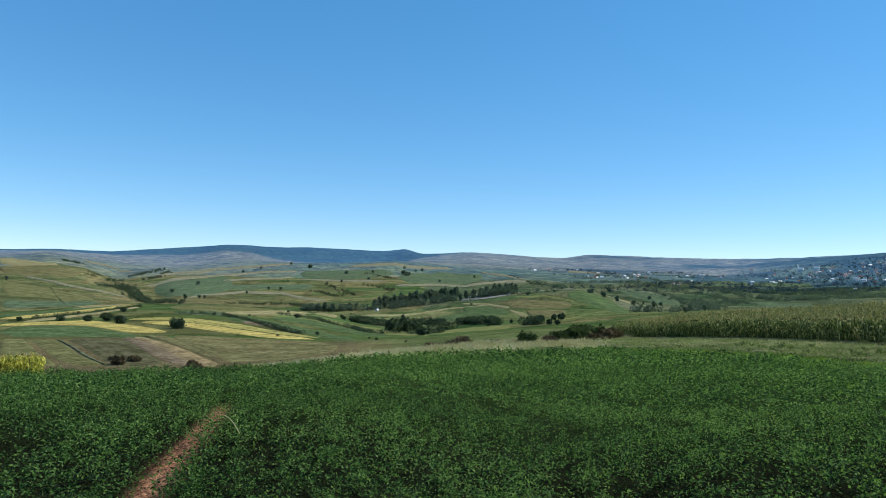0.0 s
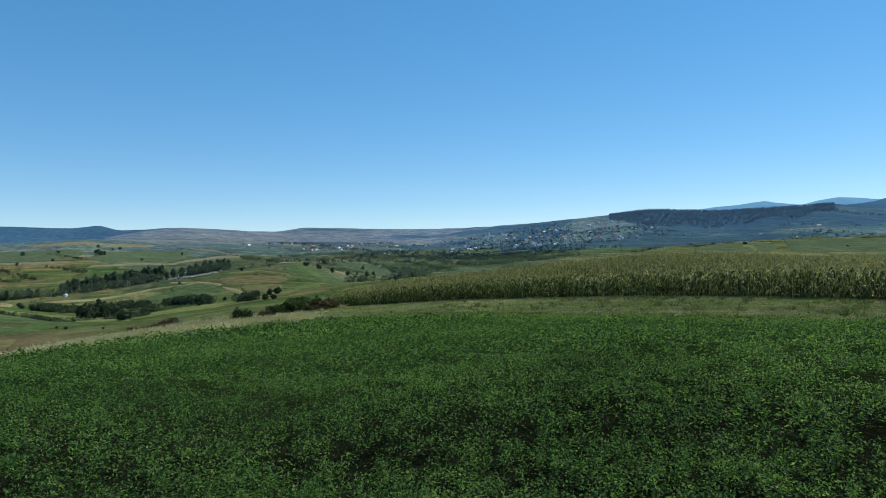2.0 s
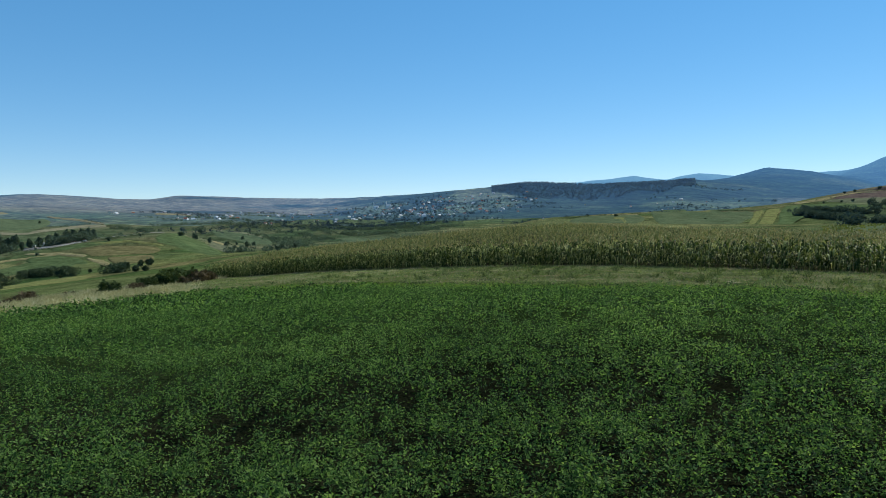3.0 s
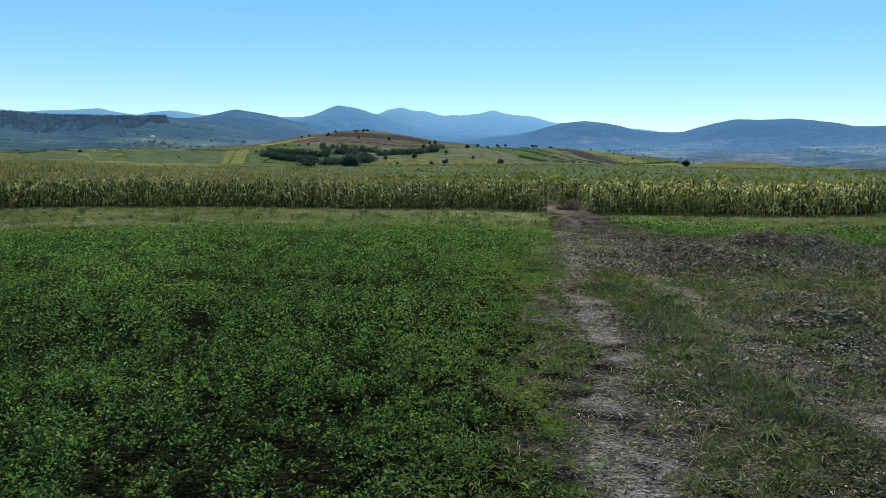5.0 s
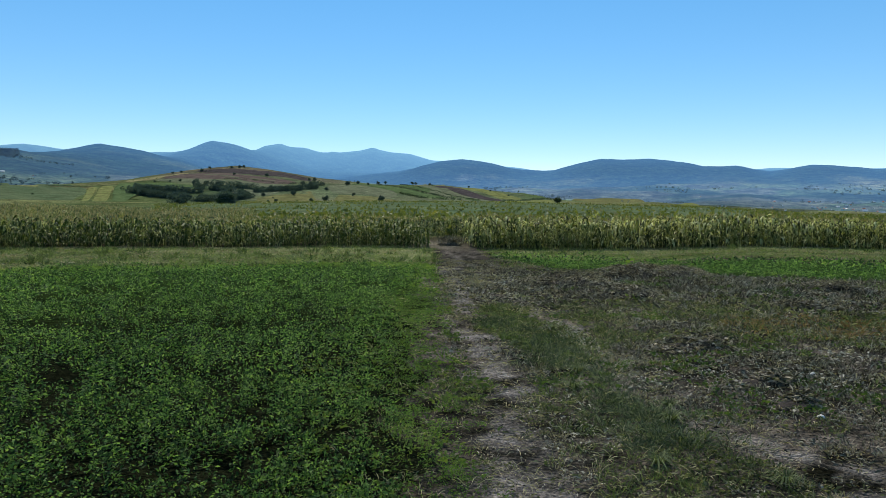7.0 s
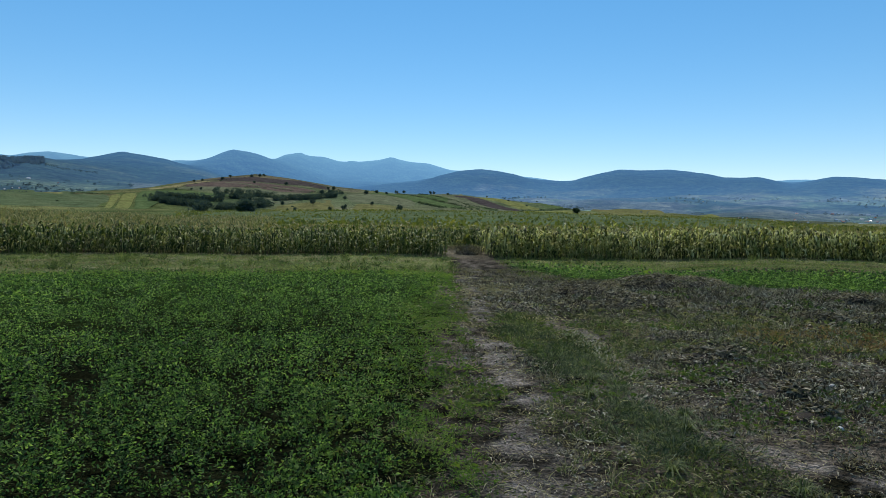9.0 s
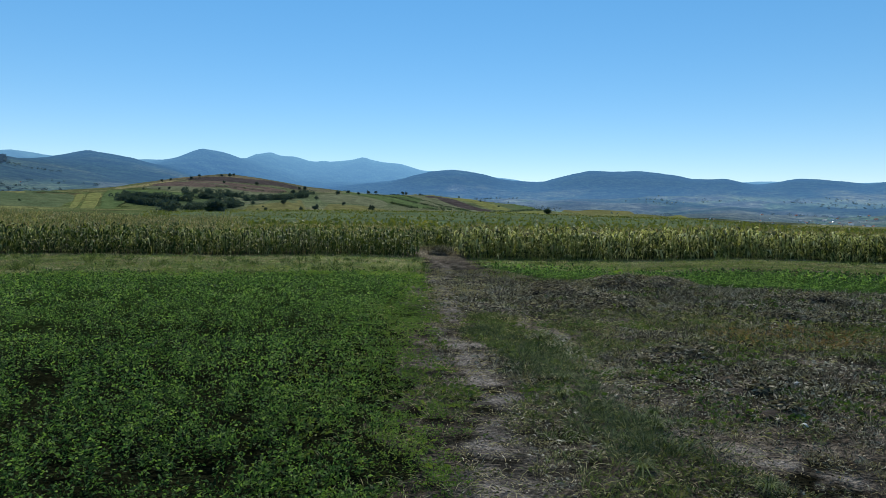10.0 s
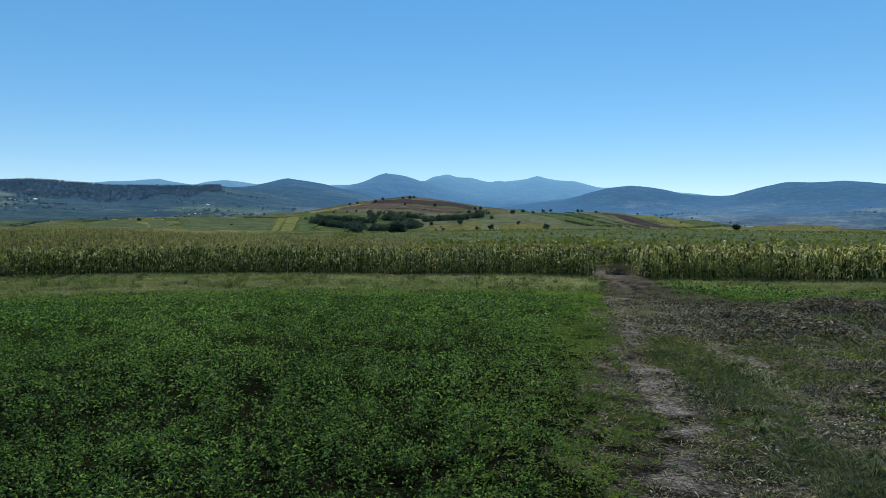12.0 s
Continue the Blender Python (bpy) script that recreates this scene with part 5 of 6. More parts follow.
# shrubs on the bank at the field's edge, close by
G = "shrubs on the bank"
bank = [tree("shrub", 1.9, 3.2 + 0.6 * k, 0.0, 50, 40, 0.13, M_SHRUB, "dense dark green shrub on the edge of the bank", "shrub", G) for k in range(2)]
place_all(bank, ((-57, 21.6, 0.66), (-63.5, 27.5, 0.7), (-64.5, 29.5, 0.9), (-66, 31.2, 1.0), (-67, 33, 0.9)), 0.2)
G = "withered shrubs on the bank"
brown = [tree("dry_shrub", 1.6, 3.0 + 0.5 * k, 0.0, 44, 36, 0.11, M_DRYSHRUB, "reddish brown withered shrub on the dry bank", "shrub", G) for k in range(2)]
place_all(brown, ((-53.5, 14.6, 0.75), (-66, 33.5, 0.95), (-68.5, 35.2, 0.95), (-70, 36.8, 0.8), (-64.8, 31.5, 0.7), (-48, 11, 0.55), (-56.5, 18.5, 0.5), (-60, 25, 0.6), (-31, -3.3, 0.36),
                  (-50, 13, 0.6), (-143, -29, 1.28), (-147, -27, 1.08), (-139, -15, 1.01), (-152, -32, 0.72)), 0.25)


# ---- woods: trees past counting ----
def wood(name, x, y, height, per, size, mat, label):
    k = len(x)
    n = k * per
    t = np.repeat(np.arange(k), per)
    h = height * rng.uniform(0.6, 1.25, k)[t]
    d = rng.normal(size=(n, 3))
    d /= np.linalg.norm(d, axis=1, keepdims=True)
    p = d * (rng.uniform(0.35, 1, n) ** 0.5)[:, None] * np.stack([h * 0.42, h * 0.42, h * 0.42], 1)
    p += np.stack([x[t], y[t], ground(x, y)[t] + h * 0.45], 1)
    v = blades(p, d + rng.normal(0, 0.5, (n, 3)), size * rng.uniform(0.6, 1.4, n), size * 0.8, 0.1)
    return tagged(new(name, fast_mesh(name, v, quads(n), [mat])), label, "wood", kind="stuff")


def belts(*rows):
    """Places strewn along bending lines: rows of points, number and spread."""
    got = []
    for points, k, spread in rows:
        p = np.array(points, float)
        run = np.concatenate([[0], np.cumsum(np.hypot(*np.diff(p, axis=0).T))])
        f = rng.uniform(0, run[-1], k)
        got.append(np.stack([np.interp(f, run, p[:, 0]), np.interp(f, run, p[:, 1])]) + rng.normal(0, spread, (2, k)))
    return np.concatenate(got, 1)


M_UMBERSHRUB = leafy("bank_scrub_leaf", ((0.055, 0.06, 0.034), (0.08, 0.085, 0.05), (0.11, 0.11, 0.065)), 0.3, 0.8, gloss=0.0)
x, y = belts((((-154, 554), (-129, 531), (-103, 515)), 99, 3.2),
             (((-165, 597), (-138, 583), (-111, 567)), 90, 3.2),
             (((-122, 608), (-97, 595), (-67, 542)), 49, 2.4),
             (((-95, 490), (-80, 514), (-68, 532)), 49, 2.4),
             (((-128, 654), (-98, 630), (-68, 598)), 36, 1.6),
             (((-67, 573), (-46, 614), (-21, 662)), 67, 2.4),
             (((-23, 684), (-17, 711)), 9, 1.6),
             (((-43, 269), (-41, 270)), 9, 1.2),
             (((-69, 313), (-67, 318)), 6, 1.2))
wood("small_wood", x, y, 5.2, 90, 0.95, M_HAZEHILLWOOD, "small dark wood and tree lines on the hillside")
x, y = belts((((-1161, -264), (-1226, -262), (-1170, -231), (-1073, -198)), 60, 5.6),
             (((-1322, -282), (-1296, -263), (-1137, -214), (-1068, -186), (-990, -161)), 105, 7.2),
             (((-1058, -195), (-1001, -174), (-960, -158)), 75, 8.0),
             (((-1537, -296), (-1679, -288), (-1849, -278)), 60, 5.6),
             (((-1330, -289), (-1506, -306)), 24, 4.8),
             (((-1726, -478), (-1660, -425)), 30, 4.8),
             (((-1384, -242), (-1432, -220)), 24, 4.0),
             (((-1563, -240), (-1773, -251)), 21, 4.0),
             (((-984, -150), (-915, -116)), 27, 4.0))
wood("gully_wood", x, y, 5.0, 60, 1.1, M_TREE, "dark scrub filling the gullies of the far slope")
x, y = belts((((-1605, 201), (-1538, 225), (-1460, 244)), 60, 4.8),
             (((-1342, 168), (-1285, 188), (-1185, 198)), 60, 4.8),
             (((-1219, 67), (-1173, 85), (-1112, 99)), 54, 4.8),
             (((-1325, 92), (-1247, 111), (-1128, 126)), 60, 4.8),
             (((-939, -6), (-909, 23), (-843, 48)), 60, 5.6),
             (((-920, -62), (-918, -27), (-902, 9)), 45, 4.8),
             (((-819, 34), (-769, 69), (-772, 101)), 60, 5.6),
             (((-1297, -323), (-1502, -332)), 21, 4.8),
             (((-1578, 548), (-1395, 530)), 30, 3.2))
wood("bank_scrub", x, y, 3.0, 50, 0.9, M_UMBERSHRUB, "brownish scrub on the steep banks of the far slope")
x, y = belts((((-441, 73), (-481, 97)), 39, 3.2),
             (((-438, 47), (-582, 91)), 39, 3.2),
             (((-579, 122), (-520, 130)), 30, 3.2),
             (((-525, 141), (-448, 150)), 66, 3.2),
             (((-425, 160), (-393, 157)), 18, 2.4),
             (((-426, 96), (-437, 113)), 12, 1.6))
wood("stream_wood", x, y, 5.5, 80, 0.9, M_TREE, "thick row of dark trees along the stream")
x, y = belts((((-734, 219), (-735, 242), (-736, 264)), 90, 5.6),
             (((-769, 107), (-795, 164), (-743, 192)), 75, 4.0),
             (((-797, 30), (-769, 69), (-772, 101)), 60, 4.0))
wood("roadside_wood", x, y, 9, 70, 1.2, M_HAZETREE, "dark trees filling the roadside grove")
x, y = belts((((-1358, 524), (-1250, 522), (-1187, 528)), 69, 7.2),
             (((-1173, 463), (-735, 320)), 45, 5.6),
             (((-1374, 612), (-1421, 715), (-1324, 749)), 69, 7.2),
             (((-1192, 588), (-1270, 691), (-1226, 733)), 30, 6.4),
             (((-1698, 838), (-1586, 898), (-1298, 851)), 90, 10.4),
             (((-1423, 775), (-1243, 757), (-1094, 717)), 45, 8.8),
             (((-1037, 631), (-953, 624), (-566, 412)), 75, 6.4),
             (((-1075, 692), (-989, 696), (-819, 628)), 75, 6.4),
             (((-1120, 788), (-984, 742), (-906, 707)), 60, 6.4),
             (((-603, 354), (-502, 329), (-622, 453)), 36, 4.0),
             (((-1058, 825), (-925, 798), (-889, 834)), 90, 7.2),
             (((-926, 722), (-854, 725), (-760, 701)), 90, 6.4),
             (((-980, 874), (-856, 857), (-816, 914)), 105, 8.0),
             (((-744, 709), (-811, 852)), 45, 7.2),
             (((-1432, 451), (-1469, 523)), 9, 3.2),
             (((-551, 305), (-582, 341)), 15, 2.4))
wood("coppice", x, y, 6.0, 44, 1.3, M_HAZETREE, "dark coppices and hedges in the folds of the valley")
x, y = belts((((-1870, 942), (-1799, 1057), (-1580, 1073)), 90, 17.6),
             (((-1989, 1126), (-1770, 1161), (-1574, 1208)), 90, 17.6),
             (((-1207, 777), (-1115, 798), (-1206, 957)), 60, 9.6),
             (((-869, 590), (-815, 604)), 24, 4.8),
             (((-1722, 688), (-1732, 771), (-1538, 744)), 36, 9.6),
             (((-1396, 752), (-1229, 724), (-1083, 694)), 60, 8.0),
             (((-1069, 630), (-989, 634), (-877, 655)), 75, 7.2),
             (((-1508, 1128), (-1148, 986), (-893, 872)), 90, 9.6))
wood("orchard", x, y, 4.5, 44, 1.0, M_HAZETREE, "scattered trees and hedges between the gardens")
# leaf lightened and blued in its base colour in place of haze
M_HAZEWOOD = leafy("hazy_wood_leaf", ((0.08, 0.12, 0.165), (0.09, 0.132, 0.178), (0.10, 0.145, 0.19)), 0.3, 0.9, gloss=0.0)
k = 6400
a, r = rng.uniform(17, 68, k), rng.uniform(1250, 2480, k)
x, y = -r * np.sin(np.radians(a)), r * np.cos(np.radians(a))
ok = cloud(x / 230, y / 230, 91) + 0.35 * cloud(x / 60, y / 60, 93) + np.interp(a, (12, 20, 32, 38, 46, 56, 64, 68), (-0.15, -0.2, -0.15, 0.3, 0.35, 0.2, -0.05, -0.3)) > 0.1
ok &= ~((r > 2180) & (a > 37.2) & (a < 42.0))
wood("village_wood", x[ok], y[ok], 6.0, 16, 2.0, M_HAZEBLUEWOOD, "dark tree cover between the village gardens")
k = 1900
a, r = rng.uniform(-52, -12, k), rng.uniform(1300, 2700, k)
x, y = -r * np.sin(np.radians(a)), r * np.cos(np.radians(a))
ok = cloud(x / 260, y / 260, 95) + 0.3 * cloud(x / 70, y / 70, 97) > 0.22
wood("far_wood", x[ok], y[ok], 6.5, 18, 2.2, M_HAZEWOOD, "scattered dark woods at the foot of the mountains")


# spur leaves coloured blue to carry the haze over the wood
M_HAZESPURWOOD = leafy("haze_blue_spur_leaf", ((0.065, 0.11, 0.21), (0.078, 0.128, 0.235), (0.092, 0.148, 0.26)), 0.4, 0.9, gloss=0.0)
k = 2600
a = rng.uniform(22.9, 39, k)
r = rng.uniform(np.interp(a, SPUR_AZ, SPUR_R) + 70 + 130 * cloud(a / 1.5, a * 0 + 3, 89), 2650, k)
wood("spur_wood", -r * np.sin(np.radians(a)), r * np.cos(np.radians(a)), 6.0, 15, 3.0, M_HAZESPURWOOD, "dark wood with a ragged top along the spur")


# ---- strip fields on the slopes ----
def crop_material(name, dark, light, lines):
    """A sown strip: drifting colour with rows running along it."""
    m, n, links, bsdf = shader(name)
    uv = n.new("ShaderNodeUVMap")
    tex = n.new("ShaderNodeTexNoise")
    tex.inputs["Scale"].default_value, tex.inputs["Detail"].default_value = 1.0, 3.0
    scale = n.new("ShaderNodeMapping")
    scale.inputs["Scale"].default_value = (lines, 3.0, 1.0)
    links.new(uv.outputs[0], scale.inputs[0])
    links.new(scale.outputs[0], tex.inputs["Vector"])
    span = n.new("ShaderNodeMapRange")
    span.inputs["From Min"].default_value, span.inputs["From Max"].default_value = 0.3, 0.7
    links.new(tex.outputs["Fac"], span.inputs["Value"])
    col = mixed(n, links, "MIX", span.outputs[0], dark, light)
    col = mixed(n, links, "MULTIPLY", 0.6, col, mixed(n, links, "MIX", grain(n, links, 0.12, 6), (0.6,) * 3, (1.35,) * 3))
    col = mixed(n, links, "MULTIPLY", 0.7, col, mixed(n, links, "MIX", grain(n, links, 0.7, 6), (0.55,) * 3, (1.45,) * 3))
    links.new(col, bsdf.inputs["Base Color"])
    bsdf.inputs["Roughness"].default_value = 0.9
    bsdf.inputs["Specular IOR Level"].default_value = 0.0
    return m


M_YELLOW = crop_material("ripe_yellow_crop", (0.12, 0.125, 0.04), (0.36, 0.31, 0.10), 26)
M_STUBBLE = crop_material("pale_stubble", (0.165, 0.148, 0.07), (0.26, 0.232, 0.115), 10)
# meadow, pasture, hill soil and dry grass colours lean blue in place of haze
M_MEADOW = crop_material("green_meadow", (0.052, 0.082, 0.034), (0.084, 0.115, 0.046), 5)
M_PASTURE = crop_material("dull_pasture", (0.056, 0.084, 0.042), (0.088, 0.108, 0.055), 8)
M_PLOUGH = crop_material("ploughed_soil", (0.074, 0.056, 0.048), (0.112, 0.086, 0.07), 16)
M_DARKSOIL = crop_material("dark_tilled_soil", (0.038, 0.033, 0.032), (0.062, 0.053, 0.05), 16)
M_BROWNSOIL = crop_material("brown_fallow", (0.11, 0.084, 0.052), (0.165, 0.13, 0.083), 12)
M_PALEGREEN = crop_material("thin_yellow_green", (0.10, 0.12, 0.04), (0.16, 0.16, 0.06), 9)
M_DRYGRASS = crop_material("dry_hill_grass", (0.082, 0.098, 0.055), (0.125, 0.132, 0.08), 9)
M_ROAD = crop_material("dusty_road", (0.19, 0.18, 0.16), (0.27, 0.26, 0.23), 4)
M_REDSOIL = crop_material("red_worn_path", (0.15, 0.118, 0.06), (0.22, 0.168, 0.09), 6)
M_GOLD_STRIP = crop_material("golden_crop", (0.24, 0.20, 0.06), (0.42, 0.34, 0.11), 12)
M_OLIVE = crop_material("olive_grass", (0.086, 0.092, 0.036), (0.135, 0.128, 0.055), 7)
# muted copies of meadow and stubble with distance haze mixed into the colour
M_HAZEMEADOW = crop_material("hazy_meadow", (0.062, 0.092, 0.05), (0.09, 0.118, 0.062), 5)
M_HAZESTRAW = crop_material("hazy_stubble", (0.135, 0.132, 0.084), (0.19, 0.178, 0.115), 6)
M_UMBER = crop_material("umber_fallow", (0.086, 0.084, 0.036), (0.145, 0.13, 0.06), 7)
M_SCRUB = crop_material("scrubby_fallow", (0.05, 0.055, 0.025), (0.10, 0.09, 0.05), 5)


def drape(x, y, s, t, mat, label, stand_height, group):
    """A grid of points laid over the land as a crop of slight height with ragged edges."""
    n, m = x.shape
    r = np.hypot(x, y)
    wave, fine = 0.004 * np.clip((r - 250) / 500, 0, 1) * r, 0.004 * r
    x, y = x + fine * cloud(x / 40, y / 40, 5, 2) + wave * cloud(x / 170, y / 170, 6, 2), y + fine * cloud(x / 40, y / 40, 8, 2) + wave * cloud(x / 170, y / 170, 7, 2)
    slim = np.clip(np.minimum(s, 1 - s) * 10 + 0.25, 0, 1)
    xm, ym = x.mean(1, keepdims=True), y.mean(1, keepdims=True)
    x, y = xm + (x - xm) * slim, ym + (y - ym) * slim
    rim = (s < 1e-6) | (s > 1 - 1e-6) | (t < 1e-6) | (t > 1 - 1e-6)
    z = ground(x, y) + np.where(rim, 0.02, 0.08 + 0.0009 * r + stand_height)
    i, j = np.meshgrid(np.arange(n - 1), np.arange(m - 1), indexing="ij")
    f = np.stack([i * m + j, i * m + j + 1, (i + 1) * m + j + 1, (i + 1) * m + j], -1).reshape(-1, 4)
    if (x[1, 0] - x[0, 0]) * (y[0, 1] - y[0, 0]) - (y[1, 0] - y[0, 0]) * (x[0, 1] - x[0, 0]) > 0:
        f = f[:, ::-1]
    f = f[:, ::-1]
    me = fast_mesh("strip_field", np.stack([x.ravel(), y.ravel(), z.ravel()], 1), f, [mat])
    uv = me.uv_layers.new(name="UVMap")
    uv.data.foreach_set("uv", np.stack([t.ravel()[f], s.ravel()[f]], -1).astype(np.float32).ravel())
    return tagged(new("strip_field", me), label, "field", group)


def strip_field(corners, mat, label, stand_height=0.0, n=26, m=6, group="strip fields on the slopes"):
    """A parcel draped over the land between four corners (two along one end, two along the other)."""
    (ax, ay), (bx, by), (cx, cy), (dx, dy) = corners
    s, t = np.meshgrid(np.linspace(0, 1, n), np.linspace(0, 1, m), indexing="ij")
    x = (ax * (1 - t) + bx * t) * (1 - s) + (dx * (1 - t) + cx * t) * s
    y = (ay * (1 - t) + by * t) * (1 - s) + (dy * (1 - t) + cy * t) * s
    return drape(x, y, s, t, mat, label, stand_height, group)


def polar(a, r):
    return (-r * math.sin(radians(a)), r * math.cos(radians(a)))


def strip_polar(a0, r0, a1, r1, deep0, deep1, mat, label, stand_height=0.0):
    """A strip running from one azimuth and distance to another, with its depth at both ends."""
    return strip_field((polar(a0, r0), polar(a0, r0 + deep0), polar(a1, r1 + deep1), polar(a1, r1)), mat, label, stand_height, 30, 6)


def strip_path(lower, upper, mat, label):
    """A parcel between two bending edges."""
    f, g = np.linspace(0, 1, 30), np.linspace(0, 1, 6)
    edges = []
    for line in (lower, upper):
        p = np.array(line, float)
        k = np.linspace(0, 1, len(p))
        edges.append((np.interp(f, k, p[:, 0]), np.interp(f, k, p[:, 1])))
    (ax, ay), (bx, by) = edges
    x, y = ax[:, None] * (1 - g) + bx[:, None] * g, ay[:, None] * (1 - g) + by[:, None] * g
    return drape(x, y, np.broadcast_to(f[:, None], x.shape), np.broadcast_to(g, x.shape), mat, label, 0.0, "strip fields on the slopes")


YEL, GRN, PAS = "strip of ripe yellow crop across the slope", "strip of fresh green crop on the slope", "strip of dull green pasture on the slope"
STU, BRN, PLO = "strip of pale straw stubble on the slope", "strip of bare reddish brown soil on the slope", "ploughed strip with furrows on the slope"
LANE, SCR, CUR = "pale grassy lane running down the slope", "dark scrubby fallow land on the slope", "curved pale strip of dry grass on the hill"
FAR, FARS, FARG = "yellow stubble field on the far slope", "strip of pale dry grass on the far slope", "broad green field on the far slope"
YEL, GRN, PAS = "strip of ripe yellow crop across the slope", "strip of fresh green crop on the slope", "strip of dull green pasture on the slope"
STU, BRN, PLO = "strip of pale straw stubble on the slope", "strip of bare reddish brown soil on the slope", "ploughed strip with furrows on the slope"
LANE, SCR, CUR = "pale grassy lane running down the slope", "dark scrubby fallow land on the slope", "curved pale strip of dry grass on the hill"
FAR, FARS, FARG = "yellow stubble field on the far slope", "strip of pale dry grass on the far slope", "broad green field on the far slope"
ROAD, OLI, UMB = "pale dusty road along the valley side", "strip of olive brown dry grass on the slope", "dark umber fallow with withered growth"
strip_path(((-427, -148), (-438, -123), (-451, -99), (-452, -85)), ((-785, -272), (-814, -229), (-466, -102), (-464, -87)), M_STUBBLE, STU)
strip_path(((-341, -118), (-379, -104), (-419, -92), (-444, -80)), ((-365, -126), (-405, -111), (-438, -96), (-460, -83)), M_GOLD_STRIP, YEL)
strip_path(((-371, -129), (-408, -112), (-440, -96), (-444, -83)), ((-416, -144), (-429, -120), (-446, -98), (-448, -84)), M_MEADOW, GRN)
strip_path(((-314, -100), (-346, -92), (-391, -83), (-416, -74)), ((-327, -105), (-362, -97), (-403, -85), (-428, -76)), M_STUBBLE, STU)
strip_path(((-286, -99), (-293, -86), (-278, -66), (-244, -47), (-235, -34)), ((-305, -106), (-316, -93), (-320, -79), (-286, -56), (-251, -35)), M_GOLD_STRIP, YEL)
strip_path(((-310, -58), (-308, -41), (-291, -26), (-265, -7), (-229, 14)), ((-320, -63), (-333, -47), (-329, -34), (-300, -13), (-235, 15)), M_YELLOW, YEL)
strip_path(((-285, -48), (-275, -34), (-252, -18), (-234, -5), (-223, 11)), ((-302, -54), (-304, -40), (-288, -25), (-261, -7), (-227, 13)), M_GOLD_STRIP, YEL)
strip_path(((-368, -25), (-413, 1), (-443, 22), (-677, 58)), ((-387, -32), (-464, -3), (-759, 44), (-707, 63)), M_STUBBLE, STU)
strip_path(((-226, -78), (-226, -63), (-223, -50), (-220, -42), (-221, -40)), ((-282, -98), (-288, -82), (-275, -66), (-240, -46), (-228, -41)), M_MEADOW, GRN)
strip_path(((-408, -57), (-410, -37), (-422, -15), (-445, 11)), ((-455, -64), (-470, -42), (-482, -18), (-475, 12)), M_OLIVE, OLI)
strip_path(((-365, -49), (-360, -29), (-349, -18)), ((-393, -53), (-406, -33), (-369, -19)), M_PASTURE, PAS)
strip_path(((-326, -22), (-310, -6), (-255, 11), (-210, 22)), ((-351, -21), (-354, -5), (-287, 17), (-224, 28)), M_MEADOW, GRN)
strip_path(((-357, -2), (-327, 14), (-276, 29), (-228, 38)), ((-364, -5), (-393, 10), (-344, 31), (-254, 42)), M_MEADOW, GRN)
strip_path(((-312, -14), (-296, -4), (-267, 7)), ((-324, -14), (-320, -4), (-287, 8)), M_BROWNSOIL, BRN)
strip_path(((-388, 22), (-344, 37), (-263, 43), (-236, 53)), ((-413, 24), (-390, 41), (-311, 54), (-255, 57)), M_PALEGREEN, PAS)
strip_path(((-186, -20), (-147, -8), (-149, 2), (-172, 17)), ((-230, -34), (-229, -15), (-226, -1), (-210, 17)), M_UMBER, UMB)
strip_path(((-212, -59), (-170, -43), (-141, -30)), ((-213, -66), (-170, -49), (-141, -36)), M_OLIVE, LANE)
strip_path(((-212, -59), (-169, -41), (-140, -30)), ((-212, -59), (-169, -42), (-142, -31)), M_DRYGRASS, LANE)
strip_path(((-218, -44), (-173, -29), (-142, -20)), ((-217, -59), (-169, -39), (-140, -29)), M_SCRUB, SCR)
strip_path(((-222, -42), (-179, -26), (-144, -15)), ((-218, -44), (-173, -29), (-140, -18)), M_BROWNSOIL, PLO)
strip_path(((-223, -39), (-176, -20), (-140, -9)), ((-222, -42), (-176, -25), (-138, -14)), M_REDSOIL, BRN)
strip_path(((-221, -37), (-190, -24), (-146, -9)), ((-226, -39), (-227, -33), (-191, -22)), M_UMBER, UMB)
strip_path(((-151, -52), (-142, -44), (-141, -38)), ((-218, -75), (-218, -69), (-171, -52)), M_OLIVE, OLI)
strip_path(((-1669, -584), (-1415, -462), (-1428, -400)), ((-1903, -667), (-1662, -527), (-1458, -408)), M_STUBBLE, FAR)
strip_path(((-1185, -379), (-1092, -308), (-1044, -259), (-1013, -198)), ((-1200, -383), (-1116, -315), (-1069, -265), (-1032, -202)), M_HAZESTRAW, FARS)
strip_path(((-1826, -455), (-1834, -406), (-1726, -327)), ((-1891, -472), (-1885, -418), (-1765, -334)), M_HAZESTRAW, FARS)
strip_path(((-1232, -430), (-1214, -376), (-1210, -309)), ((-1487, -520), (-1362, -422), (-1360, -339)), M_UMBER, UMB)
strip_path(((-902, -314), (-912, -281), (-871, -203)), ((-1067, -372), (-1060, -328), (-943, -227)), M_OLIVE, OLI)
strip_path(((-810, -281), (-824, -254), (-847, -198)), ((-872, -303), (-878, -271), (-894, -203)), M_HAZEMEADOW, FARG)
strip_path(((-1371, -235), (-1598, -216), (-1841, -127)), ((-1398, -244), (-1755, -238), (-1877, -129)), M_HAZESTRAW, FARS)
strip_path(((-1266, -212), (-1403, -148), (-1698, -39)), ((-1291, -225), (-1477, -156), (-1725, -40)), M_HAZESTRAW, FARS)
strip_path(((-1065, -166), (-1037, -101), (-1283, -68)), ((-1300, -218), (-1392, -137), (-1547, -106)), M_HAZEMEADOW, FARG)
strip_path(((-1773, -149), (-1806, -70), (-1877, 44)), ((-1801, -151), (-1858, -72), (-1927, 45)), M_HAZESTRAW, FARS)
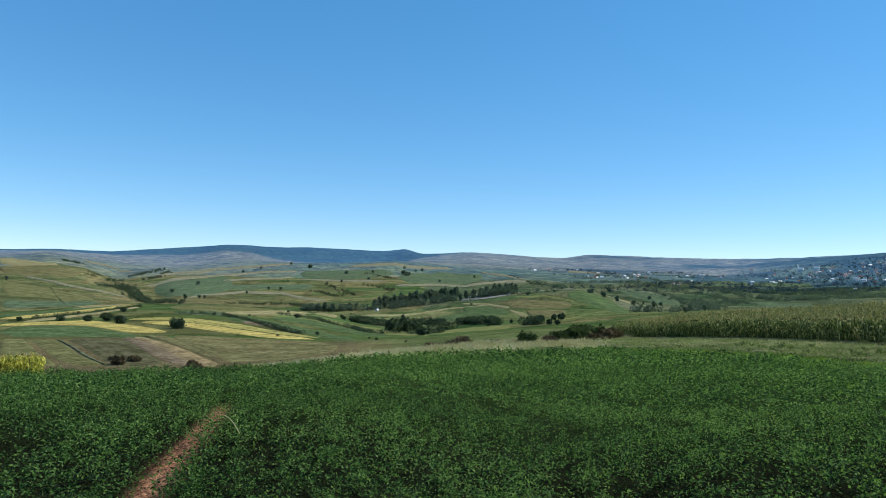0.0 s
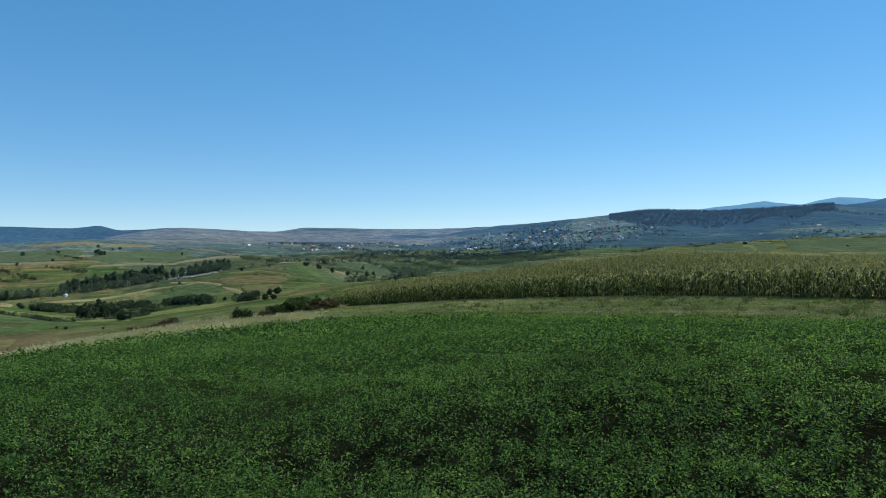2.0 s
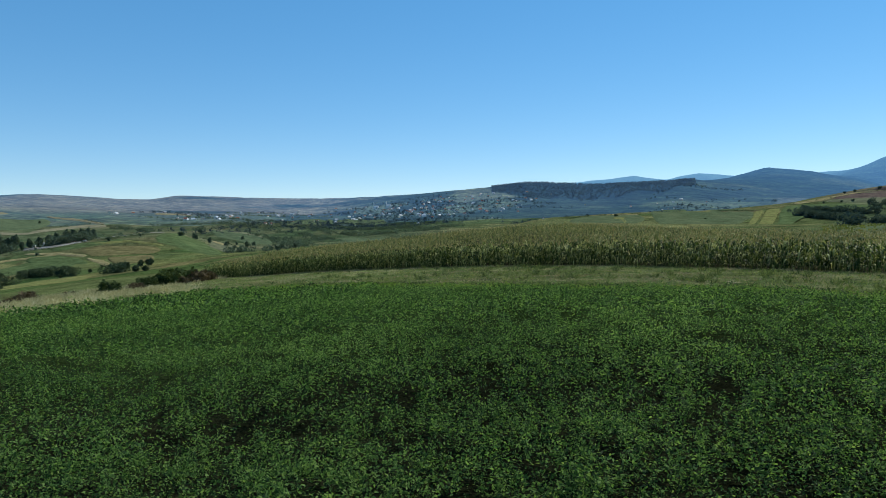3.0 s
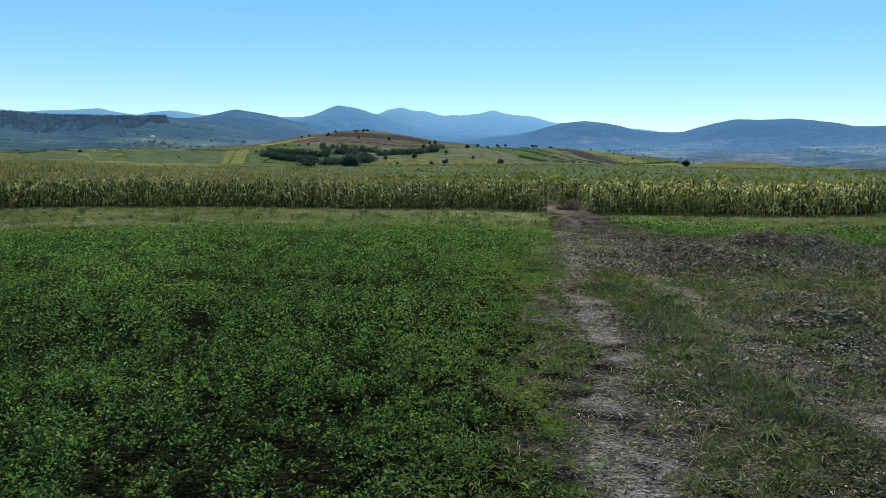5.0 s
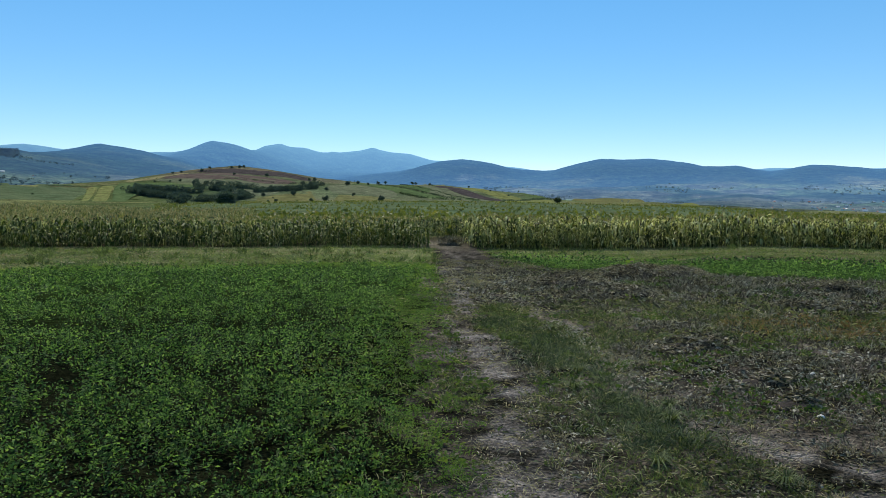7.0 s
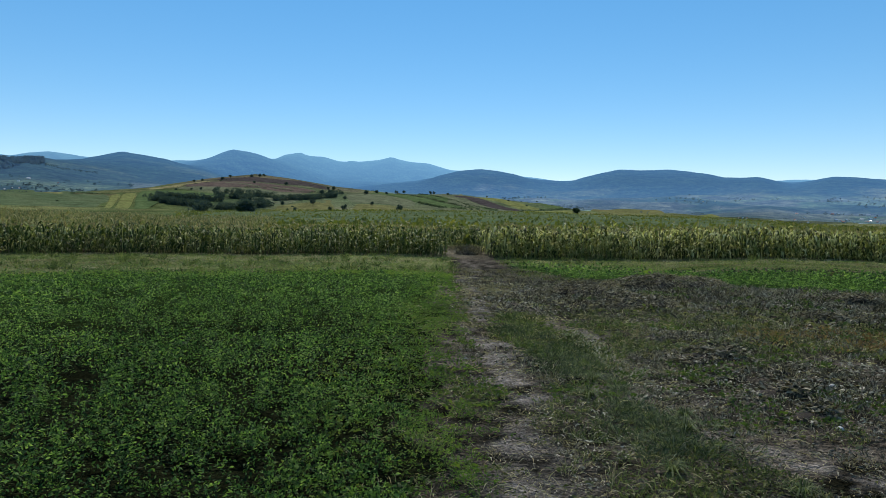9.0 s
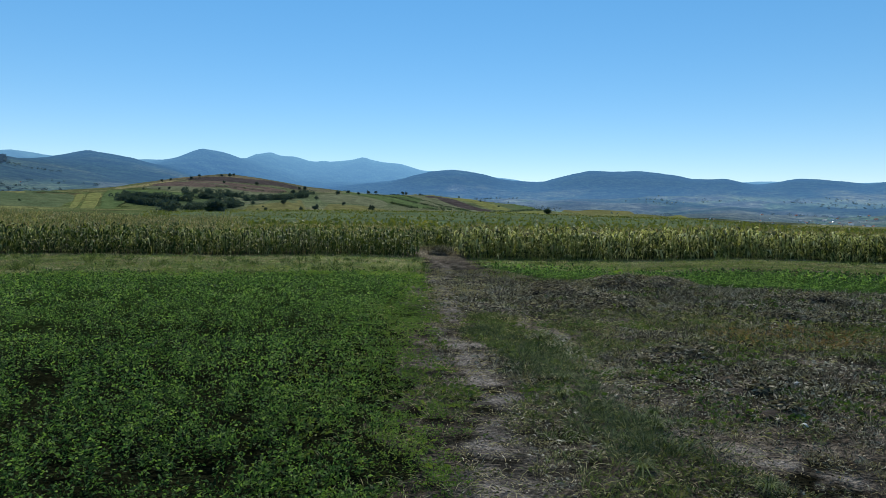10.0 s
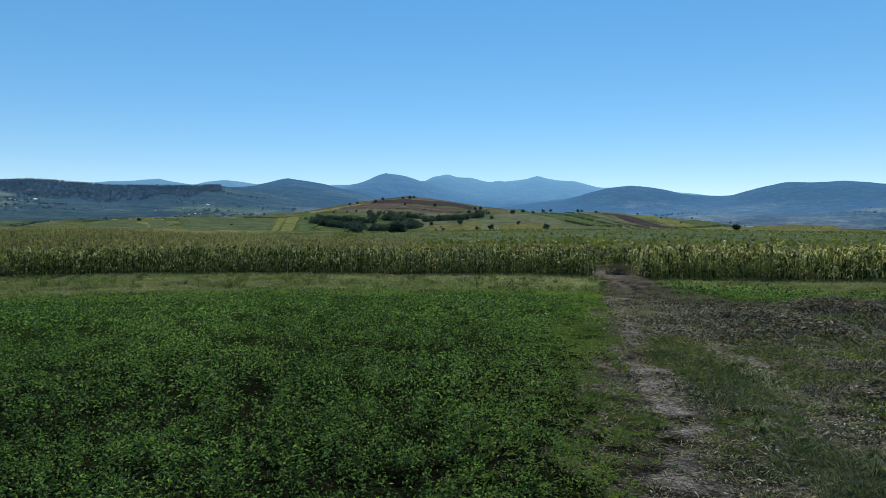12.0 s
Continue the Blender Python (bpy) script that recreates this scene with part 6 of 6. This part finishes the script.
strip_path(((-1322, -100), (-1392, -53), (-1548, 37)), ((-1342, -102), (-1454, -55), (-1569, 38)), M_HAZESTRAW, FARS)
strip_path(((-1010, -121), (-1084, -90), (-1192, -45)), ((-1028, -123), (-1123, -93), (-1213, -45)), M_HAZESTRAW, FARS)
strip_path(((-1162, -52), (-1172, 11), (-962, 64)), ((-1193, -54), (-1219, 11), (-1017, 70)), M_HAZESTRAW, FARS)
strip_path(((-1210, -82), (-1257, -8), (-1239, 50)), ((-1274, -87), (-1320, -9), (-1317, 74)), M_HAZEMEADOW, FARG)
strip_path(((-1525, 55), (-1471, 154), (-1535, 263)), ((-1717, 55), (-1706, 150), (-1660, 270)), M_HAZEMEADOW, FARG)
strip_path(((-1479, 48), (-1425, 126), (-1394, 215)), ((-1511, 48), (-1467, 130), (-1421, 220)), M_HAZESTRAW, FARS)
strip_path(((-1587, -109), (-1662, -38), (-1699, 54)), ((-1682, -115), (-1712, -39), (-1717, 55)), M_HAZESTRAW, FARS)
strip_path(((-1761, 184), (-1754, 330), (-1813, 467)), ((-1837, 191), (-1871, 351), (-1933, 497)), M_HAZESTRAW, FARS)
strip_path(((-1386, 249), (-1385, 333), (-1410, 426)), ((-1575, 270), (-1700, 408), (-1664, 517)), M_HAZEMEADOW, FARG)
strip_path(((-1702, 514), (-1565, 530), (-1435, 532)), ((-1742, 526), (-1617, 547), (-1454, 546)), M_HAZESTRAW, FARS)
strip_path(((-1279, 219), (-1324, 295), (-1279, 364)), ((-1315, 226), (-1375, 306), (-1318, 375)), M_HAZESTRAW, FARS)
strip_path(((-1288, 355), (-1412, 491), (-1380, 518)), ((-1348, 371), (-1477, 514), (-1420, 539)), M_HAZESTRAW, FARS)
strip_path(((-924, -130), (-910, -61), (-859, 22)), ((-999, -156), (-969, -65), (-932, 24)), M_UMBER, UMB)
strip_path(((-690, 85), (-683, 129), (-684, 177), (-667, 208)), ((-714, 87), (-701, 133), (-691, 179), (-674, 210)), M_STUBBLE, LANE)
strip_path(((-586, 131), (-592, 164), (-534, 181)), ((-641, 144), (-661, 183), (-632, 209)), M_MEADOW, GRN)
strip_path(((-287, 59), (-310, 89), (-331, 116)), ((-393, 81), (-444, 127), (-438, 153)), M_PALEGREEN, PAS)
strip_path(((-732, 198), (-715, 225), (-714, 273), (-705, 313), (-712, 334)), ((-747, 203), (-730, 229), (-1152, 439), (-1177, 524), (-1179, 554)), M_ROAD, ROAD)
strip_path(((-648, 288), (-614, 290), (-564, 286), (-448, 243)), ((-691, 310), (-709, 343), (-655, 343), (-551, 307)), M_MEADOW, GRN)
strip_path(((-681, 336), (-631, 335), (-566, 316)), ((-1134, 553), (-1023, 546), (-634, 375)), M_DRYGRASS, CUR)
strip_path(((-706, 355), (-682, 364), (-649, 361)), ((-1104, 555), (-929, 495), (-691, 387)), M_STUBBLE, LANE)
strip_path(((-683, 243), (-663, 270), (-613, 281)), ((-695, 247), (-673, 275), (-622, 286)), M_PALEGREEN, CUR)
strip_path(((-623, 219), (-592, 236), (-575, 258)), ((-676, 229), (-654, 255), (-610, 280)), M_UMBER, UMB)
strip_path(((-604, 211), (-538, 197), (-449, 175)), ((-619, 217), (-569, 212), (-466, 184)), M_STUBBLE, CUR)
strip_path(((-702, 193), (-670, 210), (-619, 217)), ((-709, 195), (-680, 214), (-633, 222)), M_STUBBLE, CUR)
strip_path(((-654, 180), (-615, 193), (-537, 191)), ((-695, 191), (-667, 209), (-615, 213)), M_MEADOW, GRN)
strip_path(((-498, 194), (-486, 198), (-491, 218)), ((-601, 224), (-583, 232), (-566, 251)), M_UMBER, UMB)
strip_path(((-694, 212), (-676, 240), (-676, 270)), ((-713, 218), (-704, 250), (-693, 277)), M_MEADOW, GRN)
strip_path(((-1095, 590), (-992, 582), (-785, 505)), ((-1203, 642), (-1111, 652), (-1014, 653)), M_HAZEMEADOW, FARG)
strip_path(((-1140, 620), (-1078, 633), (-997, 629)), ((-1162, 632), (-1097, 644), (-1012, 639)), M_HAZESTRAW, FARS)
strip_path(((-1193, 782), (-1143, 818), (-1333, 1040)), ((-1524, 981), (-1541, 1084), (-1535, 1199)), M_HAZEMEADOW, FARG)
strip_path(((-1333, 1040), (-1180, 1002), (-1130, 1026)), ((-1510, 1179), (-1473, 1231), (-1303, 1183)), M_HAZEMEADOW, FARG)
strip_path(((-786, 618), (-568, 482), (-564, 503)), ((-862, 678), (-771, 654), (-706, 640)), M_HAZEMEADOW, FARG)
strip_path(((-1818, 810), (-1810, 876), (-1754, 883)), ((-1874, 835), (-1958, 948), (-1870, 942)), M_HAZESTRAW, FARS)
strip_path(((-276, 431), (-265, 446), (-214, 424)), ((-380, 595), (-386, 650), (-319, 633)), M_PASTURE, PAS)
strip_path(((-370, 614), (-352, 621), (-308, 601)), ((-390, 646), (-369, 651), (-327, 637)), M_STUBBLE, LANE)
strip_path(((-256, 459), (-253, 464), (-231, 430)), ((-337, 602), (-318, 591), (-272, 512)), M_PALEGREEN, PAS)
strip_path(((-216, 437), (-181, 436), (-155, 449)), ((-780, 1547), (-691, 1595), (-228, 678)), M_PASTURE, PAS)
strip_path(((-243, 624), (-219, 618), (-210, 631)), ((-259, 666), (-235, 665), (-218, 666)), M_SCRUB, SCR)
strip_path(((-152, 438), (-150, 440), (-149, 441)), ((-222, 660), (-215, 654), (-212, 653)), M_PALEGREEN, PAS)
strip_path(((-148, 442), (-144, 445), (-140, 448)), ((-218, 680), (-207, 668), (-203, 665)), M_PALEGREEN, PAS)
strip_path(((-139, 449), (-132, 456), (-151, 533)), ((-220, 729), (-192, 719), (-135, 652)), M_MEADOW, GRN)
strip_path(((-159, 817), (-104, 742), (-57, 780), (-29, 750)), ((-176, 882), (-119, 849), (-67, 909), (-25, 779)), M_DARKSOIL, "dark brown tilled field near the hilltop")
strip_path(((-170, 727), (-121, 695), (-71, 671), (-39, 692)), ((-201, 830), (-162, 811), (-103, 734), (-42, 741)), M_PLOUGH, "reddish brown ploughed field on the hill")
strip_path(((-162, 782), (-97, 690), (-57, 699)), ((-167, 805), (-98, 699), (-58, 712)), M_DRYGRASS, CUR)
strip_path(((-219, 769), (-188, 779), (-164, 789)), ((-231, 798), (-197, 815), (-167, 823)), M_STUBBLE, LANE)
strip_path(((-168, 693), (-113, 653), (-67, 633), (-48, 651)), ((-190, 761), (-120, 690), (-71, 665), (-44, 677)), M_DRYGRASS, PAS)
strip_path(((-178, 624), (-153, 634), (-116, 606)), ((-194, 704), (-135, 652), (-102, 615)), M_MEADOW, GRN)
strip_path(((-90, 545), (-72, 547), (-51, 572)), ((-95, 603), (-60, 614), (-47, 639)), M_DRYGRASS, PAS)
strip_path(((-39, 298), (-22, 300), (-7, 300)), ((-64, 540), (-43, 582), (-20, 641)), M_OLIVE, OLI)
strip_path(((-10, 624), (26, 612), (47, 574)), ((-11, 726), (26, 770), (59, 654)), M_DRYGRASS, PAS)
strip_path(((-7, 300), (15, 300), (30, 299)), ((-4, 605), (30, 594), (50, 554)), M_OLIVE, OLI)
strip_path(((13, 748), (35, 705), (83, 567)), ((23, 778), (46, 784), (101, 589)), M_MEADOW, GRN)
strip_path(((43, 747), (58, 704), (101, 565)), ((49, 788), (226, 2499), (111, 559)), M_DRYGRASS, PAS)
strip_path(((66, 725), (72, 705), (113, 560)), ((69, 747), (81, 756), (126, 565)), M_MEADOW, GRN)
strip_path(((78, 728), (91, 697), (123, 551)), ((84, 755), (101, 731), (133, 567)), M_DRYGRASS, PAS)
strip_path(((101, 719), (114, 685), (130, 566)), ((112, 721), (131, 715), (149, 587)), M_DARKSOIL, "strip of dark tilled soil on the hillside")
strip_path(((127, 707), (146, 692), (153, 601)), ((133, 717), (165, 758), (178, 623)), M_PALEGREEN, PAS)
strip_path(((151, 706), (167, 681), (181, 626)), ((412, 1875), (544, 2176), (245, 747)), M_MEADOW, GRN)
strip_path(((73, 303), (93, 323), (196, 598)), ((141, 581), (175, 607), (225, 687)), M_PALEGREEN, PAS)
strip_path(((119, 347), (138, 341), (144, 298)), ((614, 1788), (749, 1852), (856, 1780)), M_OLIVE, OLI)
strip_path(((99, 271), (120, 263), (130, 236)), ((261, 714), (807, 1761), (782, 1342)), M_PALEGREEN, PAS)


def hedge_path(points, k):
    """k places strewn along a bending line."""
    p = np.array(points, float)
    run = np.concatenate([[0], np.cumsum(np.hypot(*np.diff(p, axis=0).T))])
    f = rng.uniform(0, run[-1], k)
    f = f + 0.03 * run[-1] * cloud(f / run[-1] * 9, f * 0 + k, 12, 2)
    return np.interp(f, run, p[:, 0]) + rng.normal(0, 0.6, k), np.interp(f, run, p[:, 1]) + rng.normal(0, 0.6, k)


lines = [hedge_path(((-362, -48), (-368, -36), (-358, -24), (-327, -12), (-290, -1), (-248, 10)), 270),
         hedge_path(((-420, 1), (-388, 22), (-329, 35), (-276, 38), (-282, 54), (-323, 81)), 330),
         hedge_path(((-344, -106), (-370, -94), (-415, -84), (-428, -76)), 180),
         hedge_path(((-1027, -297), (-925, -261), (-848, -230)), 72),
         hedge_path(((-1125, 549), (-908, 494), (-598, 357)), 138),
         hedge_path(((-725, 199), (-704, 227), (-711, 271), (-708, 302)), 120),
         hedge_path(((-374, 585), (-371, 624), (-319, 621)), 180),
         hedge_path(((-226, 781), (-161, 775), (-124, 858)), 72),
         hedge_path(((-252, 648), (-218, 647)), 90),
         hedge_path(((44, 763), (81, 659), (103, 574)), 240),
         hedge_path(((68, 748), (97, 661), (118, 562)), 270),
         hedge_path(((58, 642), (72, 590), (96, 563)), 150),
         hedge_path(((7, 732), (178, 2393), (101, 731)), 120),
         hedge_path(((135, 557), (178, 616), (236, 720)), 120),
         hedge_path(((-108, 689), (-50, 685), (-23, 730)), 90)]
x, y = np.concatenate([q[0] for q in lines]), np.concatenate([q[1] for q in lines])
wood("hedge", x, y, 1.8, 14, 0.55, M_TREE, "low dark hedges and banks between the hillside strips")
# the yellow-green crop past the maize
strip_polar(13, 150, -34, 115, 150, 170, M_PASTURE, "broad yellow-green crop past the maize", 0.4)
M_BEAN = leafy("bean_leaf", ((0.06, 0.085, 0.02), (0.11, 0.13, 0.03), (0.19, 0.18, 0.045)), 0.4, 0.5, 0.05)
a, r = rng.uniform(-44, 14, 9000), np.sqrt(rng.uniform(52 ** 2, 300 ** 2, 9000))
x, y = -r * np.sin(np.radians(a)), r * np.cos(np.radians(a))
ok = (y > 52) & ((a < 7) | (r > 150)) & (rng.uniform(size=9000) < np.where(r < 120, 1.0, 0.6))
wood("bean_crop", x[ok], y[ok], 0.8, 5, 0.6, M_BEAN, "yellow-green broadleaf crop beyond the maize")


M_GOLD = leafy("golden_leaf", ((0.05, 0.055, 0.012), (0.34, 0.34, 0.05), (0.62, 0.57, 0.13)), 0.45, 0.6, 0.3, 0.85)


# ---- maize on the other side of the brow ----
ba, br = rng.uniform(106.5, 119, 1400), rng.uniform(57, 64, 1400)
stand("maize_field", -br * np.sin(np.radians(ba)), br * np.cos(np.radians(ba)), tall, "patch of yellow ripe maize below the brow", M_GOLD)


# ---- houses ----
M_WALL = rough_surface("whitewash", (0.66, 0.65, 0.62), (0.82, 0.81, 0.78), 1.5, 14, 0.85)
M_CREAM = rough_surface("cream_render", (0.55, 0.50, 0.40), (0.68, 0.62, 0.50), 1.5, 14, 0.85)
M_TILE = rough_surface("clay_roof", (0.20, 0.075, 0.045), (0.32, 0.13, 0.08), 2, 12, 0.8)
M_TIN = rough_surface("tin_roof", (0.42, 0.44, 0.46), (0.60, 0.62, 0.64), 2, 12, 0.35)
M_PANE = rough_surface("dark_window", (0.02, 0.025, 0.03), (0.04, 0.045, 0.05), 2, 12, 0.15)


def box(bm, x0, x1, y0, y1, z0, z1):
    bmesh.ops.create_cube(bm, size=1, matrix=Matrix.Translation(((x0 + x1) / 2, (y0 + y1) / 2, (z0 + z1) / 2)) @ Matrix.Diagonal((x1 - x0, y1 - y0, z1 - z0, 1)))


def house(length, width, eaves, ridge, wall, roof, label):
    """A gabled village house with its foot at the origin."""
    root = tagged(new("house"), label, "house", "village houses")
    bm = bmesh.new()
    box(bm, -length / 2, length / 2, -width / 2, width / 2, -1.5, eaves)
    for s in (-1, 1):
        x = s * length / 2
        bm.faces.new([bm.verts.new(p) for p in ((x, -width / 2, eaves), (x, width / 2, eaves), (x, 0, ridge - 0.15))])
    part("wall", bm, wall, root)
    bm = bmesh.new()
    lx, wy, drop = length / 2 + 0.5, width / 2 + 0.5, eaves - 0.3
    for s in (-1, 1):
        lower = [bm.verts.new(p) for p in ((-lx, s * wy, drop), (lx, s * wy, drop), (lx, 0, ridge), (-lx, 0, ridge))]
        upper = [bm.verts.new(v.co + Vector((0, 0, 0.18))) for v in lower]
        bm.faces.new(lower)
        bm.faces.new(upper)
        for k in range(4):
            bm.faces.new((lower[k], lower[(k + 1) % 4], upper[(k + 1) % 4], upper[k]))
    bmesh.ops.recalc_face_normals(bm, faces=bm.faces)
    top = part("roof", bm, roof, root)
    bm = bmesh.new()
    box(bm, length * 0.2, length * 0.2 + 0.6, -0.3, 0.3, ridge - 0.8, ridge + 0.9)
    part("chimney", bm, M_TILE, top, "brick chimney")
    for s in (-1, 1):
        for k in (-0.3, 0.0, 0.3):
            bm = bmesh.new()
            box(bm, k * length - 0.55, k * length + 0.55, s * width / 2 - 0.05, s * width / 2 + 0.04, 0.9, eaves - 0.6)
            part("window", bm, M_PANE, root)
    return root


kinds = [house(11, 8, 3.2, 6.4, M_WALL, M_TILE, "white village house with a red clay roof"),
         house(10, 8, 3.6, 6.6, M_CREAM, M_TIN, "cream village house with a grey tin roof"),
         house(14, 9, 3.4, 6.8, M_WALL, M_TIN, "long white house with a bright tin roof"),
         house(9, 7, 3.0, 5.8, M_WALL, M_TILE, "small white cottage with a red clay roof")]
spots_list = [(-774, 101, 0.82), (-753, 109, 0.67), (-825, 147, 1.32), (-820, 137, 0.58), (-743, 205, 0.41), (-749, 214, 0.62), (-752, 224, 0.69), (-728, 244, 0.34),
              (-725, 252, 0.47), (-1872, 715, 1.58), (-1849, 722, 1.22), (-1873, 776, 1.25), (-1579, 779, 1.54), (-1559, 794, 0.92), (-1635, 890, 1.47), (-1219, 784, 1.02),
              (-1242, 785, 0.77), (-1588, 1148, 1.72), (-1964, 1154, 1.20), (-1577, 1081, 1.01), (-1933, 1510, 1.29), (-1814, 1479, 1.23), (-1634, 1436, 0.95), (-1378, 1336, 1.68),
              (-1179, 1220, 0.89), (-1065, 1057, 0.79), (-1115, 1220, 0.72), (-1015, 1253, 0.71), (-1653, 1754, 1.06), (-1599, 1739, 0.83)]
spots_list += [(-1495, 1586, 0.76), (-1184, 1597, 0.87), (-852, 1617, 0.80), (-800, 1804, 1.39), (-795, 1744, 0.67), (-730, 1805, 1.20), (-724, 1592, 0.61), (-744, 1571, 0.46),
              (-1152, 1536, 0.84), (-812, 1169, 0.62), (-832, 1727, 0.50), (-737, 1589, 0.46), (1085, 1327, 0.90), (1102, 1333, 0.76), (1047, 1259, 0.72), (689, 814, 0.37),
              (947, 1198, 0.54), (706, 871, 0.39), (1048, 1340, 0.45), (658, 871, 0.57), (1092, 1258, 0.58), (1123, 1275, 0.60), (760, 908, 0.42), (1060, 1294, 0.73),
              (780, 1301, 0.53), (788, 1300, 0.53), (772, 1302, 0.40), (1079, 2023, 0.80), (1123, 2032, 0.81), (1022, 1816, 0.55)]
for k in range(170):
    a = rng.normal(43.0, 4.2) if k < 130 else rng.uniform(46, 66)
    r = rng.uniform(1750, 2380) if k < 130 else rng.uniform(1750, 2250)
    spots_list.append((-r * math.sin(radians(a)), r * math.cos(radians(a)), rng.uniform(0.8, 1.4)))
for k in range(26):
    a, r = rng.uniform(-42, -33), rng.uniform(1450, 1850)
    spots_list.append((-r * math.sin(radians(a)), r * math.cos(radians(a)), rng.uniform(0.7, 1.2)))
place_all(kinds, [(x, y, 0.6 * size) for x, y, size in spots_list])


def church(x, y, label):
    root = tagged(new("church"), label, "church", "village churches")
    bm = bmesh.new()
    box(bm, -5, 15, -5, 5, -2, 9)
    part("nave", bm, M_WALL, root)
    bm = bmesh.new()
    box(bm, -9, -5, -2.2, 2.2, -2, 20)
    tower = part("tower", bm, M_WALL, root)
    bm = bmesh.new()
    bmesh.ops.create_cone(bm, cap_ends=True, segments=8, radius1=3.2, radius2=0.1, depth=10, matrix=Matrix.Translation((-7, 0, 25)))
    part("spire", bm, M_TIN, tower, "pointed tin spire")
    bm = bmesh.new()
    v = [bm.verts.new(p) for p in ((-5, -5.6, 8.8), (15, -5.6, 8.8), (15, 0, 14), (-5, 0, 14), (-5, 5.6, 8.8), (15, 5.6, 8.8))]
    bm.faces.new((v[0], v[1], v[2], v[3]))
    bm.faces.new((v[3], v[2], v[5], v[4]))
    bm.faces.new((v[0], v[3], v[4]))
    bm.faces.new((v[1], v[5], v[2]))
    part("roof", bm, M_TIN, root)
    root.location = (x, y, float(ground(x, y)))
    root.rotation_euler = (0, 0, 0.6)
    root.scale = (0.72, 0.72, 0.72)


church(-1692, 1483, "white village church with a tall pointed tower")
church(-1650, 1500, "white church tower rising among the village trees")
